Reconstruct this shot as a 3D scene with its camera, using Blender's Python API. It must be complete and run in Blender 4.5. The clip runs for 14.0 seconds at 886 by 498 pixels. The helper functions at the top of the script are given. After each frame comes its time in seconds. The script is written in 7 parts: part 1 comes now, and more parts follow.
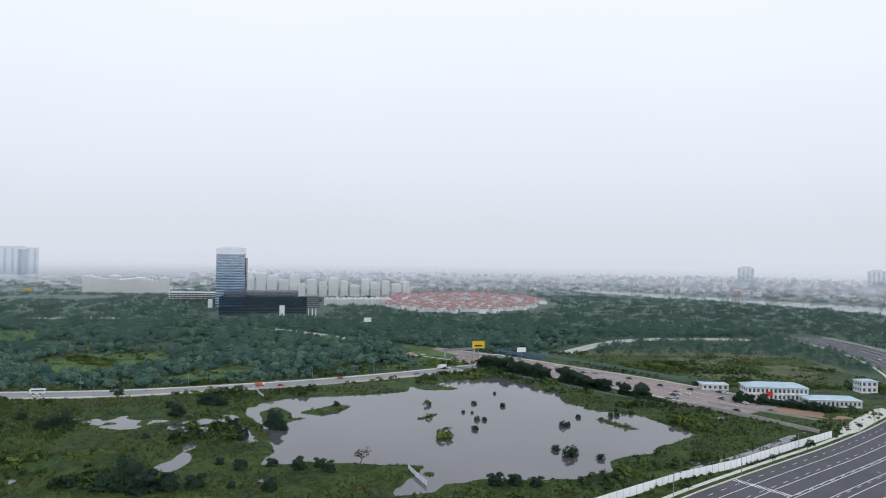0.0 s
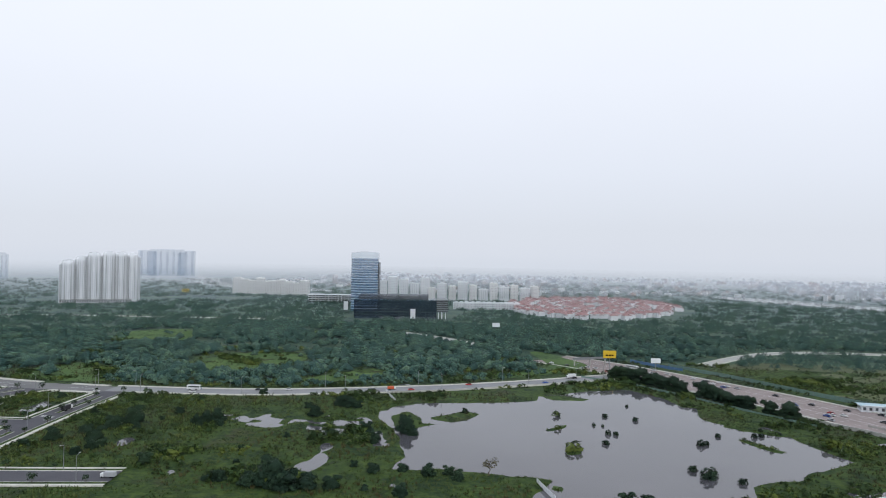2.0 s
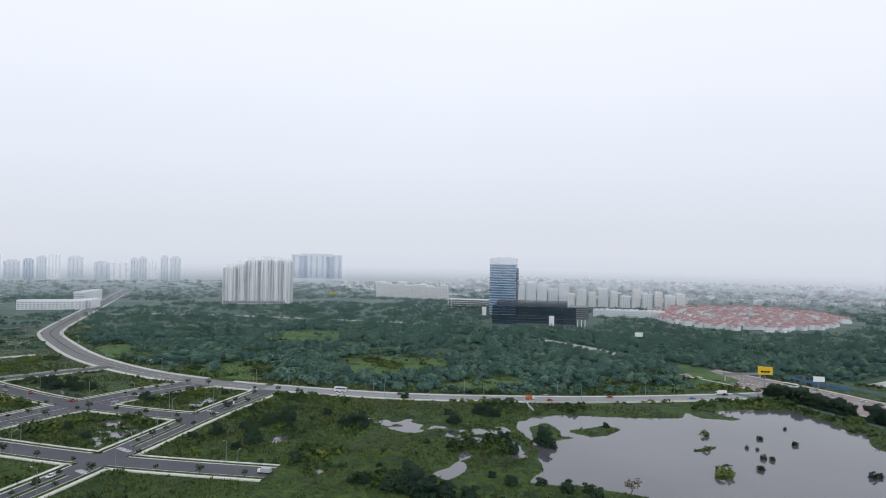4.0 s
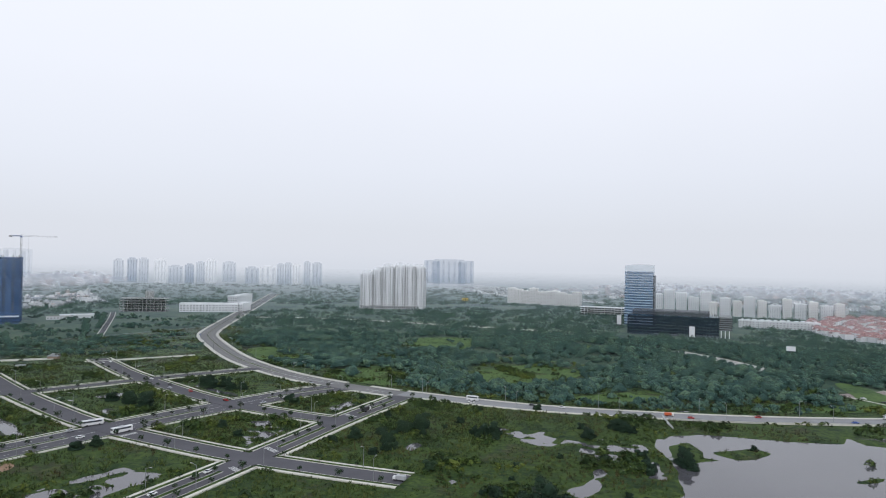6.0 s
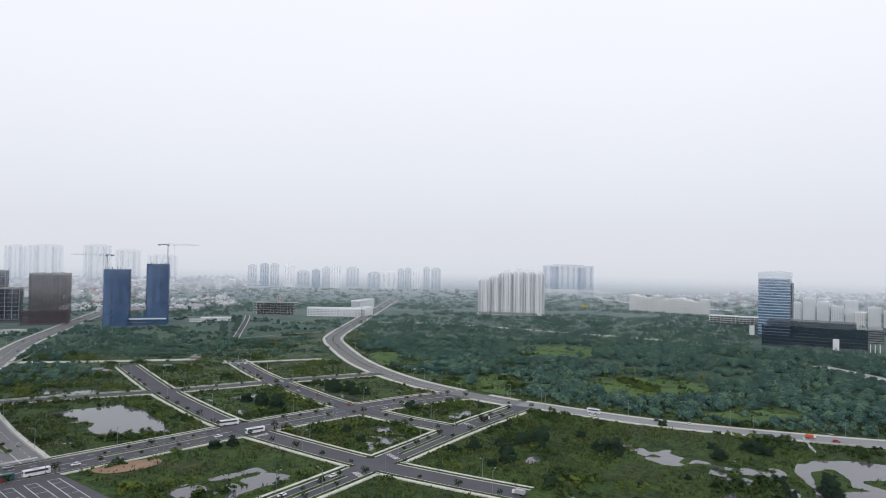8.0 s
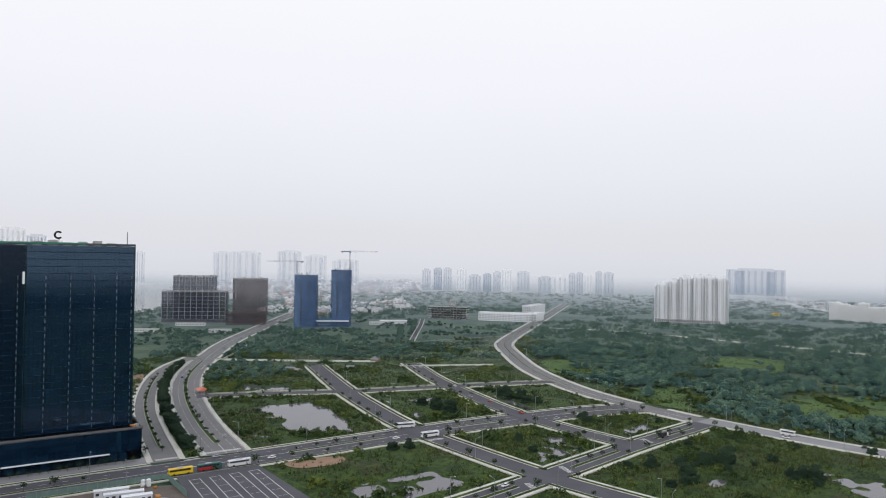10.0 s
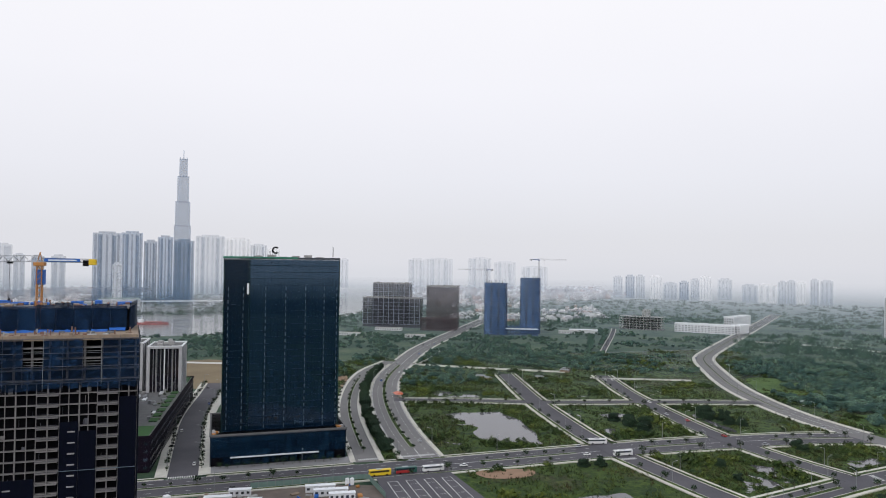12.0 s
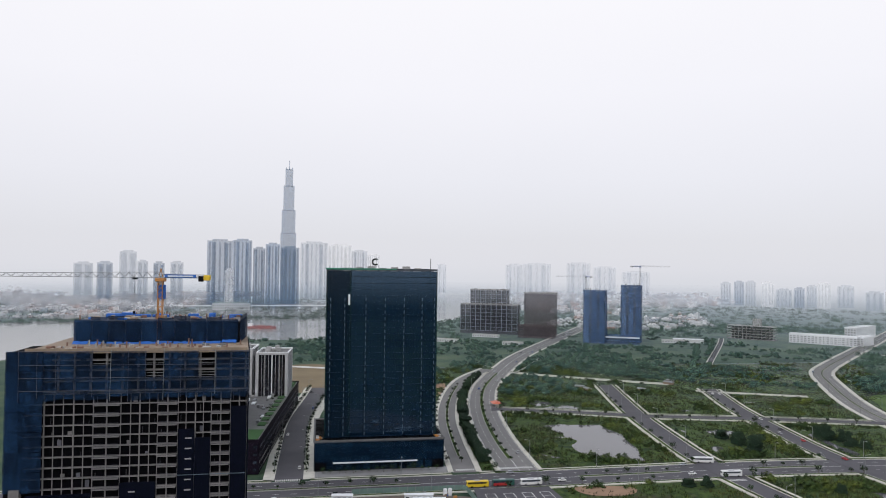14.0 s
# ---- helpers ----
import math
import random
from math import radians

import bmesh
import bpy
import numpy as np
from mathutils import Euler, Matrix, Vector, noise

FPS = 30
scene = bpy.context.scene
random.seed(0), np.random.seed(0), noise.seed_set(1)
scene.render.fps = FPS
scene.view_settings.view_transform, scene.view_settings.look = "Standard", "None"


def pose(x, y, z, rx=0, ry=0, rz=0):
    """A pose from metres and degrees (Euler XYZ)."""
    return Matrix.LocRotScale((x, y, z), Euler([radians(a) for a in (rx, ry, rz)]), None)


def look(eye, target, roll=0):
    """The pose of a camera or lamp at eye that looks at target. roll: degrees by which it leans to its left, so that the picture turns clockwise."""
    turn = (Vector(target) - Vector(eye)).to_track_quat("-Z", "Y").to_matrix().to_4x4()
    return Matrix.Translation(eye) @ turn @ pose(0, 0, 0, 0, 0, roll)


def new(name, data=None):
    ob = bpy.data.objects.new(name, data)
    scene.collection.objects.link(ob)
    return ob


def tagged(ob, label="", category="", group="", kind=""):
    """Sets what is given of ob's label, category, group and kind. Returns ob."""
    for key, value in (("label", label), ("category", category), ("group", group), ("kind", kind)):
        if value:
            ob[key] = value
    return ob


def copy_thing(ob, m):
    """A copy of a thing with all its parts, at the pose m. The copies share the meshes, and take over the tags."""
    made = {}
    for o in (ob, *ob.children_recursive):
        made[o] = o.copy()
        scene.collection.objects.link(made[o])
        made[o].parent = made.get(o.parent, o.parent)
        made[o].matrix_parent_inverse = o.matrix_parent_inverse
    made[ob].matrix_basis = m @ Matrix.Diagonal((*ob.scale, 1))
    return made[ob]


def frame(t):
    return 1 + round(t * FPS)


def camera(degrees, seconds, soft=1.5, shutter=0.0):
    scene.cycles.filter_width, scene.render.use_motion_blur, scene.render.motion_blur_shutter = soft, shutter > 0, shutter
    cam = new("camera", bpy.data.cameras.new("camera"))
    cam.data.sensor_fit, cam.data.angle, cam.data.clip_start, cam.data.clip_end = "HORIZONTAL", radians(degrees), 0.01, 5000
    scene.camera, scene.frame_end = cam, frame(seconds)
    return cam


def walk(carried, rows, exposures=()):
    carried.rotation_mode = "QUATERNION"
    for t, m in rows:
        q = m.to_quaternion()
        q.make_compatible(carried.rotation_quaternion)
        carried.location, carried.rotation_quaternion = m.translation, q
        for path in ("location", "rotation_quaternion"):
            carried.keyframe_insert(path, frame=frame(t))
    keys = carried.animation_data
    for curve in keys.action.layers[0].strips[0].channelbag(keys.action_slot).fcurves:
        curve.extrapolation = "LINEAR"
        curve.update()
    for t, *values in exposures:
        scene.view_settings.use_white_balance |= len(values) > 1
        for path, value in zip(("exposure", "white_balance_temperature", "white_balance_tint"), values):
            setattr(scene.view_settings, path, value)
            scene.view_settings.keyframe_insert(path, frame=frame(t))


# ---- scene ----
# Camera: rises slowly from 90 m to 115 m over the marsh while it turns left.
cam = camera(65.14, 14.0, soft=1.0)
PATH = [
    (0.0, pose(0.00, 0.00, 90.00, 90.380, -0.933, 0.000)),
    (0.5, pose(-0.01, 0.12, 90.84, 90.400, -0.968, 2.390)),
    (1.0, pose(0.02, 0.19, 91.69, 90.396, -1.000, 4.955)),
    (1.5, pose(0.09, 0.24, 92.61, 90.411, -0.993, 7.728)),
    (2.0, pose(0.14, 0.29, 93.52, 90.410, -1.043, 10.606)),
    (2.5, pose(0.15, 0.34, 94.39, 90.418, -1.098, 13.461)),
    (3.0, pose(0.15, 0.33, 95.25, 90.423, -1.169, 16.335)),
    (3.5, pose(0.09, 0.41, 96.14, 90.451, -1.185, 19.172)),
    (6.0, pose(-0.84, 1.31, 100.42, 90.662, -1.144, 32.791)),
    (6.5, pose(-1.11, 1.55, 101.27, 90.700, -1.152, 35.289)),
    (7.0, pose(-1.38, 1.77, 102.11, 90.739, -1.129, 37.750)),
    (9.5, pose(-2.48, 2.60, 106.08, 90.893, -0.908, 52.093)),
    (10.0, pose(-2.74, 2.76, 106.93, 90.882, -0.826, 56.509)),
    (10.5, pose(-3.06, 2.91, 107.90, 90.937, -0.796, 60.570)),
    (11.0, pose(-3.27, 3.00, 108.83, 90.996, -0.791, 64.450)),
    (11.5, pose(-3.33, 3.03, 109.76, 91.064, -0.725, 68.258)),
    (12.0, pose(-3.23, 3.00, 110.78, 91.142, -0.744, 72.007)),
    (12.5, pose(-3.04, 3.03, 111.89, 91.189, -0.789, 75.284)),
    (13.0, pose(-2.83, 3.06, 112.94, 91.275, -0.786, 77.045)),
    (13.5, pose(-2.60, 3.08, 113.89, 91.330, -0.749, 78.537)),
    (14.0, pose(-2.35, 3.10, 114.78, 91.400, -0.706, 80.036)),
]
walk(cam, PATH, [(0.0, 0.0, 6200, 10), (6.5, 0.0, 6300, 11), (10.0, 0.0, 6500, 12), (14.0, 0.0, 6560, 12.5)])

# ---- light ----
HAZE = (0.700, 0.722, 0.770)
world = bpy.data.worlds.new("world")
scene.world = world
world.use_nodes = True
wn, wl = world.node_tree.nodes, world.node_tree.links
wn.clear()
w_out, w_bg = wn.new("ShaderNodeOutputWorld"), wn.new("ShaderNodeBackground")
w_sky = wn.new("ShaderNodeTexSky")
w_sky.sky_type, w_sky.sun_disc = "NISHITA", False
w_sky.sun_elevation, w_sky.sun_rotation = radians(34), radians(138)
w_co, w_sep, w_ramp = wn.new("ShaderNodeTexCoord"), wn.new("ShaderNodeSeparateXYZ"), wn.new("ShaderNodeValToRGB")
LOW_HAZE = (0.455, 0.57, 0.76)  # blue haze tint below the horizon, showing through the faded ground
sky_stops = ((-0.15, LOW_HAZE), (-0.07, (0.53, 0.62, 0.775)), (-0.022, (0.66, 0.69, 0.74)), (0.0, HAZE), (0.04, (0.71, 0.73, 0.775)), (0.12, (0.79, 0.81, 0.86)), (0.24, (0.88, 0.895, 0.94)), (0.42, (0.95, 0.96, 0.985)), (0.75, (0.86, 0.93, 1.04)))
w_pos = wn.new("ShaderNodeMapRange")
w_pos.inputs["From Min"].default_value, w_pos.inputs["From Max"].default_value = -0.15, 1.0
for i, (zz, col) in enumerate(sky_stops):
    el = w_ramp.color_ramp.elements[i] if i < 2 else w_ramp.color_ramp.elements.new((zz + 0.15) / 1.15)
    el.position, el.color = (zz + 0.15) / 1.15, (*col, 1)
# soft mottling of the cloud deck
w_noi = wn.new("ShaderNodeTexNoise")
w_noi.inputs["Scale"].default_value, w_noi.inputs["Detail"].default_value = 2.2, 4
w_mul = wn.new("ShaderNodeMix")
w_mul.data_type, w_mul.blend_type = "RGBA", "MULTIPLY"
w_map = wn.new("ShaderNodeMapRange")
w_map.inputs["To Min"].default_value, w_map.inputs["To Max"].default_value = 0.95, 1.05
w_mul.inputs["Factor"].default_value = 0.6
w_add = wn.new("ShaderNodeMix")
w_add.data_type, w_add.blend_type = "RGBA", "ADD"
w_add.inputs["Factor"].default_value = 0.004
wl.new(w_co.outputs["Generated"], w_sep.inputs[0])
wl.new(w_sep.outputs["Z"], w_pos.inputs["Value"])
wl.new(w_pos.outputs["Result"], w_ramp.inputs[0])
wl.new(w_co.outputs["Generated"], w_noi.inputs["Vector"])
wl.new(w_noi.outputs["Fac"], w_map.inputs["Value"])
wl.new(w_ramp.outputs["Color"], w_mul.inputs["A"])
wl.new(w_map.outputs["Result"], w_mul.inputs["B"])
wl.new(w_mul.outputs["Result"], w_add.inputs["A"])
wl.new(w_sky.outputs["Color"], w_add.inputs["B"])
wl.new(w_add.outputs["Result"], w_bg.inputs["Color"])
wl.new(w_bg.outputs[0], w_out.inputs[0])
sun = new("sun", bpy.data.lights.new("sun", "SUN"))
sun.data.energy, sun.data.angle, sun.data.color = 1.15, radians(40), (1.0, 0.985, 0.965)
sun.matrix_world = look((800, -900, 800), (0, 0, 0))
scene.cycles.transparent_max_bounces = 48

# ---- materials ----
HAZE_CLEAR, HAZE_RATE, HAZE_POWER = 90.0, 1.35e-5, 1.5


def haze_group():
    """Painted haze: a surface turns transparent with its distance from mid-marsh, near the camera, so sky colour shows
    through.
    """
    g = bpy.data.node_groups.new("haze_fade", "ShaderNodeTree")
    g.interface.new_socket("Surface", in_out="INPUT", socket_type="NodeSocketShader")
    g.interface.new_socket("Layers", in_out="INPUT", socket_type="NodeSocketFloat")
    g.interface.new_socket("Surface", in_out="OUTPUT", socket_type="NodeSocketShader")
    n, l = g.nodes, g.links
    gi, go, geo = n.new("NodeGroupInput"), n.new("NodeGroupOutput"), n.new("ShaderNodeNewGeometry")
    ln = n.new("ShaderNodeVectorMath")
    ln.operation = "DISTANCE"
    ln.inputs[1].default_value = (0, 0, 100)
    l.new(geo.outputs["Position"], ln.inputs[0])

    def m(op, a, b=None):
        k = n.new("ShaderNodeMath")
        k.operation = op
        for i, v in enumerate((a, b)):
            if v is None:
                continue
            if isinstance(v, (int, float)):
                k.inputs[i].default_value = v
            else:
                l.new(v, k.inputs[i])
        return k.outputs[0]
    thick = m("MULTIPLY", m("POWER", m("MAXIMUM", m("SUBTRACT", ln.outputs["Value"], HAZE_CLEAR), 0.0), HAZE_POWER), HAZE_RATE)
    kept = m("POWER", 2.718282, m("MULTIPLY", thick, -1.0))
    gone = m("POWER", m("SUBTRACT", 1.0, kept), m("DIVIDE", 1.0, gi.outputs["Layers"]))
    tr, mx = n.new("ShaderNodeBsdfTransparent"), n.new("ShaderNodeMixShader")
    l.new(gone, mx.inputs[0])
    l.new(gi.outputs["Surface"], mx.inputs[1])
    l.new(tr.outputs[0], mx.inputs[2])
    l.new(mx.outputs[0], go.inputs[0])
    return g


HAZE_FADE = haze_group()


class Mat:
    """A node material: a principled surface, faded out with distance to imitate haze."""

    def __init__(self, name, color=(0.5, 0.5, 0.5), rough=0.7, metal=0.0, layers=2.0, spec=0.5, haze_fade=True):
        self.m = bpy.data.materials.new(name)
        self.m.use_nodes = True
        self.n, self.l = self.m.node_tree.nodes, self.m.node_tree.links
        self.b = self.n["Principled BSDF"]
        self.b.inputs["Base Color"].default_value = (*color, 1)
        self.b.inputs["Roughness"].default_value = rough
        self.b.inputs["Metallic"].default_value = metal
        self.b.inputs["Specular IOR Level"].default_value = spec
        if haze_fade:
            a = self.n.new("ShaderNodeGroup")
            a.node_tree = HAZE_FADE
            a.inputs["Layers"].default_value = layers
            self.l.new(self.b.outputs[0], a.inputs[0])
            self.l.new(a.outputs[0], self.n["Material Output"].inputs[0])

    def noise(self, scale, detail=4, rough=0.6, world=True, stretch=None):
        t = self.n.new("ShaderNodeTexNoise")
        t.inputs["Scale"].default_value, t.inputs["Detail"].default_value, t.inputs["Roughness"].default_value = scale, detail, rough
        if world:
            p = self.n.new("ShaderNodeNewGeometry").outputs["Position"]
        else:
            p = self.n.new("ShaderNodeTexCoord").outputs["Object"]
        if stretch:
            v = self.n.new("ShaderNodeVectorMath")
            v.operation = "MULTIPLY"
            v.inputs[1].default_value = stretch
            self.l.new(p, v.inputs[0])
            p = v.outputs[0]
        self.l.new(p, t.inputs["Vector"])
        return t.outputs["Fac"]

    def ramp(self, fac, *stops):
        r = self.n.new("ShaderNodeValToRGB")
        e = r.color_ramp.elements
        e[0].position, e[0].color = stops[0][0], (*stops[0][1], 1)
        e[1].position, e[1].color = stops[-1][0], (*stops[-1][1], 1)
        for at, c in stops[1:-1]:
            e.new(at).color = (*c, 1)
        self.l.new(fac, r.inputs[0])
        return r.outputs["Color"]

    def mix(self, a, b, fac, how="MIX"):
        k = self.n.new("ShaderNodeMix")
        k.data_type, k.blend_type = "RGBA", how
        for s, v in (("Factor", fac), ("A", a), ("B", b)):
            if isinstance(v, (int, float)):
                k.inputs[s].default_value = v
            elif isinstance(v, tuple):
                k.inputs[s].default_value = (*v, 1)
            else:
                self.l.new(v, k.inputs[s])
        return k.outputs["Result"]

    def color(self, out):
        self.l.new(out, self.b.inputs["Base Color"])
        return self

    def rough(self, fac, lo, hi):
        k = self.n.new("ShaderNodeMapRange")
        k.inputs["To Min"].default_value, k.inputs["To Max"].default_value = lo, hi
        self.l.new(fac, k.inputs["Value"])
        self.l.new(k.outputs[0], self.b.inputs["Roughness"])
        return self

    def bump(self, fac, strength=0.3, dist=0.1):
        k = self.n.new("ShaderNodeBump")
        k.inputs["Strength"].default_value, k.inputs["Distance"].default_value = strength, dist
        self.l.new(fac, k.inputs["Height"])
        self.l.new(k.outputs[0], self.b.inputs["Normal"])
        return self

    def island(self):
        return self.n.new("ShaderNodeNewGeometry").outputs["Random Per Island"]

    def each(self):
        return self.n.new("ShaderNodeObjectInfo").outputs["Random"]


def worn(name, color, rough=0.7, spread=0.25, scale=0.35, layers=1.4, metal=0.0, spec=0.5):
    """A surface of one colour with stains at two scales and a little relief."""
    k = Mat(name, color, rough, metal, layers, spec)
    dark = tuple(c * (1 - spread) for c in color)
    lite = tuple(min(1, c * (1 + spread * 0.6)) for c in color)
    big = k.ramp(k.noise(scale, 5), (0.3, dark), (0.7, lite))
    fine = k.ramp(k.noise(scale * 14, 3), (0.25, tuple(c * 0.85 for c in color)), (0.75, lite))
    return k.color(k.mix(big, fine, 0.4)).bump(k.noise(scale * 14, 3), 0.15, 0.05)


def foliage(name, dark, mid, lite, layers=1.6, speckle=0.38, drift=0.035):
    """Leaves whose tone drifts over the land and varies from spray to spray."""
    k = Mat(name, mid, 0.7, 0, layers, 0.12)
    tone = k.ramp(k.noise(drift, 5, 0.65), (0.37, dark), (0.5, mid), (0.61, lite))
    leaf = k.ramp(k.island(), (0.0, dark), (0.6, mid), (1.0, lite))
    grain = k.ramp(k.noise(0.9, 5, 0.7), (0.34, dark), (0.52, mid), (0.68, lite))
    return k.color(k.mix(k.mix(tone, leaf, speckle), grain, 0.3)).bump(k.noise(0.8, 4, 0.7), 0.7, 0.7)


M_grass = Mat("marsh_ground", (0.06, 0.09, 0.03), 0.9, layers=1.0, spec=0.2)
_patch = M_grass.ramp(M_grass.noise(0.026, 8, 0.74), (0.33, (0.007, 0.018, 0.010)), (0.43, (0.020, 0.046, 0.013)), (0.51, (0.076, 0.122, 0.020)), (0.57, (0.026, 0.050, 0.014)), (0.64, (0.090, 0.074, 0.040)), (0.72, (0.030, 0.052, 0.016)))
_tuft = M_grass.ramp(M_grass.noise(0.22, 7, 0.78), (0.38, (0.004, 0.010, 0.006)), (0.5, (0.026, 0.056, 0.014)), (0.60, (0.086, 0.122, 0.024)))
M_grass.color(M_grass.mix(_patch, _tuft, 0.55)).bump(M_grass.noise(0.45, 7, 0.7), 1.0, 1.6)
M_far = Mat("far_ground", (0.06, 0.09, 0.05), 0.95, layers=0.42, spec=0.1)
M_far.color(M_far.mix(M_far.ramp(M_far.noise(0.016, 8, 0.72), (0.36, (0.014, 0.034, 0.026)), (0.48, (0.042, 0.076, 0.050)), (0.60, (0.088, 0.120, 0.066)), (0.74, (0.140, 0.138, 0.098))), M_far.ramp(M_far.noise(0.11, 5, 0.7), (0.36, (0.012, 0.030, 0.022)), (0.64, (0.062, 0.094, 0.044))), 0.4)).bump(M_far.noise(0.12, 5), 0.8, 2.0)
M_water = Mat("muddy_water", (0.12, 0.10, 0.105), 0.03, layers=1.0)
M_water.color(M_water.ramp(M_water.noise(0.01, 3), (0.35, (0.062, 0.060, 0.068)), (0.65, (0.090, 0.086, 0.094)))).bump(M_water.noise(0.5, 3), 0.04, 0.05)
# River base lightened to include haze and reflected sky.
M_river = Mat("river_water", (0.30, 0.27, 0.25), 0.12, layers=1.0)
M_river.color(M_river.ramp(M_river.noise(0.004, 3), (0.35, (0.40, 0.38, 0.37)), (0.65, (0.48, 0.46, 0.45))))
M_asphalt = Mat("asphalt", (0.10, 0.10, 0.105), 0.85, layers=1.0)
M_asphalt.color(M_asphalt.mix(M_asphalt.ramp(M_asphalt.noise(0.05, 5), (0.3, (0.050, 0.048, 0.058)), (0.7, (0.092, 0.088, 0.102))), M_asphalt.ramp(M_asphalt.noise(2.0, 3), (0.3, (0.040, 0.038, 0.046)), (0.7, (0.086, 0.084, 0.094))), 0.35))
M_boulevard = worn("grey_boulevard_asphalt", (0.165, 0.160, 0.158), 0.85, 0.25, 0.08, 1.0)
M_redroad = Mat("worn_highway", (0.28, 0.22, 0.20), 0.85, layers=1.0)
M_redroad.color(M_redroad.mix(M_redroad.ramp(M_redroad.noise(0.05, 5), (0.3, (0.21, 0.165, 0.15)), (0.7, (0.31, 0.25, 0.235))), M_redroad.ramp(M_redroad.noise(1.5, 3), (0.3, (0.2, 0.16, 0.15)), (0.7, (0.3, 0.25, 0.24))), 0.4))
M_greyroad = worn("pale_worn_asphalt", (0.24, 0.24, 0.245), 0.85, 0.25, 0.08, 1.0)
M_concrete = worn("concrete", (0.44, 0.43, 0.40), 0.85, 0.22, 0.3, 1.2)
M_walk = worn("pavement_slabs", (0.56, 0.54, 0.48), 0.85, 0.3, 0.25, 1.0)
M_line = worn("road_paint", (0.72, 0.72, 0.70), 0.7, 0.15, 0.6, 1.0)
M_soil = worn("bare_soil", (0.27, 0.17, 0.11), 0.95, 0.35, 0.12, 1.0)
M_white = worn("white_render", (0.84, 0.855, 0.87), 0.8, 0.12, 0.06)
M_cream = worn("cream_render", (0.88, 0.87, 0.85), 0.8, 0.12, 0.06)
M_grey = worn("grey_concrete", (0.36, 0.36, 0.355), 0.85, 0.25, 0.12)
M_slatebrick = worn("slate_brown_brick", (0.062, 0.064, 0.084), 0.85, 0.25, 0.2)
M_brown = worn("brown_brick", (0.088, 0.066, 0.070), 0.85, 0.25, 0.2)
M_red = worn("red_tile_roof", (0.37, 0.215, 0.205), 0.8, 0.3, 0.15)
M_glassy = Mat("window_glass", (0.03, 0.045, 0.065), 0.12, 0.0, 1.3, 0.6)
M_glassy.color(M_glassy.ramp(M_glassy.each(), (0.0, (0.010, 0.016, 0.026)), (1.0, (0.04, 0.055, 0.078))))
M_bandpale = worn("pale_blue_band", (0.62, 0.70, 0.78), 0.4, 0.12, 0.1)
# Pane colour greyed to imitate distance haze and reflection.
M_farpane = Mat("distance_grey_glass", (0.13, 0.15, 0.17), 0.25, 0.0, 1.3, 0.5)
M_farpane.color(M_farpane.ramp(M_farpane.noise(0.3, 2), (0.3, (0.08, 0.095, 0.11)), (0.7, (0.19, 0.21, 0.23))))
M_blueglass = Mat("blue_glass", (0.05, 0.16, 0.32), 0.12, 0.0, 1.3, 0.7)
M_blueglass.b.inputs["IOR"].default_value = 1.8
M_black = Mat("dark_curtain_wall", (0.010, 0.014, 0.026), 0.05, 0.0, 2.0, 0.5)
M_black.color(M_black.ramp(M_black.each(), (0.0, (0.002, 0.010, 0.026)), (1.0, (0.008, 0.027, 0.060))))
M_black.b.inputs["IOR"].default_value = 2.1
M_black.b.inputs["Specular Tint"].default_value = (0.52, 0.77, 1.0, 1)
M_frame = worn("dark_mullion", (0.05, 0.06, 0.075), 0.5, 0.2, 0.5)
M_net = Mat("blue_safety_net", (0.02, 0.045, 0.11), 0.9, layers=2.0, spec=0.1)
_folds = M_net.ramp(M_net.noise(0.30, 6, 0.7, stretch=(1, 1.3, 0.5)), (0.34, (0.003, 0.009, 0.024)), (0.50, (0.007, 0.021, 0.052)), (0.68, (0.026, 0.070, 0.160)))
_sheet = M_net.ramp(M_net.each(), (0.0, (0.003, 0.008, 0.020)), (0.55, (0.006, 0.020, 0.050)), (1.0, (0.014, 0.052, 0.130)))
M_net.color(M_net.mix(_folds, _sheet, 0.5))
_weave = M_net.n.new("ShaderNodeMapRange")
_weave.inputs["From Min"].default_value, _weave.inputs["From Max"].default_value = 0.35, 0.62
_weave.inputs["To Min"].default_value, _weave.inputs["To Max"].default_value = 0.5, 0.93
M_net.l.new(M_net.noise(0.5, 5, 0.7, stretch=(1, 0.5, 1.6)), _weave.inputs["Value"])
M_net.l.new(_weave.outputs[0], M_net.b.inputs["Alpha"])
M_yellow = worn("yellow_paint", (0.75, 0.50, 0.02), 0.5, 0.15, 0.4)
M_orange = worn("crane_orange", (0.46, 0.20, 0.05), 0.6, 0.2, 0.4)
M_bluesheet = worn("blue_sheeting", (0.015, 0.12, 0.46), 0.7, 0.25, 0.3)
# Near-black for shade inside open floors, and for parts painted dark.
M_dark = worn("dark_shade_and_paint", (0.004, 0.004, 0.006), 0.95, 0.2, 0.3, spec=0.05)
M_pale = worn("pale_blue_roof", (0.45, 0.58, 0.64), 0.6, 0.15, 0.2)
M_bark = worn("bark", (0.10, 0.075, 0.055), 0.9, 0.3, 1.0)
M_steel = worn("galvanised_steel", (0.27, 0.28, 0.29), 0.5, 0.15, 0.8, metal=0.4)
M_tree = foliage("tree_leaves", (0.006, 0.015, 0.012), (0.018, 0.038, 0.022), (0.044, 0.076, 0.032), 1.6, 0.6)
# Bluish leaf tones of both woods stand in for distance haze.
M_wood = foliage("hazed_wood_leaves", (0.009, 0.029, 0.031), (0.047, 0.100, 0.084), (0.145, 0.218, 0.126), 1.5, 0.5, 0.10)
M_farwood = foliage("hazed_far_wood_leaves", (0.018, 0.048, 0.046), (0.056, 0.110, 0.090), (0.122, 0.188, 0.110), 4.5, 0.6)
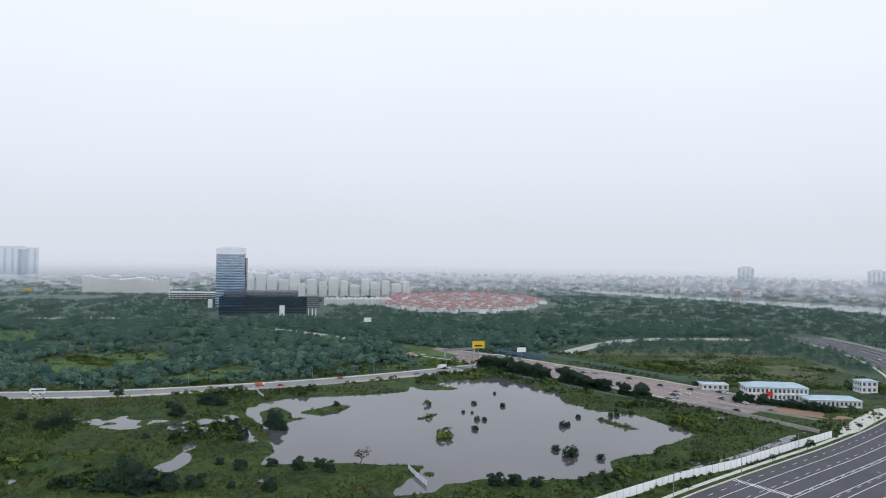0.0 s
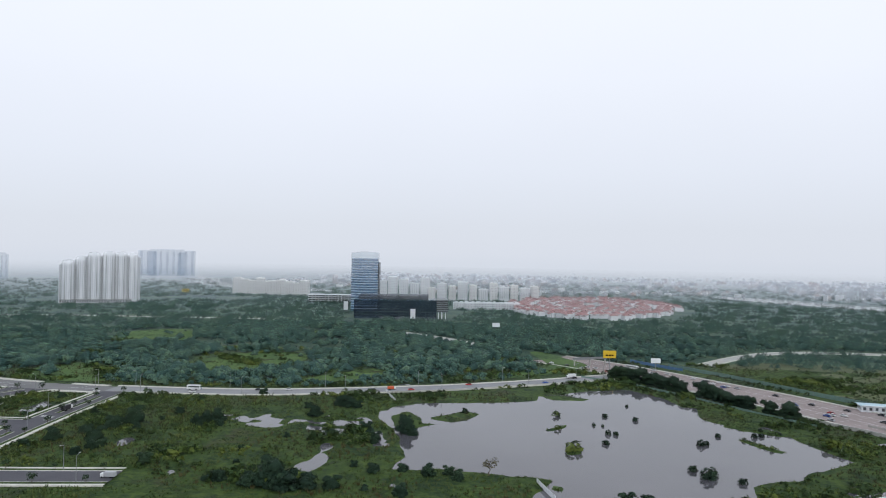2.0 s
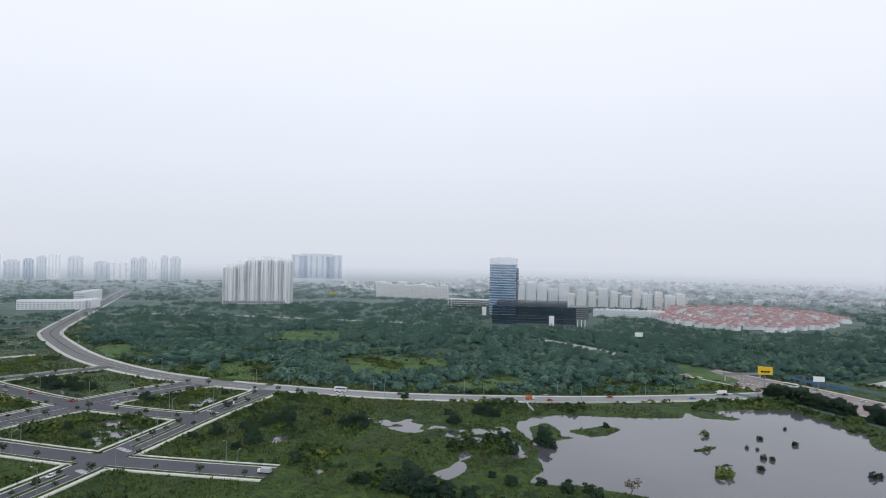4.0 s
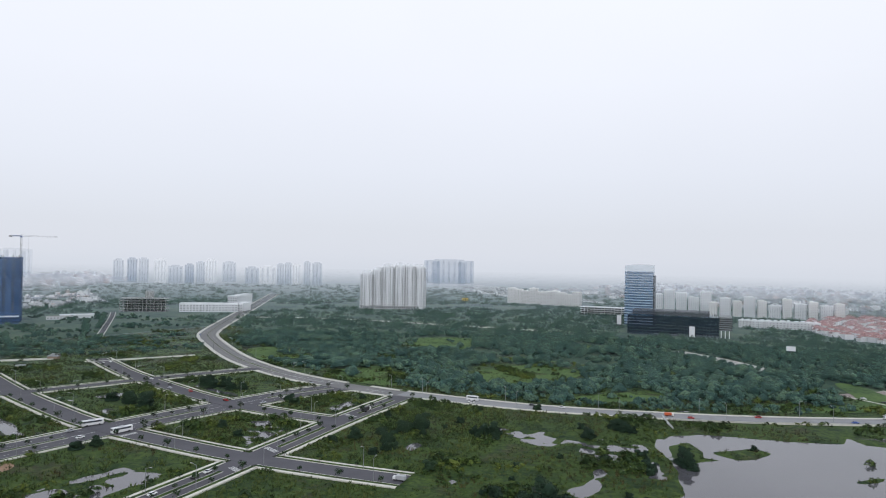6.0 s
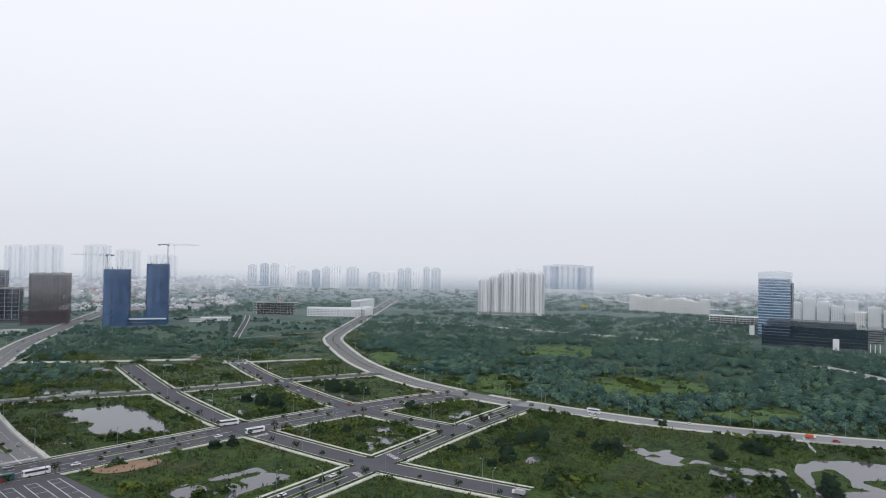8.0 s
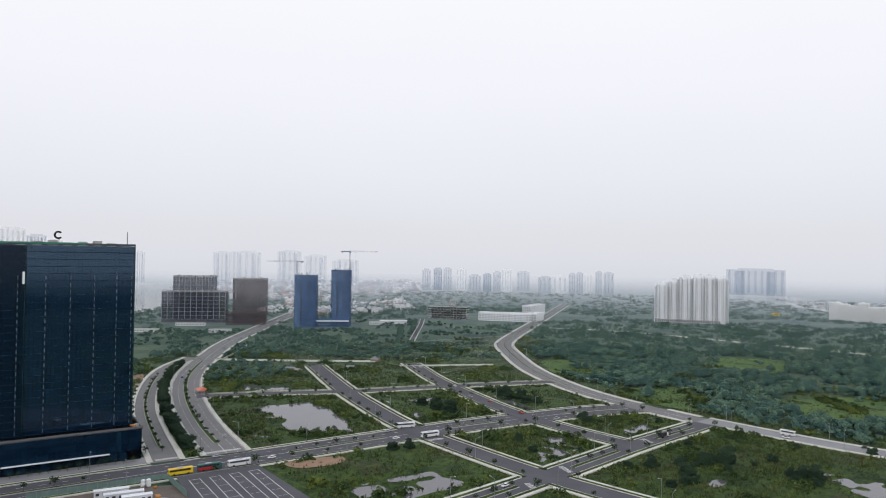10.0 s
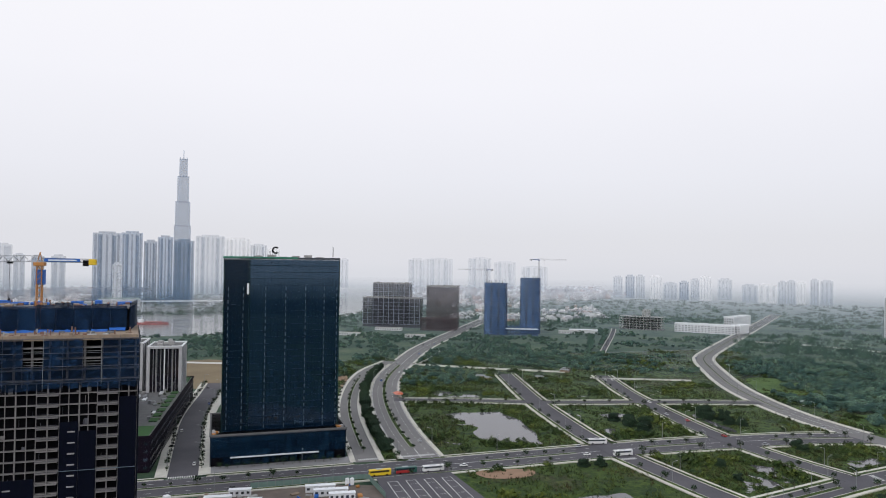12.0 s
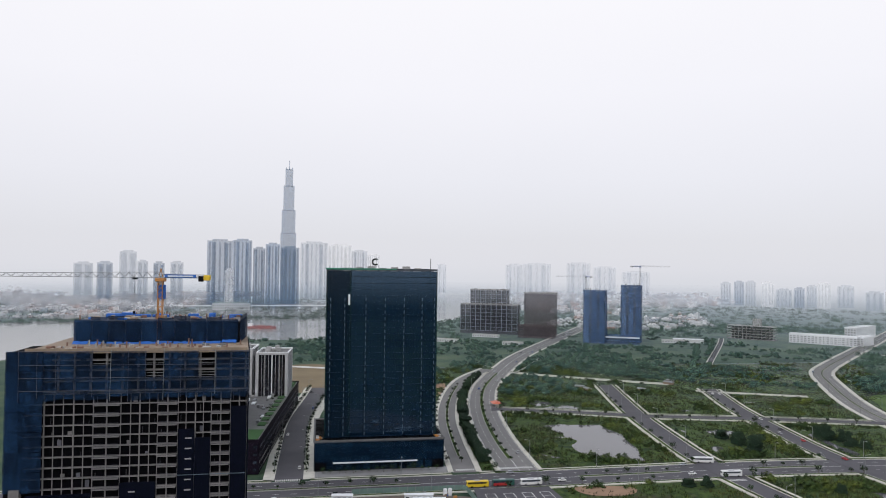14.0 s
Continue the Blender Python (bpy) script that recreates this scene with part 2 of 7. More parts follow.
M_kerbtree = foliage("young_tree_leaves", (0.010, 0.026, 0.014), (0.028, 0.056, 0.024), (0.060, 0.095, 0.036), 1.6, 0.6)
M_bush = foliage("bush_leaves", (0.005, 0.015, 0.008), (0.030, 0.060, 0.015), (0.150, 0.176, 0.032), 1.6, 0.32, 0.028)
M_sedge = foliage("sedge_blades", (0.018, 0.034, 0.012), (0.060, 0.092, 0.026), (0.150, 0.165, 0.056), 1.6, 0.5)
M_reed = foliage("reed_stalks", (0.034, 0.032, 0.014), (0.076, 0.066, 0.028), (0.13, 0.112, 0.050))
M_clear = Mat("bright_meadow", (0.066, 0.115, 0.036), 0.95, layers=1.0, spec=0.2)
M_clear.color(M_clear.mix(M_clear.ramp(M_clear.noise(0.03, 7, 0.7), (0.36, (0.040, 0.086, 0.034)), (0.5, (0.086, 0.158, 0.046)), (0.66, (0.130, 0.200, 0.058))), M_clear.ramp(M_clear.noise(0.25, 7, 0.75), (0.36, (0.018, 0.036, 0.014)), (0.62, (0.100, 0.150, 0.044))), 0.5)).bump(M_clear.noise(0.5, 6), 0.8, 0.6)

# ---- geometry helpers ----


def mesh_from(name, verts, faces, mat, smooth=False):
    me = bpy.data.meshes.new(name)
    me.from_pydata(verts.tolist() if hasattr(verts, "tolist") else verts, [], faces.tolist() if hasattr(faces, "tolist") else faces)
    me.materials.append(mat.m)
    if smooth:
        me.polygons.foreach_set("use_smooth", [True] * len(me.polygons))
    me.update()
    return me


def thing(name, x, y, z=0.0, rz=0.0, label="", category="", group="", kind=""):
    ob = new(name)
    ob.matrix_basis = pose(x, y, z, 0, 0, rz)
    return tagged(ob, label, category, group, kind)


def part(name, bm, mat, parent=None, label=""):
    me = bpy.data.meshes.new(name)
    bm.to_mesh(me)
    bm.free()
    me.materials.append(mat.m)
    ob = new(name, me)
    ob.parent = parent
    return tagged(ob, label)


def share(name, me, parent, m):
    ob = new(name, me)
    ob.parent = parent
    ob.matrix_basis = m
    return ob


def box(bm, x0, x1, y0, y1, z0, z1):
    v = [bm.verts.new(p) for p in ((x0, y0, z0), (x1, y0, z0), (x1, y1, z0), (x0, y1, z0), (x0, y0, z1), (x1, y0, z1), (x1, y1, z1), (x0, y1, z1))]
    for f in ((3, 2, 1, 0), (4, 5, 6, 7), (0, 1, 5, 4), (1, 2, 6, 5), (2, 3, 7, 6), (3, 0, 4, 7)):
        bm.faces.new([v[i] for i in f])
    return bm


def boxes(*bs, bevel=0.0):
    bm = bmesh.new()
    for b in bs:
        box(bm, *b)
    if bevel:
        bmesh.ops.bevel(bm, geom=bm.edges[:], offset=bevel, segments=1, affect="EDGES")
    return bm


def prism(bm, pts, z0, z1):
    a, b = [bm.verts.new((x, y, z0)) for x, y in pts], [bm.verts.new((x, y, z1)) for x, y in pts]
    n = len(pts)
    bm.faces.new(a[::-1])
    bm.faces.new(b)
    for i in range(n):
        bm.faces.new((a[i], a[(i + 1) % n], b[(i + 1) % n], b[i]))
    return bm


def strut(bm, a, b, r, n=5):
    """A thin bar between two points."""
    a, b = Vector(a), Vector(b)
    q = (b - a).to_track_quat("Z", "Y")
    rings = [[bm.verts.new(p + q @ Vector((r * math.cos(6.2832 * i / n), r * math.sin(6.2832 * i / n), 0))) for i in range(n)] for p in (a, b)]
    for i in range(n):
        bm.faces.new((rings[0][i], rings[0][(i + 1) % n], rings[1][(i + 1) % n], rings[1][i]))
    bm.faces.new(rings[0][::-1])
    bm.faces.new(rings[1])
    return bm


BOX_F = np.array(((3, 2, 1, 0), (4, 5, 6, 7), (0, 1, 5, 4), (1, 2, 6, 5), (2, 3, 7, 6), (3, 0, 4, 7)))
BOX_V = np.array(((-0.5, -0.5, 0), (0.5, -0.5, 0), (0.5, 0.5, 0), (-0.5, 0.5, 0), (-0.5, -0.5, 1), (0.5, -0.5, 1), (0.5, 0.5, 1), (-0.5, 0.5, 1)))


def box_field(rows):
    """Vertices and faces of many boxes: rows of x, y, z, turn, width, depth, height."""
    r = np.asarray(rows, float)
    v = BOX_V[None] * r[:, None, 4:7]
    c, s = np.cos(r[:, 3])[:, None], np.sin(r[:, 3])[:, None]
    v = np.stack((v[..., 0] * c - v[..., 1] * s, v[..., 0] * s + v[..., 1] * c, v[..., 2]), -1) + r[:, None, :3]
    return v.reshape(-1, 3), (BOX_F[None] + 8 * np.arange(len(r))[:, None, None]).reshape(-1, 4)


def vnoise(x, y, scale, seed):
    """Smooth value noise from 0 to 1."""
    g = np.random.RandomState(seed).rand(64, 64)
    u, v = np.asarray(x) / scale, np.asarray(y) / scale
    i, j = np.floor(u).astype(int), np.floor(v).astype(int)
    a, b = u - i, v - j
    a, b = a * a * (3 - 2 * a), b * b * (3 - 2 * b)
    return (g[i % 64, j % 64] * (1 - a) + g[(i + 1) % 64, j % 64] * a) * (1 - b) + (g[i % 64, (j + 1) % 64] * (1 - a) + g[(i + 1) % 64, (j + 1) % 64] * a) * b


def smooth_line(pts, rounds=3):
    p = np.array(pts, float)
    for _ in range(rounds):
        q = np.empty((2 * len(p), 2))
        q[0], q[-1] = p[0], p[-1]
        q[1:-1:2], q[2:-1:2] = 0.75 * p[:-1] + 0.25 * p[1:], 0.25 * p[:-1] + 0.75 * p[1:]
        p = q
    d = np.r_[0, np.cumsum(np.hypot(*np.diff(p, axis=0).T))]
    keep = np.r_[True, np.diff(d) > 1e-6]
    p, d = p[keep], d[keep]
    s = np.linspace(0, d[-1], max(2, int(d[-1] / 4)))
    return np.stack((np.interp(s, d, p[:, 0]), np.interp(s, d, p[:, 1])), 1)


def side(line, off):
    """The line moved sideways to its left."""
    t = np.gradient(line, axis=0)
    t /= np.hypot(t[:, 0], t[:, 1])[:, None]
    return line + np.stack((-t[:, 1], t[:, 0]), 1) * off


def dist_line(x, y, line):
    """Distance of points from a polyline."""
    x, y = np.asarray(x, float), np.asarray(y, float)
    best = np.full(x.shape, 1e9)
    a, b = line[:-1], line[1:]
    for (ax, ay), (bx, by) in zip(a, b):
        ux, uy = bx - ax, by - ay
        k = np.clip(((x - ax) * ux + (y - ay) * uy) / (ux * ux + uy * uy + 1e-9), 0, 1)
        best = np.minimum(best, np.hypot(x - ax - k * ux, y - ay - k * uy))
    return best


def inside(x, y, poly):
    x, y = np.asarray(x, float), np.asarray(y, float)
    hit = np.zeros(x.shape, bool)
    n = len(poly)
    for i in range(n):
        (ax, ay), (bx, by) = poly[i], poly[(i + 1) % n]
        if ay == by:
            continue
        hit ^= ((ay > y) != (by > y)) & (x < (bx - ax) * (y - ay) / (by - ay) + ax)
    return hit


def depth_in(x, y, poly):
    """Signed distance: positive inside the outline."""
    p = np.array(poly + poly[:1], float)
    return np.where(inside(x, y, poly), 1, -1) * dist_line(x, y, p)


def ribbon(line, lo, hi, z0, z1=None):
    """A strip between two sideways offsets of a line, flat at z1, with sides down to z0."""
    a, b = side(line, hi), side(line, lo)
    n = len(line)
    top = z0 if z1 is None else z1
    v = [np.c_[a, np.full(n, top)], np.c_[b, np.full(n, top)]]
    i = np.arange(n - 1)
    f = [np.c_[i + n, i + n + 1, i + 1, i]]
    if z1 is not None:
        v += [np.c_[a, np.full(n, z0)], np.c_[b, np.full(n, z0)]]
        f += [np.c_[i, i + 1, i + 2 * n + 1, i + 2 * n], np.c_[i + 3 * n, i + 3 * n + 1, i + n + 1, i + n]]
    return np.vstack(v), np.vstack(f)


def join(pieces):
    vs, fs, k = [], [], 0
    for v, f in pieces:
        vs.append(v)
        fs.append(f + k)
        k += len(v)
    return np.vstack(vs), np.vstack(fs)

# ---- ground, water and roads ----
ROADS = {  # centre line, half width, pavement width, height, material
    "avenue": ([(-365, -190), (-366, -60), (-366, 60), (-367, 150), (-368, 200), (-369, 260), (-364, 330), (-358, 380), (-346, 412)], 13, 3.6, 0.10, M_asphalt),
    "main_road": ([(-300, 414), (-255, 419), (-198, 429), (-129, 457), (-71, 485), (-5, 528), (45, 566)], 8, 2.6, 0.16, M_greyroad),
    "curving_road": ([(-290, 411), (-345, 409), (-404, 413), (-460, 428), (-532, 456), (-630, 513), (-695, 553), (-745, 604), (-862, 738), (-1054, 960), (-1290, 1230)], 9.5, 3.4, 0.13, M_boulevard),
    "street_a": ([(-182, 255), (-218, 246), (-261, 237), (-300, 233), (-382, 228), (-460, 239), (-515, 248), (-576, 262), (-648, 279)], 7, 4.6, 0.22, M_asphalt),
    "street_b": ([(-280, 321), (-330, 314), (-395, 315), (-455, 327), (-522, 340), (-577, 358), (-615, 370)], 6.5, 4.4, 0.25, M_asphalt),
    "street_c": ([(-238, 110), (-250, 176), (-259, 225), (-271, 283), (-280, 325), (-292, 405)], 7, 4.6, 0.19, M_asphalt),
    "street_d": ([(-548, 140), (-526, 210), (-508, 250), (-497, 300), (-484, 355), (-462, 425)], 5.5, 4.2, 0.28, M_asphalt),
    "street_e": ([(-735, 205), (-694, 262), (-665, 310), (-645, 345)], 2.4, 2.0, 0.31, M_concrete),
    "plot_path": ([(-606, 352), (-592, 384), (-568, 440)], 1.6, 1.6, 0.31, M_concrete),
    "boulevard": ([(-382, 115), (-451, 119), (-521, 128), (-588, 141), (-658, 161), (-746, 199), (-862, 252), (-984, 325), (-1150, 426), (-1294, 515)], 11, 2.5, 0.07, M_boulevard),
    "boulevard_service": ([(-383, 84), (-456, 90), (-516, 97), (-580, 110), (-647, 129), (-705, 152), (-760, 188)], 6.5, 3.0, 0.04, M_boulevard),
    "side_street": ([(-381, -12), (-438, -12), (-520, -12), (-600, -2), (-660, 4)], 7.5, 6.0, 0.20, M_asphalt),
    "plot_street": ([(-770, 463), (-805, 487), (-981, 609), (-1060, 660)], 3.0, 1.0, 0.15, M_asphalt),
    "highway": ([(-20, 640), (40, 595), (96, 535), (131, 500), (170, 450), (196, 415)], 25, 2.0, 0.05, M_redroad),
    "wide_road": ([(60, 195), (97, 234), (150, 276), (211, 322), (283, 386), (337, 458), (380, 545), (408, 630), (420, 720), (415, 800)], 24, 5.0, 0.09, M_asphalt),
    "link_road": ([(115, 640), (160, 707), (200, 745), (250, 764), (340, 768)], 6, 1.0, 0.12, M_concrete),
    "far_highway": ([(-88, 700), (-120, 735), (-150, 762), (-200, 795)], 8, 1.0, 0.12, M_concrete),
    "field_road": ([(-837, 760), (-787, 806), (-705, 840), (-609, 858), (-529, 872), (-446, 888), (-399, 894)], 4.0, 1.0, 0.14, M_concrete),
}
LINES = {k: smooth_line(v[0]) for k, v in ROADS.items()}

PONDS = [  # outline, softness of the edge
    ([(-120, 409), (-109, 403), (-107, 416), (-84, 431), (-50, 442), (-22, 453), (-21, 469), (13, 497), (41, 509), (59, 488), (69, 457), (79, 460), (78, 427), (93, 406), (109, 419), (118, 386), (135, 355), (102, 329), (98, 321), (75, 307), (74, 293), (57, 279), (23, 281), (3, 273), (-1, 263), (-16, 259), (-14, 275), (-8, 294), (-57, 297), (-80, 288), (-79, 301), (-76, 313), (-85, 339), (-95, 359), (-105, 380)], 2.2),
    ([(-191, 365), (-175, 372), (-148, 373), (-142, 364), (-154, 350), (-169, 341), (-177, 347)], 5.2),
    ([(-141, 361), (-134, 384), (-121, 372), (-114, 379), (-97, 359), (-78, 311), (-87, 321), (-111, 360), (-122, 341), (-132, 345)], 5.5),
    ([(-119, 329), (-118, 309), (-116, 287), (-109, 282), (-105, 296), (-112, 320)], 4),
    ([(-170, 268), (-167, 273), (-161, 270), (-163, 262)], 2),
    ([(-214, 296), (-215, 311), (-210, 311), (-208, 297)], 3),
    ([(-488, 163), (-493, 180), (-488, 208), (-457, 208), (-425, 206), (-391, 197), (-399, 175), (-414, 165), (-435, 165), (-445, 172), (-456, 167)], 2.5),
    ([(-294, 142), (-303, 156), (-298, 180), (-300, 194), (-286, 199), (-273, 198), (-271, 180), (-266, 160), (-280, 140)], 5.2),
    ([(-319, 290), (-316, 298), (-285, 293), (-278, 282), (-280, 261), (-275, 248), (-288, 241), (-296, 244), (-294, 257), (-303, 273)], 5.2),
    ([(-312, 336), (-315, 370), (-311, 379), (-295, 373), (-289, 352), (-293, 337)], 5.2),
    ([(-440, 339), (-441, 350), (-420, 340), (-382, 336), (-382, 323), (-414, 330)], 4),
    ([(-467, 249), (-464, 264), (-444, 254), (-444, 245)], 4),
    ([(-417, 252), (-418, 261), (-397, 251), (-395, 241)], 4),
    ([(-460, 276), (-456, 297), (-441, 287), (-448, 273)], 5.2),
    ([(-580, 178), (-580, 193), (-547, 212), (-537, 202), (-547, 178)], 5.2),
]
ISLETS = [  # outline, height of the hump
    ([(-80, 391), (-71, 400), (-62, 413), (-52, 407), (-57, 390), (-65, 382), (-77, 386)], 0.35),
    ([(-101, 389), (-95, 404), (-83, 388), (-80, 377), (-70, 378), (-78, 369), (-86, 355), (-94, 368)], 0.4),
    ([(-2, 345), (2, 349), (7, 347), (5, 337), (-1, 334)], 0.4),
    ([(-14, 377), (-9, 385), (-1, 394), (-3, 385), (-9, 377)], 0.02),
    ([(86, 384), (90, 386), (98, 374), (104, 365), (100, 361), (93, 369)], 0.05),
    ([(-19, 469), (-8, 476), (12, 468), (7, 460), (-11, 458)], 0.2),
    ([(-13, 417), (-7, 415), (-8, 411)], 0.02),
    ([(-8, 289), (-2, 287), (-3, 279), (-6, 283)], 0.3),
    ([(84, 411), (88, 418), (108, 410), (114, 396), (104, 398)], 0.15),
]


def ground_height(x, y):
    h = 0.9 * (vnoise(x, y, 23, 3) - 0.35) + 0.5 * (vnoise(x, y, 7, 4) - 0.5) + 0.25 * (vnoise(x, y, 3.4, 5) - 0.5)
    wob = 14 * (vnoise(x, y, 19, 8) - 0.5) + 8 * (vnoise(x, y, 8, 9) - 0.5)
    for outline, soft in PONDS:
        px, py = np.array(outline).T
        box_in = (x > px.min() - 40) & (x < px.max() + 40) & (y > py.min() - 40) & (y < py.max() + 40)
        d = np.full(x.shape, -99.0)
        d[box_in] = depth_in(x[box_in], y[box_in], outline) + wob[box_in] * soft / 7
        bed = -0.35 - 0.12 * d
        if soft > 5:  # shallow ponds break up into hummocks
            bed = np.maximum(bed, -1.05 + 1.22 * vnoise(x, y, 5.5, 14) * (0.55 + 0.65 * vnoise(x, y, 14, 15)))
        h = np.minimum(h, np.where(d > -12, bed, 9))
    for outline, hump in ISLETS:
        px, py = np.array(outline).T
        near = (x > px.min() - 9) & (x < px.max() + 9) & (y > py.min() - 9) & (y < py.max() + 9)
        e = np.full(x.shape, -99.0)
        e[near] = depth_in(x[near], y[near], outline) + 0.12 * wob[near]
        h = np.where(e > -5, np.maximum(h, np.minimum(-0.40 + 0.16 * e, hump)), h)
    h = np.maximum(h, -1.6)
    lot = (x > -353) & (x < -282) & (y < 132)
    h = np.where(lot, -0.12, h)
    for k, (pts, half, walk_w, z, _) in ROADS.items():
        d = dist_line(x, y, LINES[k]) - half - walk_w
        h = np.where(d < 2, -0.12, np.where(d < 8, np.maximum(h, -0.3 - 0.02 * d), h))
    return h


GX, GY = np.arange(-780, 330, 2.6), np.arange(90, 640, 2.6)


def build_ground():
    xx, yy = np.meshgrid(GX, GY, indexing="ij")
    zz = ground_height(xx, yy)
    edge = np.minimum.reduce([xx - GX[0], GX[-1] - xx, yy - GY[0], GY[-1] - yy])
    zz = np.where(edge < 12, zz * edge / 12 - 0.12 * (1 - edge / 12), zz)
    v = np.stack((xx, yy, zz), -1).reshape(-1, 3)
    nx, ny = len(GX), len(GY)
    i, j = np.meshgrid(np.arange(nx - 1), np.arange(ny - 1), indexing="ij")
    a = (i * ny + j).ravel()
    f = np.c_[a, a + ny, a + ny + 1, a + 1]
    me = mesh_from("ground", v, f, M_grass, True)
    # the plain round it, out to the horizon, in rings that share the inner border
    x0, x1, y0, y1 = GX[0], GX[-1], GY[0], GY[-1]
    ob = new("ground", me)
    tagged(ob, "flooded grassy marsh with sedge, mud and puddles", "ground", kind="structure")
    bx, by = np.r_[-9000, -3000, -1500, x0, x1, 1500, 3000, 9000], np.r_[-9000, -2000, -300, y0, y1, 1500, 3000, 9000]
    pv = [(x, y, -0.12) for x in bx for y in by]
    pf = [(a * 8 + b, (a + 1) * 8 + b, (a + 1) * 8 + b + 1, a * 8 + b + 1) for a in range(7) for b in range(7) if not (a == 3 and b == 3)]
    far = new("ground", mesh_from("plain", pv, pf, M_far))
    tagged(far, "wide green delta plain reaching the hazy horizon", "ground", kind="structure")
    wv = [(x0, y0, -0.42), (x1, y0, -0.42), (x1, y1, -0.42), (x0, y1, -0.42)]
    water = new("water", mesh_from("water", wv, [(0, 1, 2, 3)], M_water))
    tagged(water, "still muddy mauve-grey flood water in the marsh", "water", kind="structure")


build_ground()


def flat_outline(name, pts, z, mat, label, category, rounds=2, noise_amp=0.0):
    p = np.array(pts + pts[:1], float)
    for _ in range(rounds):
        q = np.empty((2 * (len(p) - 1), 2))
        q[0::2], q[1::2] = 0.75 * p[:-1] + 0.25 * p[1:], 0.25 * p[:-1] + 0.75 * p[1:]
        p = np.vstack((q, q[:1]))
    p = p[:-1]
    if noise_amp:
        p = p + noise_amp * np.stack((vnoise(p[:, 0], p[:, 1], 40, 11), vnoise(p[:, 0], p[:, 1], 40, 12)), 1)
    bm = bmesh.new()
    f = bm.faces.new([bm.verts.new((x, y, z)) for x, y in p])
    bmesh.ops.triangulate(bm, faces=[f])
    bmesh.ops.recalc_face_normals(bm, faces=bm.faces[:])
    if bm.faces[0].normal.z < 0:
        bmesh.ops.reverse_faces(bm, faces=bm.faces[:])
    ob = part(name, bm, mat)
    return tagged(ob, label, category, kind="structure")


RIVERS = [
    [(-700, -420), (-900, -380), (-1080, -180), (-1085, 20), (-1180, 130), (-1330, 200), (-1430, 250), (-1513, 310), (-1900, 420), (-2468, 560), (-3000, 640), (-3000, 440), (-2500, 380), (-1900, 260), (-1560, 120), (-1450, -40), (-1480, -160), (-1420, -360), (-1350, -700), (-800, -800)],
    [(-1290, 1850), (-1180, 1865), (-1060, 1775), (-960, 1686), (-830, 1600), (-560, 1560), (-560, 1600), (-840, 1640), (-974, 1725), (-1060, 1850), (-1207, 1975), (-1380, 2200), (-1500, 2470), (-1640, 2560), (-1500, 2190), (-1400, 2010)],
    [(290, 1800), (423, 1580), (551, 1446), (618, 1337), (682, 1252), (740, 1080), (980, 860), (1500, 660), (1500, 1000), (1080, 1130), (860, 1330), (720, 1430), (645, 1530), (551, 1640), (400, 1830)],
]
for pts in RIVERS:
    flat_outline("water", pts, -0.05, M_river, "broad grey-brown tidal river under haze", "river", 3, 14)


def clear_of(line, skip):
    """True where a line's points lie outside every other carriageway."""
    ok = np.ones(len(line), bool)
    for k, (_, half, _, _, _) in ROADS.items():
        if k != skip:
            ok &= dist_line(line[:, 0], line[:, 1], LINES[k]) > half + 0.3
    return ok


def runs(ok):
    out, start = [], None
    for i, g in enumerate(list(ok) + [False]):
        if g and start is None:
            start = i
        if not g and start is not None:
            if i - start >= 2:
                out.append((start, i))
            start = None
    return out


def dashes(line, off, z, on, gap, half):
    """Short flat strips along a line."""
    d = np.r_[0, np.cumsum(np.hypot(*np.diff(line, axis=0).T))]
    ln = side(line, off)
    s, out = 0.0, []
    while s + on < d[-1]:
        seg = np.stack([np.interp([s, s + on], d, ln[:, k]) for k in (0, 1)], 1)
        out.append(ribbon(seg, -half, half, z))
        s += on + gap
    return out


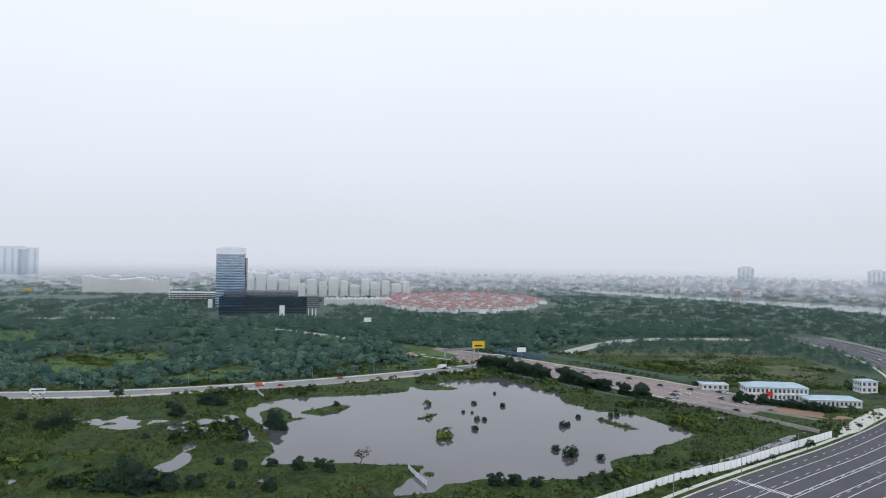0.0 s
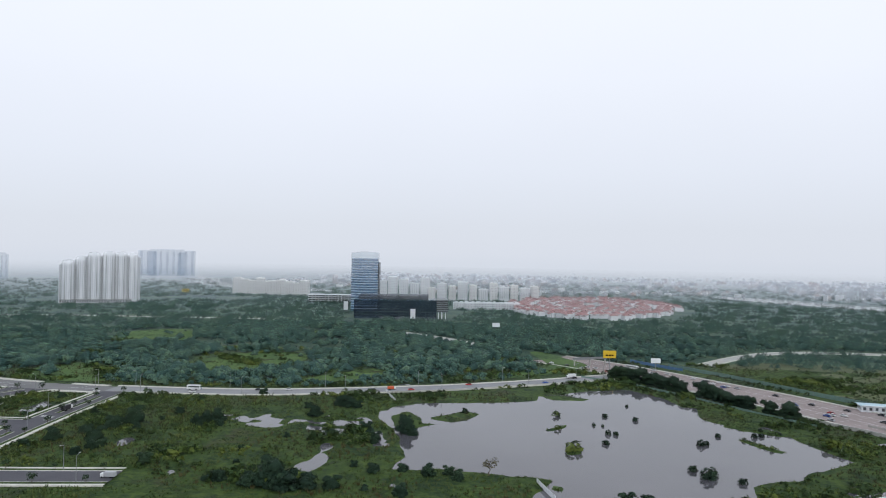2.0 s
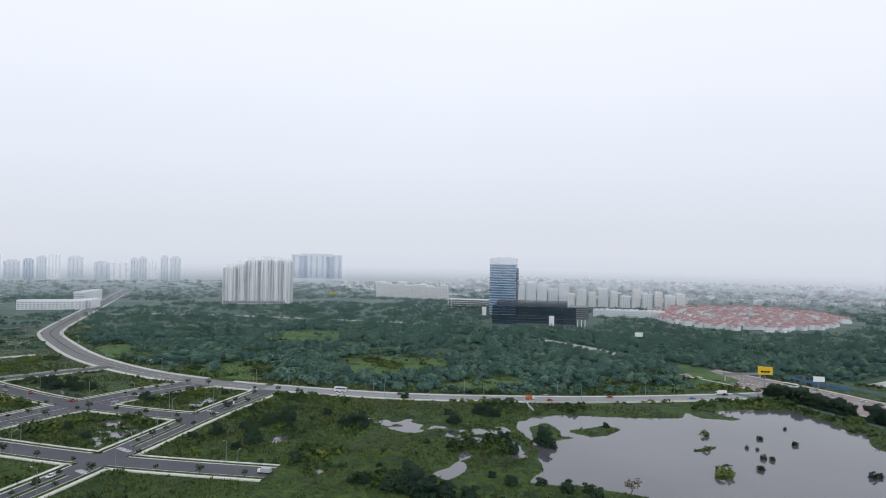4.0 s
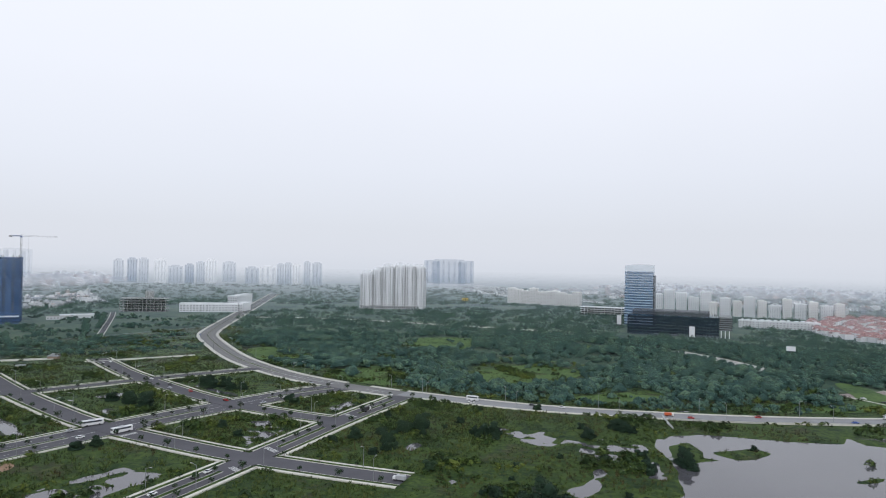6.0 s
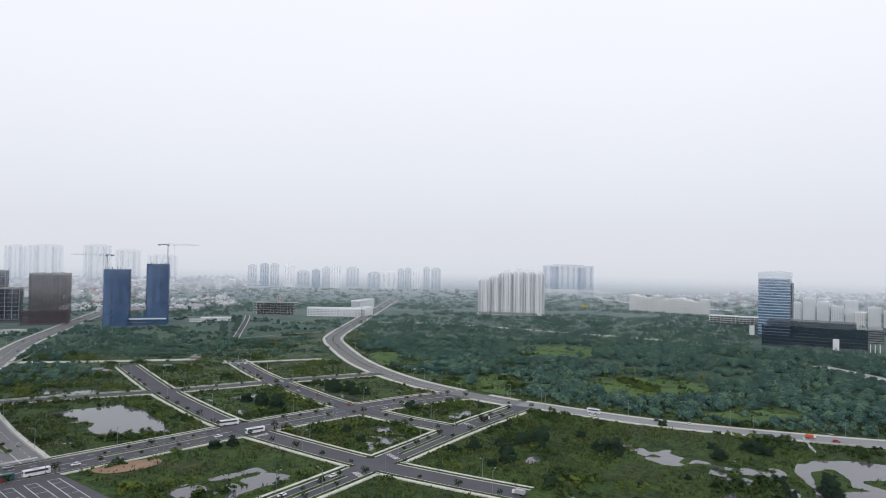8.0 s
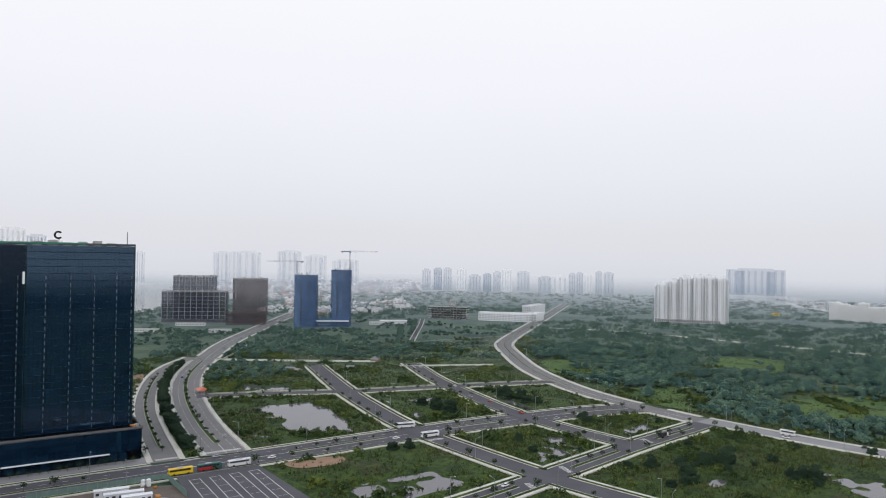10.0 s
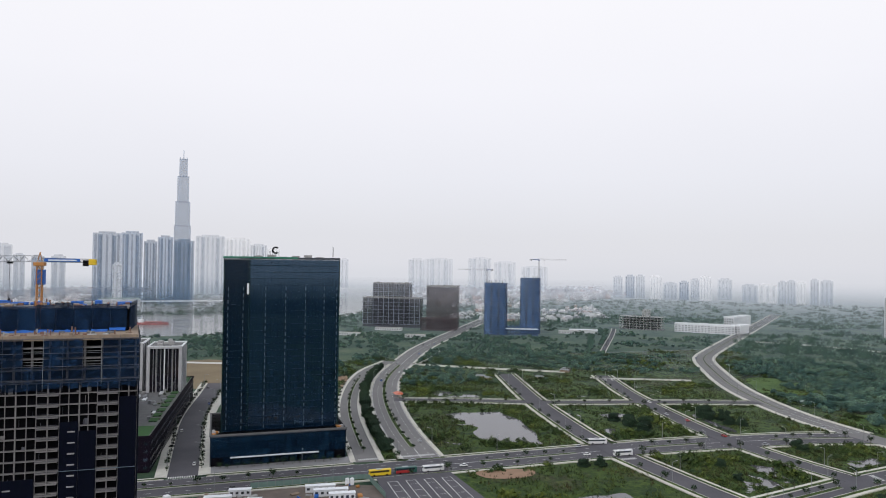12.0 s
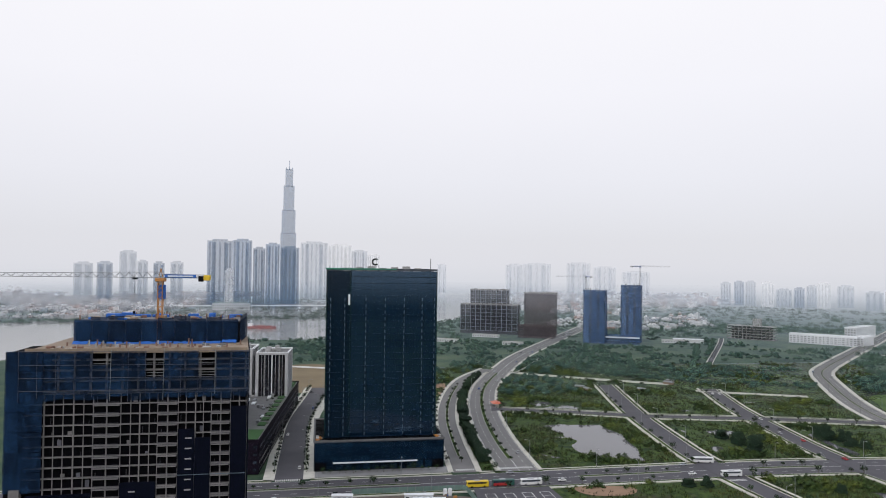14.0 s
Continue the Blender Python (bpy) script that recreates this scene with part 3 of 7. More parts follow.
LABELS = {"highway": "busy reddish-grey highway with dashed white lane lines", "wide_road": "new broad asphalt road with curved white lane lines",
          "link_road": "pale concrete link road through the wood", "far_highway": "pale elevated highway in the wood", "street_e": "pale concrete path across the plots", "plot_path": "narrow pale concrete path across the plots", "field_road": "pale concrete road through the fields"}
for key, (pts, half, walk_w, z, mat) in ROADS.items():
    line = LINES[key]
    road = new("road", mesh_from("road", *ribbon(line, -half, half, z - 0.5, z), mat))
    tagged(road, LABELS.get(key, "new grey asphalt street with pale kerbs"), "road", kind="structure")
    for s in (-1, 1):
        edge = side(line, s * (half + walk_w / 2))
        for a, b in runs(clear_of(edge, key)):
            pav = new("pavement", mesh_from("pavement", *ribbon(edge[a:b], -walk_w / 2, walk_w / 2, -0.3, 0.46), M_walk))
            tagged(pav, "pale concrete pavement with a raised kerb", "pavement", kind="structure")
            if walk_w > 3.4 and key != "side_street":
                bed = new("planting_strip", mesh_from("planting_strip", *ribbon(edge[a:b], *sorted((-s * walk_w * 0.40, s * walk_w * 0.06)), 0.2, 0.49), M_grass))
                bed.parent = pav
                tagged(bed, "grassy planting strip in the pavement")
    marks = []
    ok = clear_of(line, key)
    for a, b in runs(ok):
        if b - a < 4:
            continue
        seg = line[a:b]
        if key in ("highway", "wide_road"):
            for off in np.linspace(-half + 4, half - 4, 5 if key == "wide_road" else 9):
                marks += dashes(seg, off, z + 0.012, 3.5, 6, 0.12)
            for off in ((-21, -13, -9, -1, 0.6, 8, 16) if key == "wide_road" else (-6, 9)):
                marks.append(ribbon(seg, off - 0.16, off + 0.16, z + 0.02))
        elif half > 8:
            for off in (-half * 0.55, half * 0.55):
                marks += dashes(seg, off, z + 0.012, 3, 6, 0.12)
            marks.append(ribbon(seg, -0.15, 0.15, z + 0.02))
            for off in (-half + 0.5, half - 0.5):
                marks.append(ribbon(seg, off - 0.1, off + 0.1, z + 0.012))
    if marks:
        lane = new("lane_marking", mesh_from("lane_marking", *join(marks), M_line))
        lane.parent = road
        tagged(lane, "white painted lane lines")

# ---- vegetation ----


def leaf_cloud(rs, blobs, count, size, flat=0.6):
    """Leaf sprays as bent quads spread over a few soft lumps: rows of centre and radii."""
    b = np.array(blobs, float)
    w = b[:, 3] * b[:, 4]
    k = rs.choice(len(b), count, p=w / w.sum())
    d = rs.normal(size=(count, 3))
    d[:, 2] = np.abs(d[:, 2]) * 1.1 - 0.35
    d /= np.linalg.norm(d, axis=1)[:, None]
    c = b[k, :3] + d * b[k, 3:6] * rs.uniform(0.72, 1.08, (count, 1))
    n = d + rs.normal(size=(count, 3)) * 0.55
    n[:, 2] += flat
    n /= np.linalg.norm(n, axis=1)[:, None]
    u = np.cross(n, rs.normal(size=(count, 3)))
    u /= np.linalg.norm(u, axis=1)[:, None]
    t = np.cross(n, u)
    s = size * rs.uniform(0.6, 1.35, (count, 1))
    q = s * rs.uniform(0.5, 0.9, (count, 1))
    v = np.stack((c - u * s - t * q * 0.4, c + t * -q + n * s * 0.15, c + u * s + t * q * 0.3, c + t * q - n * s * 0.15), 1)
    return v.reshape(-1, 3), np.arange(4 * count).reshape(-1, 4)


ICO_V = np.array([(0, 0, -1)] + [(0.894 * math.cos(1.2566 * i), 0.894 * math.sin(1.2566 * i), -0.447) for i in range(5)] + [(0.894 * math.cos(1.2566 * i + 0.628), 0.894 * math.sin(1.2566 * i + 0.628), 0.447) for i in range(5)] + [(0, 0, 1)])
ICO_F = np.array([(1 + i, 1 + (i + 1) % 5, 6 + i) for i in range(5)] + [(6 + i, 1 + (i + 1) % 5, 6 + (i + 1) % 5) for i in range(5)] + [(6 + i, 6 + (i + 1) % 5, 11) for i in range(5)])


def lumpy_crown(rs, blobs, sprays, size):
    """Uneven rounded lumps of leaf mass with loose sprays over them; all triangles."""
    vs, fs, k = [], [], 0
    for cx, cy, cz, rx, ry, rz in blobs:
        v = ICO_V * rs.uniform(0.75, 1.2, (12, 1)) * (rx, ry, rz) + (cx, cy, cz)
        vs.append(v)
        fs.append(ICO_F + k)
        k += 12
    v, f = leaf_cloud(rs, blobs, sprays, size)
    vs.append(v)
    fs += [f[:, (0, 1, 2)] + k, f[:, (0, 2, 3)] + k]
    return np.vstack(vs), np.vstack(fs)


def grove(rs, n, reach, wide, tall, sprays, leaf):
    """A crown or a small group of crowns: uneven five-sided domes of leaf mass with loose sprays over them."""
    vs, fs = [], []
    for i in range(n):
        cx, cy, r, h = rs.uniform(-reach, reach), rs.uniform(-reach, reach), rs.uniform(*wide), rs.uniform(*tall)
        a = np.arange(5) * 1.2566 + rs.uniform(0, 6)
        low = np.stack((cx + r * np.cos(a), cy + r * np.sin(a), h * rs.uniform(0.1, 0.5, 5)), 1)
        vs.append(np.vstack((low, [(cx + rs.uniform(-1, 1), cy + rs.uniform(-1, 1), h)])))
        fs.append(np.array([(k, (k + 1) % 5, 5) for k in range(5)]) + 6 * i)
    v, f = leaf_cloud(rs, [(0, 0, tall[0] * 0.9, reach, reach, tall[1] * 0.36)], sprays, leaf)
    return np.vstack(vs + [v]), np.vstack(fs + [f[:, (0, 1, 2)] + 6 * n, f[:, (0, 2, 3)] + 6 * n])


def crown_blobs(rs, h, r, n=6, low=0.35):
    out = [(0, 0, h * (0.5 + 0.25 * low), r * 0.78, r * 0.78, h * (0.42 - 0.2 * low))]
    for i in range(n):
        a, q = 6.283 * i / n + rs.uniform(-0.5, 0.5), r * rs.uniform(0.45, 0.75)
        out.append((q * math.cos(a), q * math.sin(a), h * rs.uniform(low + 0.12, 0.8), r * rs.uniform(0.32, 0.55), r * rs.uniform(0.32, 0.55), h * rs.uniform(0.14, 0.26)))
    if low <= 0:
        # skirt of leaves down to the ground
        for i in range(7):
            a, q = 6.283 * i / 7 + rs.uniform(-0.4, 0.4), r * rs.uniform(0.5, 0.68)
            out.append((q * math.cos(a), q * math.sin(a), h * rs.uniform(0.10, 0.26), r * rs.uniform(0.34, 0.46), r * rs.uniform(0.34, 0.46), h * rs.uniform(0.14, 0.24)))
    return out


def grow(protos, places, seed):
    """One mesh of many plants: places are rows of x, y, z, size."""
    rs = np.random.RandomState(seed)
    vs, fs, k = [], [], 0
    places = np.asarray(places, float)
    pick = rs.randint(len(protos), size=len(places))
    for p, (pv, pf) in enumerate(protos):
        pl = places[pick == p]
        if not len(pl):
            continue
        a = rs.uniform(0, 6.283, len(pl))
        c, s = np.cos(a)[:, None], np.sin(a)[:, None]
        sx = pl[:, 3:4] * rs.uniform(0.85, 1.2, (len(pl), 1))
        v = np.stack(((pv[:, 0] * c - pv[:, 1] * s) * sx, (pv[:, 0] * s + pv[:, 1] * c) * sx, pv[:, 2] * pl[:, 3:4] * rs.uniform(0.85, 1.15, (len(pl), 1))), -1) + pl[:, None, :3]
        f = pf[None] + (k + len(pv) * np.arange(len(pl)))[:, None, None]
        vs.append(v.reshape(-1, 3))
        fs.append(f.reshape(-1, pf.shape[1]))
        k += v.shape[0] * v.shape[1]
    return np.vstack(vs), np.vstack(fs)


RS = np.random.RandomState(7)
WOOD = [lumpy_crown(RS, [b[:2] + (b[2] * 0.95,) + b[3:] for b in crown_blobs(RS, 6.2, 3.9, 4, 0.05)], 24, 0.8) for _ in range(9)]
FARWOOD = [grove(RS, 8, 7.6, (2.2, 4.4), (4.5, 8.5), 6, 1.5) for _ in range(7)]
BUSH = [leaf_cloud(RS, [(0, 0, 0.7, 1.1, 1.1, 0.8), (0.9, 0.3, 0.5, 0.7, 0.7, 0.6), (-0.7, 0.6, 0.4, 0.6, 0.7, 0.5)], 17, 0.6) for _ in range(6)]


def reed_tuft(rs):
    v, f = [], []
    for i in range(7):
        a, r, h, lean = rs.uniform(0, 6.28), rs.uniform(0, 0.7), rs.uniform(0.7, 1.5), rs.uniform(0.1, 0.5)
        x, y, b = r * math.cos(a), r * math.sin(a), rs.uniform(0, 6.28)
        w = 0.22
        v += [(x - w * math.cos(b), y - w * math.sin(b), 0), (x + w * math.cos(b), y + w * math.sin(b), 0), (x + lean * math.cos(a) + w * 0.4, y + lean * math.sin(a), h), (x + lean * math.cos(a) - w * 0.4, y + lean * math.sin(a), h)]
        f.append((4 * i, 4 * i + 1, 4 * i + 2, 4 * i + 3))
    return np.array(v), np.array(f)


REED = [reed_tuft(RS) for _ in range(5)]
GRASS = [(v * np.array((1.3, 1.3, 0.75)), f[:6]) for v, f in REED]


def off_roads(x, y, extra=1.5):
    ok = np.ones(np.shape(x), bool)
    for k, (_, half, walk_w, _, _) in ROADS.items():
        ok &= dist_line(x, y, LINES[k]) > half + walk_w + extra
    return ok


def scatter(x0, x1, y0, y1, step, seed):
    rs = np.random.RandomState(seed)
    gx, gy = np.meshgrid(np.arange(x0, x1, step), np.arange(y0, y1, step), indexing="ij")
    return gx.ravel() + rs.uniform(-0.6, 0.6, gx.size) * step, gy.ravel() + rs.uniform(-0.6, 0.6, gx.size) * step


def blocked(x, y):
    """Where buildings and water stand."""
    b = np.zeros(np.shape(x), bool)
    for x0, x1, y0, y1 in CLEAR:
        b |= (x > x0) & (x < x1) & (y > y0) & (y < y1)
    for pts in RIVERS:
        b |= inside(x, y, pts)
    b |= np.hypot((np.asarray(x) - 38) / 172, (np.asarray(y) - 1285) / 266) < 1
    return b


CLEAR = [(-330, -160, 930, 1110), (-960, -740, 1010, 1210), (-760, -540, 1360, 1450), (-480, -50, 1360, 1480), (-210, -80, 1150, 1230),
         (-1060, -960, 390, 520), (-1240, -1060, 230, 400), (-1120, -900, 640, 990), (-610, -385, -90, 85), (-420, -215, -120, 84), (-356, -284, 70, 130), (170, 300, 415, 480), (-770, -590, 1180, 1290)]
MEADOWS = [
    [(-574, 492), (-570, 527), (-508, 525), (-464, 487), (-467, 460), (-503, 451)],
    [(-501, 666), (-476, 732), (-424, 742), (-387, 640), (-427, 602)],
    [(-412, 447), (-395, 504), (-337, 477), (-315, 430), (-366, 417)],
    [(-316, 534), (-301, 591), (-239, 604), (-225, 542), (-250, 473), (-295, 480)],
    [(-206, 462), (-166, 532), (-134, 520), (-159, 476)],
    [(-100, 505), (-80, 542), (-26, 560), (-30, 610), (-52, 675), (-34, 678), (12, 613), (0, 570), (-34, 530)],
    [(-345, 600), (-320, 640), (-270, 632), (-300, 600)],
    [(-330, 742), (-300, 790), (-215, 786), (-250, 742)],
]


DRY_FIELD = [(-640, -40), (-810, -60), (-830, 20), (-610, 60)]


def wood_mask(x, y):
    m = vnoise(x, y, 60, 21) * 0.6 + vnoise(x, y, 22, 22) * 0.4
    ok = m > 0.24
    for outline in MEADOWS:
        ok &= depth_in(x, y, outline) + 18 * (vnoise(x, y, 17, 24) - 0.5) < -3
    return ok | ((vnoise(x, y, 12, 29) > 0.76) & (m > 0.3))


def plant_woods():
    north = [(-275, 432), (-200, 447), (-130, 472), (-75, 502), (-10, 550), (-40, 640), (20, 640), (90, 640), (130, 700), (200, 770), (330, 790), (520, 860), (620, 1080), (500, 1330), (300, 1500), (200, 1150), (-170, 990),
             (-170, 930), (-330, 930), (-420, 1120), (-720, 1010), (-900, 830), (-740, 640), (-660, 570), (-570, 500), (-470, 452), (-360, 440)]
    x, y = scatter(-950, 640, 420, 1520, 6.9, 31)
    ok = inside(x, y, north) & wood_mask(x, y) & ~blocked(x, y) & off_roads(x, y, 3)
    x, y = x[ok], y[ok]
    near = np.hypot(x, y) < 900
    thin = near | (RS.rand(len(x)) < 0.20)
    x, y, near = x[thin], y[thin], near[thin]
    s = RS.uniform(0.5, 1.3, len(x)) * (0.65 + 0.75 * vnoise(x, y, 40, 25))
    # plots and river bank with looser trees
    px, py = scatter(-1080, -560, -260, 640, 9, 34)
    m = vnoise(px, py, 70, 28) * 0.55 + vnoise(px, py, 20, 29) * 0.45
    strip = ((px < -600) & (py > 150)) | ((px < -640) & (py < 130))
    dry = inside(px, py, DRY_FIELD)
    keep = (m > np.where(py > 130, 0.48, 0.40)) & strip & ~dry & ~blocked(px, py) & ~inside(px, py, north) & off_roads(px, py, 3)
    px, py = px[keep], py[keep]
    x, y, near = np.r_[x, px], np.r_[y, py], np.r_[near, np.full(len(px), True)]
    s = np.r_[s, RS.uniform(0.5, 1.1, len(px))]
    # planted rows and belts between the far plots
    for x0, y0, x1, y1 in [(-734, 283, -634, 388), (-877, 431, -804, 491), (-932, 566, -680, 403), (-942, 548, -700, 403), (-857, 543, -790, 618), (-736, 467, -703, 550), (-865, 402, -732, 350), (-823, 303, -821, 371), (-643, 403, -611, 479)]:
        n = int(math.hypot(x1 - x0, y1 - y0) / 5)
        t = np.linspace(0, 1, n)
        tx, ty = x0 + (x1 - x0) * t + RS.uniform(-3, 3, n), y0 + (y1 - y0) * t + RS.uniform(-3, 3, n)
        free = ~blocked(tx, ty) & off_roads(tx, ty, 2)
        x, y, near, s = np.r_[x, tx[free]], np.r_[y, ty[free]], np.r_[near, np.full(free.sum(), True)], np.r_[s, RS.uniform(0.6, 1.1, free.sum())]
    a, b = near, ~near
    ob = new("woods", mesh_from("woods", *grow(WOOD, np.c_[x[a], y[a], np.full(a.sum(), -0.3), s[a]], 41), M_wood, True))
    tagged(ob, "dense dark green mangrove scrub wood with meadow gaps", "woods", kind="stuff")
    # far woods, in larger clumps
    fx, fy = scatter(-2300, 1200, -900, 2600, 16.5, 33)
    m = vnoise(fx, fy, 150, 26) * 0.6 + vnoise(fx, fy, 50, 27) * 0.4
    keep = (m > np.where((fx > 100) & (fy > 600), 0.05, 0.22)) & ~blocked(fx, fy) & ~inside(fx, fy, north) & (np.hypot(fx, fy) > 660) & off_roads(fx, fy, 4) & (np.hypot(fx, fy) < 2300)
    keep &= ~((fx > -1080) & (fx < 330) & (fy < 640)) & ~inside(fx, fy, DRY_FIELD)
    keep &= (np.hypot(fx, fy) < 1550) | (np.random.RandomState(35).rand(len(fx)) < 0.35)
    fx, fy = np.r_[fx[keep], x[b]], np.r_[fy[keep], y[b]]
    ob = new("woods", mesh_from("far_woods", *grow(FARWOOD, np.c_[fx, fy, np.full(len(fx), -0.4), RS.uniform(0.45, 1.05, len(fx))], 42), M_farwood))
    tagged(ob, "far tree belts fading into the haze", "woods", kind="stuff")


def plant_marsh():
    x, y = scatter(GX[0] + 5, GX[-1] - 5, GY[0] + 5, GY[-1] - 5, 3.9, 51)
    z = ground_height(x, y)
    m = vnoise(x, y, 30, 52) * 0.55 + vnoise(x, y, 11, 53) * 0.45
    free = off_roads(x, y, 1.0) & ~blocked(x, y)
    lawn = (x > -250) & (y < 250)
    m += 0.25 * (vnoise(x, y, 55, 59) - 0.5)
    ok = (z > -0.36) & (m > np.where(lawn, 0.60, 0.545)) & free
    rs = np.random.RandomState(54)
    s = rs.uniform(0.5, 1.6, ok.sum()) * (0.45 + 1.4 * vnoise(x[ok], y[ok], 22, 55))
    ob = new("bushes", mesh_from("bushes", *grow(BUSH, np.c_[x[ok], y[ok], z[ok] - 0.1, s], 56), M_bush))
    tagged(ob, "low green bushes and sedge clumps over the marsh", "bushes", kind="stuff")
    reed = (z > -0.40) & (vnoise(x, y, 24, 57) > 0.54) & free & ~lawn
    ob = new("reeds", mesh_from("reeds", *grow(REED, np.c_[x[reed], y[reed], z[reed] - 0.1, rs.uniform(0.5, 1.25, reed.sum())], 58), M_reed))
    tagged(ob, "straw-coloured reeds and dry stalks at the water's edge", "reeds", kind="stuff")
    # finer grass where the camera passes nearest
    x, y = scatter(-330, 200, 215, 460, 2.3, 61)
    z = ground_height(x, y)
    ok = (z > -0.40) & off_roads(x, y, 0.5) & ~blocked(x, y) & (vnoise(x, y, 9, 62) > 0.3)
    ob = new("grass", mesh_from("grass", *grow(GRASS, np.c_[x[ok], y[ok], z[ok] - 0.05, rs.uniform(0.35, 0.95, ok.sum())], 63), M_sedge))
    tagged(ob, "tall green marsh grass in tufts", "grass", kind="stuff")


def plant_plots():
    x, y = scatter(-640, -180, 95, 420, 3.4, 65)
    z = ground_height(x, y)
    rs = np.random.RandomState(66)
    ok = (z > -0.40) & off_roads(x, y, 0.8) & ~blocked(x, y) & (vnoise(x, y, 13, 67) > 0.36)
    ob = new("grass", mesh_from("grass", *grow(GRASS, np.c_[x[ok], y[ok], z[ok] - 0.1, rs.uniform(0.6, 1.9, ok.sum())], 68), M_sedge))
    tagged(ob, "rough sedge and dry grass over the building plots", "grass", kind="stuff")


plant_woods()
plant_marsh()
plant_plots()
for outline in MEADOWS:
    flat_outline("ground", outline, 0.42, M_clear, "bright green grass clearing in the wood", "meadow", 3, 10)

# ---- buildings ----


def windows(parent, p0, p1, z0, z1, floors, bays, wf, hf, mat, name="window", depth=0.25, limit=150, skip=None):
    """Windows in rows on the wall from p0 to p1 (outside to the right): separate pieces up to the limit, the rest joined."""
    (ax, ay), (bx, by) = p0, p1
    ln, turn = math.hypot(bx - ax, by - ay), math.atan2(by - ay, bx - ax)
    bw, fh = ln / bays, (z1 - z0) / floors
    w, h = bw * wf, fh * hf
    me = mesh_from(name, *box_field([(0, 0, 0, 0, w, depth, h)]), mat)
    rest, made = [], 0
    for f in range(floors):
        for b in range(bays):
            if skip and skip(f, b):
                continue
            k = (b + 0.5) / bays
            x, y, z = ax + (bx - ax) * k, ay + (by - ay) * k, z0 + fh * (f + 0.5 - hf / 2)
            if made < limit:
                share(name, me, parent, Matrix.Translation((x, y, z)) @ Matrix.Rotation(turn, 4, "Z"))
                made += 1
            else:
                rest.append((x, y, z, turn, w, depth, h))
    if rest:
        ob = new("windows", mesh_from("windows", *box_field(rest), mat))
        ob.parent = parent
        tagged(ob, kind="stuff")


def corners(x0, x1, y0, y1):
    """The four walls of a rectangle, outside to the right."""
    return [((x0, y0), (x1, y0)), ((x1, y0), (x1, y1)), ((x1, y1), (x0, y1)), ((x0, y1), (x0, y0))]


def roof_clutter(th, x0, x1, y0, y1, z, mat, seed, n=4):
    rs = random.Random(seed)
    for _ in range(n):
        w, d, h = rs.uniform(2, 6), rs.uniform(2, 5), rs.uniform(1.2, 3.2)
        x, y = rs.uniform(x0 + 3, x1 - 3), rs.uniform(y0 + 3, y1 - 3)
        part("roof_plant", boxes((x - w / 2, x + w / 2, y - d / 2, y + d / 2, z, z + h), bevel=0.1), mat, th)


def parapet(x0, x1, y0, y1, z, h=1.1, t=0.4):
    return boxes((x0, x1, y0, y0 + t, z, z + h), (x0, x1, y1 - t, y1, z, z + h), (x0, x0 + t, y0 + t, y1 - t, z, z + h), (x1 - t, x1, y0 + t, y1 - t, z, z + h))


def slab_block(x, y, rz, w, d, h, floors, bays, wall, label, category="apartment building", limit=120, dbays=4, wf=0.44, hf=0.42, group="", seed=1, name="apartment_building"):
    """A plain block: walls, floor bands, windows on all sides, a parapet and roof plant."""
    th = thing(name, x, y, 0, rz, label, category, group)
    x0, x1, y0, y1 = -w / 2, w / 2, -d / 2, d / 2
    part("wall", boxes((x0, x1, y0, y1, -0.2, h)), wall, th)
    part("parapet", parapet(x0 - 0.2, x1 + 0.2, y0 - 0.2, y1 + 0.2, h + 0.004), wall, th)
    for i, (a, b) in enumerate(corners(x0, x1, y0, y1)):
        windows(th, a, b, 0.5, h - 0.3, floors, bays if i % 2 == 0 else dbays, wf, hf, M_farpane, limit=limit if i == 0 else 0)
    roof_clutter(th, x0, x1, y0, y1, h, wall, seed)
    return th


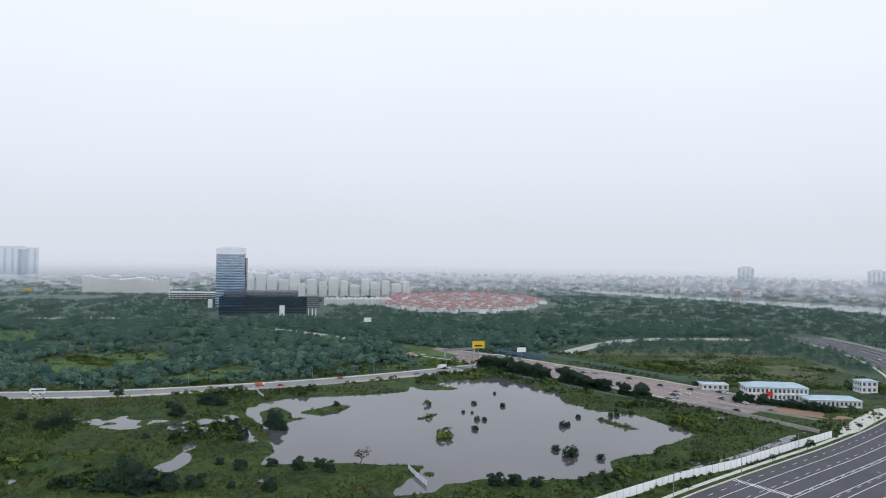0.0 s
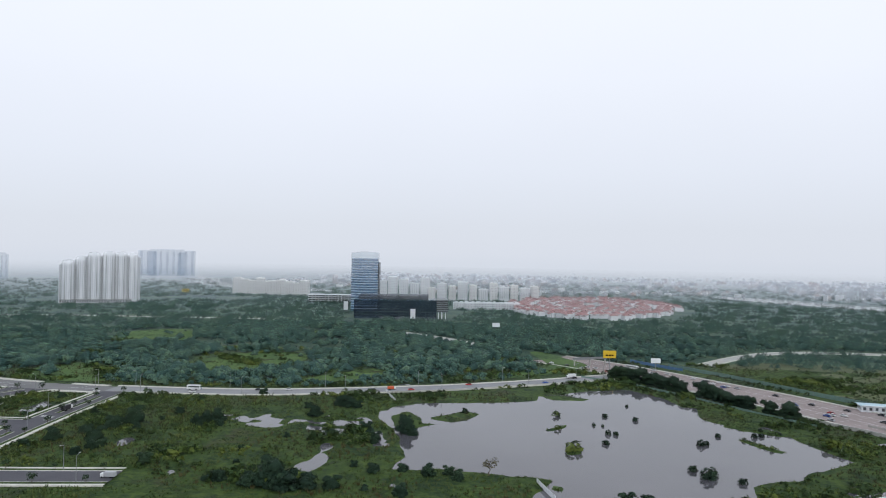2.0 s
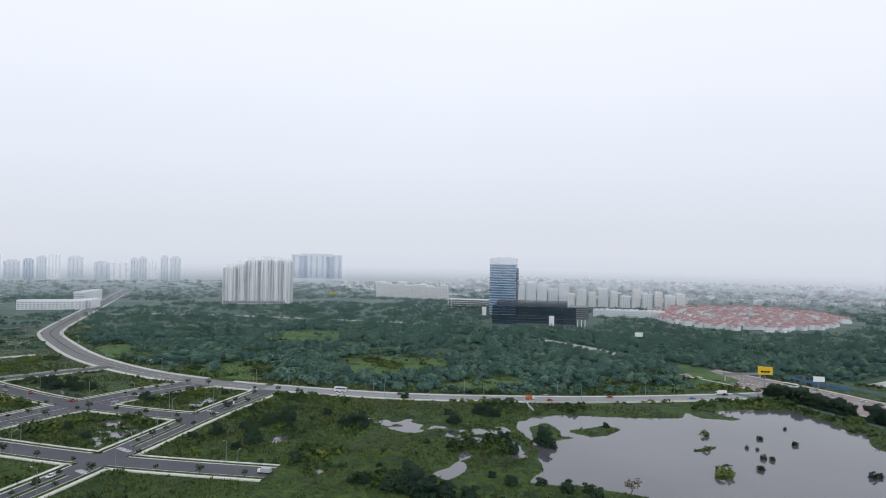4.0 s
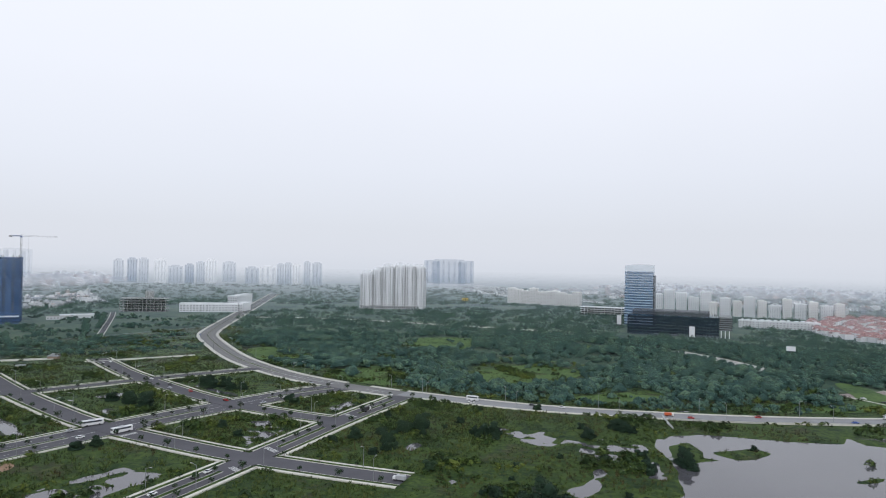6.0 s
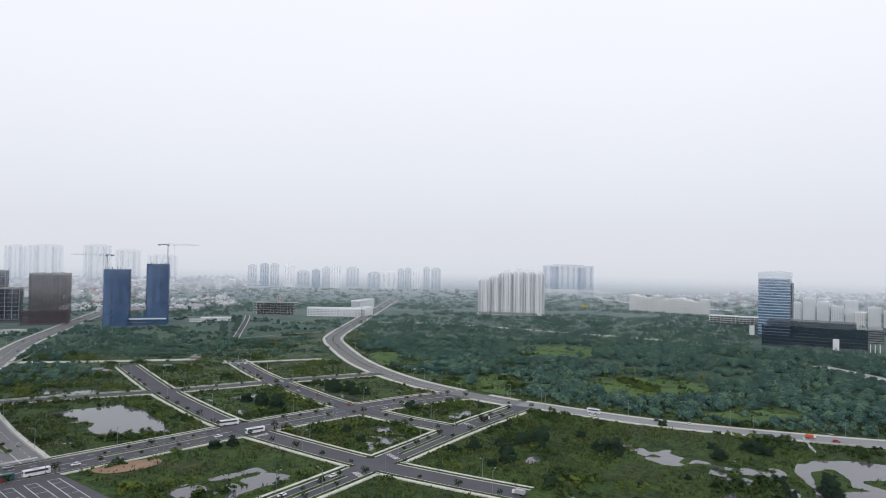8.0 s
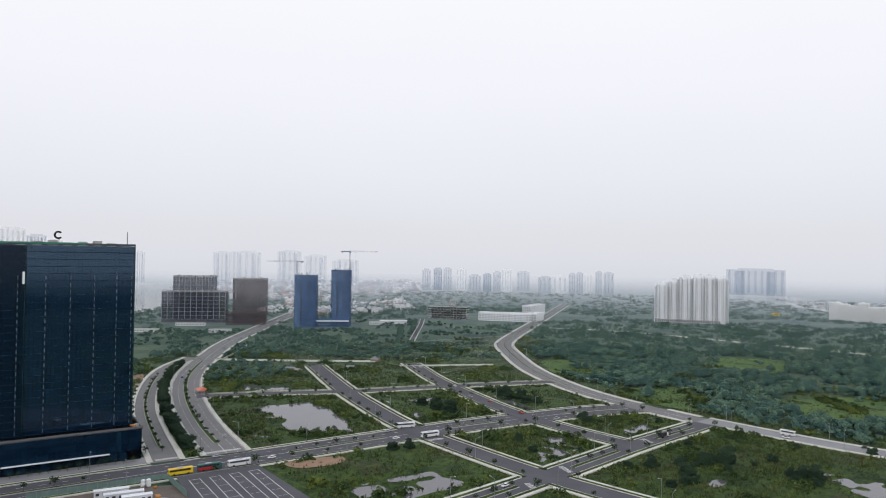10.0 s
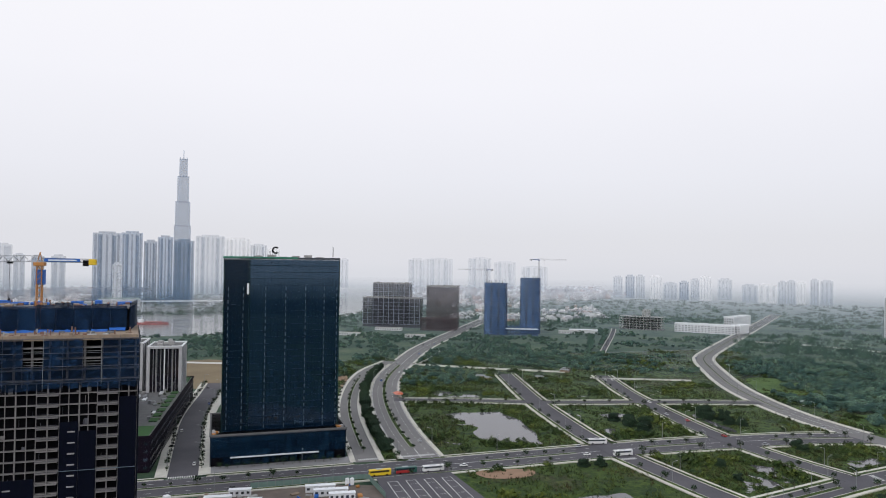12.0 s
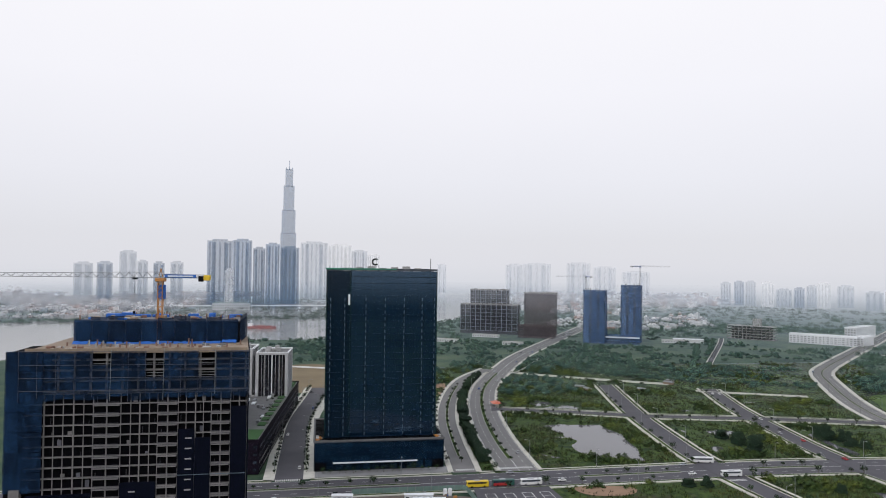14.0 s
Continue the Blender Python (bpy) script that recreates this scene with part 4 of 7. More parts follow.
def glass_tower():
    """Curved blue office tower on a long black podium."""
    th = thing("office_tower", -331, 1086, 0, 12, "blue glass office tower with white floor bands and a clear crown", "office building")
    w, d, h, n = 42, 30, 84, 20

    def plan(grow_by=0.0):
        pts = []
        for i in range(n + 1):
            k = -1 + 2 * i / n
            pts.append((k * (w / 2 + grow_by), -d / 2 - grow_by - 4.0 * (1 - k * k)))
        return pts + [(w / 2 + grow_by, d / 2 + grow_by), (-w / 2 - grow_by, d / 2 + grow_by)]
    part("core", prism(bmesh.new(), plan(), 0, h), M_blueglass, th)
    for f in range(21):
        part("floor_band", prism(bmesh.new(), plan(0.35), 3 + 4 * f, 4.5 + 4 * f), M_bandpale, th)
    part("side_shaft", boxes((w / 2 + 0.4, w / 2 + 2.6, -d / 2 + 4, d / 2, 0, h - 6), bevel=0.3), M_frame, th, "dark grey lift shaft")
    bm = bmesh.new()
    top, low = plan(0.5), plan(0.5)
    m = len(top)
    a = [bm.verts.new((x, y, h + 1)) for x, y in low]
    b = [bm.verts.new((x, y, h + 9 + 2.5 * math.sin(i / m * 3.1))) for i, (x, y) in enumerate(top)]
    for i in range(m):
        bm.faces.new((a[i], a[(i + 1) % m], b[(i + 1) % m], b[i]))
    bmesh.ops.solidify(bm, geom=bm.faces[:], thickness=0.4)
    part("crown", bm, M_crown, th, "pale translucent glass crown")
    pod = thing("office_podium", -245, 983, 0, 12, "long black glass office block with a grey louvred end", "office building")
    part("wall", boxes((-66, 52, -22, 22, 0, 27), bevel=0.4), M_black, pod)
    part("upper_floor", boxes((-60, 40, -18, 20, 27.01, 33), bevel=0.4), M_frame, pod)
    part("louvred_end", boxes((52.05, 68, -20, 20, 10, 28), bevel=0.3), M_steel, pod, "pale grey louvred end")
    for i in range(6):
        part("louvre", boxes((52, 68.4, -20.6, -20.05, 11 + 2.8 * i, 12.2 + 2.8 * i)), M_frame, pod)
    for i in range(3):
        part("column", boxes((54 + 5 * i, 55.2 + 5 * i, -19, -17.8, 0, 10)), M_white, pod)
    windows(pod, (-66, -22), (52, -22), 2, 26, 6, 30, 0.9, 0.72, M_glassy, "pane", 0.3, 60)
    for x, y in ((-350, 1047), (-217, 941)):
        s = thing("advertising_screen", x, y, 0, 10, "tall blank white advertising screen on a dark frame", "sign", "advertising screens")
        part("frame", boxes((-4, 4, -0.5, 0.5, 0, 17), bevel=0.1), M_frame, s)
        part("panel", boxes((-3.4, 3.4, -0.75, -0.55, 2.5, 16.2)), M_white, s)


M_crown = Mat("crown_glass", (0.62, 0.68, 0.72), 0.2, 0.0, 2.0)


def floor_stack(th, name, x0, x1, y0, y1, z0, dz, count, thick, mat):
    """One floor slab copied upwards."""
    me = mesh_from(name, *box_field([((x0 + x1) / 2, (y0 + y1) / 2, 0, 0, x1 - x0, y1 - y0, thick)]), mat)
    for i in range(count):
        share(name, me, th, Matrix.Translation((0, 0, z0 + dz * i)))


def black_tower():
    th = thing("black_glass_tower", -424, 38.3, 0, 0, "unfinished dark glass tower with a plain letter sign on its roof", "office building")
    part("core", boxes((-22, 21.6, -31.5, 31.2, 0, 111)), M_dark, th)
    windows(th, (22, -18), (22, 31.5), 17, 111.5, 26, 26, 0.94, 0.95, M_black, "pane", 0.3, 234)
    windows(th, (21.6, -31.8), (21.6, -18.4), 17, 111.5, 26, 7, 0.92, 0.90, M_void_glass, "pane", 0.2, 0)
    for a, b in corners(-22.2, 22, -31.8, 31.5):
        if a[0] < 0 or b[0] < 0:
            windows(th, a, b, 17, 111.5, 26, 16, 0.93, 0.94, M_black, "pane", 0.3, 0)
    # pale column heads seen through the glass
    pm = mesh_from("column_head", *box_field([(0, 0, 0, 0, 0.2, 0.42, 1.7)]), M_colhead)
    rest = []
    for y in (-29.5, -21.5, -9.5, 1.5, 12.5, 23.0, 30.2):
        for f in range(22):
            rest.append(share("column_head", pm, th, Matrix.Translation((22.2, y, 17.9 + 3.635 * f))))
    sp = mesh_from("spandrel", *box_field([(0, 0, 0, 0, 0.12, 63.0, 0.42)]), M_spandrel)
    for f in range(26):
        share("spandrel", sp, th, Matrix.Translation((22.2, -0.1, 16.9 + 3.635 * f)))
    for y0, y1 in ((31.3, 31.8), (-32.0, -31.6), (-18.6, -18.2)):
        part("corner_trim", boxes((22.0, 22.5, y0, y1, 16.5, 111.5)), M_greentrim, th, "green-tinted glass corner")
    part("parapet", parapet(-22.6, 22.4, -32.0, 31.8, 111.6, 1.1), M_frame, th)
    part("safety_net", boxes((22.5, 22.7, -32, 8, 112.0, 112.9), (-22, 22, -32.3, -32.1, 112.0, 112.9)), M_greennet, th, "green safety net along the roof edge")
    part("hoist_gap", boxes((22.25, 22.45, -19.6, -18.4, 92, 98)), M_white, th, "pale open strip in the facade")
    bm = bmesh.new()
    rows = [[bm.verts.new((22.3 + dx, -4.5 + r * math.cos(a), 116.6 + r * math.sin(a))) for dx, r in ((0, 1.2), (0.5, 1.2), (0.5, 2.1), (0, 2.1))] for a in (radians(42 + 276 * i / 16) for i in range(17))]
    for p, q in zip(rows[:-1], rows[1:]):
        for k in range(4):
            bm.faces.new((p[k], p[(k + 1) % 4], q[(k + 1) % 4], q[k]))
    bm.faces.new(rows[0][::-1])
    bm.faces.new(rows[-1])
    bmesh.ops.recalc_face_normals(bm, faces=bm.faces[:])
    part("roof_sign", bm, M_dark, th, "dark open ring sign")
    part("sign_post", boxes((22.3, 22.6, -4.7, -4.4, 112.5, 114.6)), M_steel, th)
    part("mast", strut(bmesh.new(), (20, 28, 112), (20, 28, 119), 0.25), M_steel, th)
    for i in range(7):
        part("roof_plant", boxes((6, 10 + (i % 3), -22 + 7 * i, -18 + 7 * i, 111, 113.2 + 0.5 * (i % 3)), bevel=0.1), M_grey, th)
    pod = thing("tower_podium", -424, 37.3, 0, 0, "dark glass podium with a raw concrete edge and a thin canopy", "office building")
    part("wall", boxes((-26, 30, -36.3, 36.3, 0, 16.5), bevel=0.5), M_dark, pod)
    windows(pod, (30, -36), (30, 36), 5.2, 16, 3, 24, 0.94, 0.93, M_podglass, "pane", 0.3, 72)
    windows(pod, (30, -30), (30, 30), 0.5, 5, 1, 12, 0.8, 0.9, M_podglass, "shop_window", 0.3, 12)
    windows(pod, (30, 36.3), (-26, 36.3), 0.5, 16, 4, 18, 0.94, 0.93, M_black, "pane", 0.3, 0)
    windows(pod, (-26, -36.3), (30, -36.3), 0.5, 16, 4, 18, 0.94, 0.93, M_black, "pane", 0.3, 0)
    part("roof_edge", parapet(-26.6, 30.6, -36.9, 36.9, 16.51, 0.9, 0.8), M_roofing, pod)
    part("plinth", boxes((-26.4, 30.4, -36.7, 36.7, 16.0, 16.5)), M_frame, pod)
    part("canopy", boxes((30.3, 32.2, -26, 21, 4.9, 5.2)), M_white, pod, "long thin white entrance canopy")
    rs = random.Random(5)
    for i in range(12):
        s = rs.choice((-34, 33.5))
        x, w = rs.uniform(20, 28), rs.uniform(1, 2.4)
        k = thing("material_stack", -424 + x, 37.3 + s + rs.uniform(-1, 1), 16.5, rs.uniform(0, 90), "orange-brown stack of boards on the podium roof", "building material", "stacks on the podium")
        part("boards", boxes((-w / 2, w / 2, -0.8, 0.8, 0, rs.uniform(0.5, 1.6)), bevel=0.06), M_orange if i % 2 else M_grey, k)


M_void_glass = Mat("shaded_glass", (0.004, 0.005, 0.008), 0.12, 0.0, 2.0, 0.35)
M_void_glass.color(M_void_glass.ramp(M_void_glass.each(), (0.0, (0.001, 0.008, 0.022)), (1.0, (0.004, 0.020, 0.042))))
M_colhead = worn("pale_column", (0.085, 0.12, 0.15), 0.6, 0.3, 0.5)
M_spandrel = worn("blue_black_spandrel", (0.006, 0.022, 0.050), 0.3, 0.3, 0.4, spec=0.25)
M_greentrim = worn("green_glass_edge", (0.006, 0.035, 0.034), 0.4, 0.3, 0.4, spec=0.3)
M_greennet = worn("green_net", (0.05, 0.22, 0.15), 0.9, 0.3, 0.5)
M_clad = worn("dark_purple_cladding", (0.012, 0.008, 0.016), 0.7, 0.25, 0.3, spec=0.06)
M_sheetblack = worn("black_navy_sheet", (0.004, 0.005, 0.013), 0.25, 0.3, 0.3, spec=0.12)
M_palewall = worn("weathered_pale_wall", (0.52, 0.52, 0.53), 0.8, 0.2, 0.3)
M_palefin = worn("pale_grey_fin", (0.38, 0.38, 0.40), 0.8, 0.2, 0.4)
M_turf = worn("roof_turf", (0.03, 0.10, 0.025), 0.95, 0.4, 0.6)


M_roofing = worn("weathered_roofing", (0.15, 0.15, 0.15), 0.9, 0.4, 0.3)
M_podglass = Mat("podium_glass", (0.006, 0.022, 0.050), 0.12, 0.0, 2.0, 0.3)
M_podglass.color(M_podglass.ramp(M_podglass.each(), (0.0, (0.003, 0.012, 0.030)), (1.0, (0.008, 0.032, 0.066))))
M_podglass.b.inputs["Specular Tint"].default_value = (0.5, 0.75, 1.0, 1)


def tower_crane(x, y, z0, mast, jib, counter, turn, label, r=0.9, mats=None, group=""):
    """Lattice tower crane: mast, slewing cab, jib with bracing, counter-jib with ballast."""
    m_mast, m_jib, m_ball = mats or (M_orange, M_steel, M_yellow)
    th = thing("tower_crane", x, y, z0, turn, label, "crane", group)
    bm = bmesh.new()
    n = max(3, int(mast / (2.2 * r)))
    for sx in (-r, r):
        for sy in (-r, r):
            strut(bm, (sx, sy, 0), (sx, sy, mast), 0.16, 4)
    for i in range(n):
        a, b = mast * i / n, mast * (i + 1) / n
        for p, q in (((-r, -r), (r, -r)), ((r, -r), (r, r)), ((r, r), (-r, r)), ((-r, r), (-r, -r))):
            strut(bm, (*p, a), (*q, b), 0.09, 3)
    part("mast", bm, m_mast, th, "orange lattice mast" if mats is None else "")
    part("slewing_ring", boxes((-1.6, 1.6, -1.6, 1.6, mast, mast + 1.2), bevel=0.15), m_mast, th)
    part("cab", boxes((-1.3, 1.3, 0.2, 2.4, mast - 6.2, mast - 1.2) if mats is None else (-1, 1, 1.6, 3.2, mast + 0.4, mast + 2.4), bevel=0.12), M_bluesheet, th, "blue driver's cab")
    bm = bmesh.new()
    z = mast + 1.4
    n = int(jib / 3)
    for i in range(n):
        a, b = -jib * i / n, -jib * (i + 1) / n
        h0, h1 = 2.0 - 0.9 * i / n, 2.0 - 0.9 * (i + 1) / n
        for s in (-0.8, 0.8):
            strut(bm, (a, s, z), (b, s, z), 0.10, 3)
            strut(bm, (a, s, z), ((a + b) / 2, 0, z + h0), 0.07, 3)
            strut(bm, ((a + b) / 2, 0, z + h0), (b, s, z), 0.07, 3)
        strut(bm, (a, 0, z + h0), (b, 0, z + h1), 0.11, 3)
    part("jib", bm, m_jib, th, "pale lattice jib")
    bm = bmesh.new()
    for s in (-0.8, 0.8):
        strut(bm, (0, s, z), (counter, s, z), 0.16, 4)
        strut(bm, (0, s, z + 1.3), (counter, s, z + 1.0), 0.12, 4)
    for i in range(int(counter / 2)):
        strut(bm, (2 * i, -0.8, z), (2 * i + 1, 0.8, z + 1.2), 0.09, 3)
    part("counter_jib", bm, m_jib, th)
    part("side_banner", boxes((1.5, counter * 0.72, -1.05, -0.9, z + 0.1, z + 1.15)), M_bluesheet, th, "blue banner with a pale bar")
    part("banner_bar", boxes((2.6, counter * 0.66, -1.14, -1.06, z + 0.4, z + 0.8)), M_white, th)
    part("ballast", boxes((counter - 2.2, counter, -1.1, 1.1, z - 0.9, z + 1.0), bevel=0.15), m_ball, th, "orange ballast blocks")
    part("ballast", boxes((counter - 4.0, counter - 2.4, -1.0, 1.0, z - 1.3, z + 0.7), bevel=0.15), M_dark, th)
    part("head", strut(strut(bmesh.new(), (-0.8, 0, mast + 1), (0, 0, z + 3.2), 0.15, 4), (0.8, 0, mast + 1), (0, 0, z + 3.2), 0.15, 4), m_mast, th)
    part("trolley", boxes((-9.5, -8, -0.7, 0.7, z - 0.7, z - 0.1)), M_dark, th)
    part("hook_rope", strut(bmesh.new(), (-8.8, 0, z - 0.6), (-8.8, 0, z - mast * 0.55), 0.07, 3), M_dark, th)
    part("hook_block", boxes((-9.1, -8.5, -0.3, 0.3, z - mast * 0.55 - 0.9, z - mast * 0.55)), M_dark, th)
    return th


def construction_tower():
    """Concrete frame with the upper floors wrapped in blue net."""
    th = thing("concrete_frame_tower", -238, -54, 0, 0, "concrete frame tower under construction, top floors in blue net", "building under construction")
    fh, top = 3.3, 73.0
    half, left, right = 34.2, -27.3, 34.0
    # near-black block in place of the shade inside the open floors
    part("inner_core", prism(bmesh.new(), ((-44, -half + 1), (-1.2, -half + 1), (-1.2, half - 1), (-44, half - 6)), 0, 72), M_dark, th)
    for f in range(21):
        z = top - fh * f
        part("floor_slab", prism(bmesh.new(), ((-40, left - 6), (0, left - 6), (0, right), (-40, right - 4.4)), z, z + 0.28), M_frameconc, th)
    thin = mesh_from("column", *box_field([(0, 0, 0, 0, 0.4, 0.2, top - 1.5)]), M_frameconc)
    wide = mesh_from("column", *box_field([(0, 0, 0, 0, 0.5, 0.36, top - 1.5)]), M_frameconc)
    span = right - left
    # three balcony bays between plain bays of one width
    cols = [0.0, 0.045, 0.09, 0.14, 0.188, 0.234, 0.367, 0.415, 0.46, 0.507, 0.548, 0.65, 0.69, 0.737, 0.777, 0.817, 0.915, 0.96, 1.0]
    for i, u in enumerate(cols):
        share("column", wide if i in (0, 3, 8, 13, 17) else thin, th, Matrix.Translation((-0.25, left + span * u, 1.5)))
    part("north_wall", prism(bmesh.new(), ((-46, half - 5.4), (0.02, half - 0.15), (0.02, half + 0.3), (-46, half - 4.9)), 0, top + 1), M_sheetblack, th, "dark end wall")
    rs = random.Random(12)
    for u0, u1 in ((0.234, 0.367), (0.548, 0.65), (0.817, 0.915)):
        y0, y1 = left + span * u0 + 0.2, left + span * u1 - 0.2
        w = y1 - y0
        bal = boxes((0, 1.25, -w / 2, w / 2, 0, 0.24))
        bme = bpy.data.meshes.new("balcony")
        bal.to_mesh(bme)
        bal.free()
        bme.materials.append(M_frameconc.m)
        rail = bmesh.new()
        n = int(w / 0.55)
        for k in range(n + 1):
            strut(rail, (1.2, -w / 2 + w * k / n, 0.22), (1.2, -w / 2 + w * k / n, 1.25), 0.035, 3)
        for zz in (0.5, 1.25):
            strut(rail, (1.2, -w / 2, zz), (1.2, w / 2, zz), 0.04, 3)
        rme = bpy.data.meshes.new("balcony_rail")
        rail.to_mesh(rme)
        rail.free()
        rme.materials.append(M_railing.m)
        share("column", wide, th, Matrix.Translation((0.1, (y0 + y1) / 2, 1.5)))
        for f in range(20):
            b = share("balcony", bme, th, Matrix.Translation((0.02, (y0 + y1) / 2, top - fh * (f + 1) - 0.3)))
            if rs.random() < 0.85:
                share("balcony_rail", rme, b, Matrix.Identity(4))
    # dark cladding sheets with pale slots
    for u0, u1, z0, z1 in ((0.652, 0.735, 0, 61.4), (0.737, 0.815, 0, 58.5), (0.917, 0.998, 0, 68.4), (-0.08, 0.232, 0, 42.0), (0.369, 0.546, 0, 45.0)):
        part("cladding_panel", boxes((0.3, 0.42, left + span * u0, left + span * u1, z0, z1), bevel=0.04), M_sheetblack, th, "dark glossy cladding sheet")
    part("cladding_joint", boxes((0.43, 0.5, left + span * 0.652, left + span * 0.998, 46.6, 46.8)), M_colhead, th)
    slot = mesh_from("slot_window", *box_field([(0, 0, 0, 0, 0.1, 2.0, 0.42)]), M_slot)
    for f in range(17):
        share("slot_window", slot, th, Matrix.Translation((0.48, left + span * 0.705, 58.2 - fh * f)))
        if f > 3:
            share("slot_window", slot, th, Matrix.Translation((0.48, left + span * 0.43, 55.0 - fh * f)))
            share("slot_window", slot, th, Matrix.Translation((0.48, left + span * 0.07, 52.4 - fh * f)))
    # clutter inside the open bays: props, boards and pipes
    for i in range(50):
        f, u = rs.randrange(12), rs.choice(cols[:-1])
        y = left + span * u + rs.uniform(0.6, 2.2)
        z = top - fh * (f + 1) + 0.42
        part("prop", boxes((-0.95, -0.85 + rs.uniform(0, 0.2), y, y + rs.choice((0.08, 0.1, 1.2)), z, z + rs.uniform(0.4, 2.6))), M_railing if i % 3 else M_frameconc, th)
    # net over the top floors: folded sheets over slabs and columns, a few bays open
    # near-black block paints the shade behind the net
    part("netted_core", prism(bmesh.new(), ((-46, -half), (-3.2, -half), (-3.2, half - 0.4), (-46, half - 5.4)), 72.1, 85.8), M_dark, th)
    for f in range(4):
        part("floor_slab", prism(bmesh.new(), ((-46, -half), (-0.4, -half), (-0.4, half), (-46, half - 5.1)), top + 0.5 + 3.3 * f, top + 0.9 + 3.3 * f), M_frameconc, th)
    for c in range(15):
        part("column", boxes((-1.6, -1.0, -half + 4.75 * c + 0.6, -half + 4.75 * c + 1.2, 73.5, 85.8)), M_frameconc, th)
    zs = (71.6, 74.2, 78.2, 82.2, 86.5)
    bays = 13
    step = (2 * half + 0.6) / bays
    bare = ((3, 4), (3, 7), (2, 7), (3, 10), (2, 10))
    for r in range(4):
        for c in range(bays):
            y0, y1 = -half - 0.3 + step * c, -half - 0.3 + step * (c + 1)
            if (r, c) in bare:
                part("guard_rail", boxes((-0.3, -0.2, y0, y1, zs[r] + 1.2, zs[r] + 1.35), (-0.3, -0.2, y0, y1, zs[r] + 0.3, zs[r] + 0.42)), M_steel, th)
                continue
            for layer in range(2 if rs.random() < 0.45 else 1):
                a, b = (y0, y1) if layer == 0 else (y0 + rs.uniform(0, step * 0.5), y1 - rs.uniform(0, step * 0.4))
                lo = zs[r] - rs.uniform(0, 0.5) if r else zs[0] + rs.uniform(-0.9, 0.9)
                hi = zs[r + 1] - 0.05 - (rs.uniform(0, 2.2) if layer else 0)
                bm = bmesh.new()
                vs = [[bm.verts.new((0.5 + 0.16 * layer + rs.uniform(-0.2, 0.2), a + (b - a) * i / 5 + (rs.uniform(-0.1, 0.1) if 0 < i < 5 else 0), lo + (hi - lo) * j / 4 + (rs.uniform(-0.25, 0.25) if 0 < j < 4 else 0))) for i in range(6)] for j in range(5)]
                for j in range(4):
                    for i in range(5):
                        bm.faces.new((vs[j][i], vs[j][i + 1], vs[j + 1][i + 1], vs[j + 1][i]))
                part("net_sheet", bm, M_net, th)
    for c in range(bays + 1):
        y = -half - 0.3 + step * c
        part("scaffold_pole", strut(bmesh.new(), (0.95, y, 71 + rs.uniform(-1, 2)), (0.95, y + rs.uniform(-0.2, 0.2), 86.7 + rs.uniform(-0.3, 0.9)), 0.075 if c in (5, 8, 11) else 0.045, 4), M_steel if c in (5, 8, 11) else M_railing, th)
    for z in zs[1:]:
        part("scaffold_rail", strut(bmesh.new(), (0.98, -half - 0.3, z + 0.1), (0.98, half + 0.3, z - 0.1), 0.07, 4), M_railing, th)
    for k in range(10):
        x0 = -46 + 4.65 * k
        y0, y1 = half + 0.35 + x0 * 0.113, half + 0.35 + (x0 + 4.5) * 0.113
        part("net_return", prism(bmesh.new(), ((x0, y0), (x0 + 4.5, y1), (x0 + 4.5, y1 + 0.07), (x0, y0 + 0.07)), 72.5 + rs.uniform(-0.6, 0.6), 86.5), M_net, th)
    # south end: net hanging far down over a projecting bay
    # bay body coloured near-black, as shade behind its net
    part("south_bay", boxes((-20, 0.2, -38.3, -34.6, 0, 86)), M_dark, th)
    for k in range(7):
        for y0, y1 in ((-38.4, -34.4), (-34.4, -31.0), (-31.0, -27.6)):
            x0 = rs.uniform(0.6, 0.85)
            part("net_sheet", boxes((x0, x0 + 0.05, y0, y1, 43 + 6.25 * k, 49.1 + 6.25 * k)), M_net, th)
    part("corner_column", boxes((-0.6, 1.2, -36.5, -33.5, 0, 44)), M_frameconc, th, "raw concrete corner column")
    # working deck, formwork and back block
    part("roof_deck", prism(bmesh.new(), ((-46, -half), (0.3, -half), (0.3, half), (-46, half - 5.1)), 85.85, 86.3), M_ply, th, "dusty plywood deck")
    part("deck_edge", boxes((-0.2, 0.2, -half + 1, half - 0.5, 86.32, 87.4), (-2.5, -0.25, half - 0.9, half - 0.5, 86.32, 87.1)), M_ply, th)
    # block coloured near-black for the shade between its columns
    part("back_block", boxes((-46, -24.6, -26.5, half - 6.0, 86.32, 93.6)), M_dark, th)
    part("floor_slab", boxes((-46, -24.2, -27, half - 5.8, 93.6, 94.1)), M_frameconc, th)
    for c in range(10):
        y0 = -27 + 5.5 * c
        part("column", boxes((-24.6, -24.2, y0, y0 + 0.4, 86.32, 93.6)), M_frameconc, th)
        part("net_sheet", boxes((-23.9, -23.84, y0 + 0.02, y0 + 5.45, 86.4, 94.6 + rs.uniform(0, 1.3))), M_net, th)
        bm = bmesh.new()
        top_z = 86.9 + rs.uniform(0, 0.9)
        grid = [[bm.verts.new((-23.6 + 0.8 * j + rs.uniform(-0.2, 0.2), y0 + 0.2 + 1.25 * i, max(86.33, top_z - 0.45 * abs(j - 1) - rs.uniform(0, 0.35)))) for i in range(5)] for j in range(4)]
        for j in range(3):
            for i in range(4):
                bm.faces.new((grid[j][i], grid[j + 1][i], grid[j + 1][i + 1], grid[j][i + 1]))
        part("blue_tarp", bm, M_bluesheet, th, "crumpled blue tarpaulin")
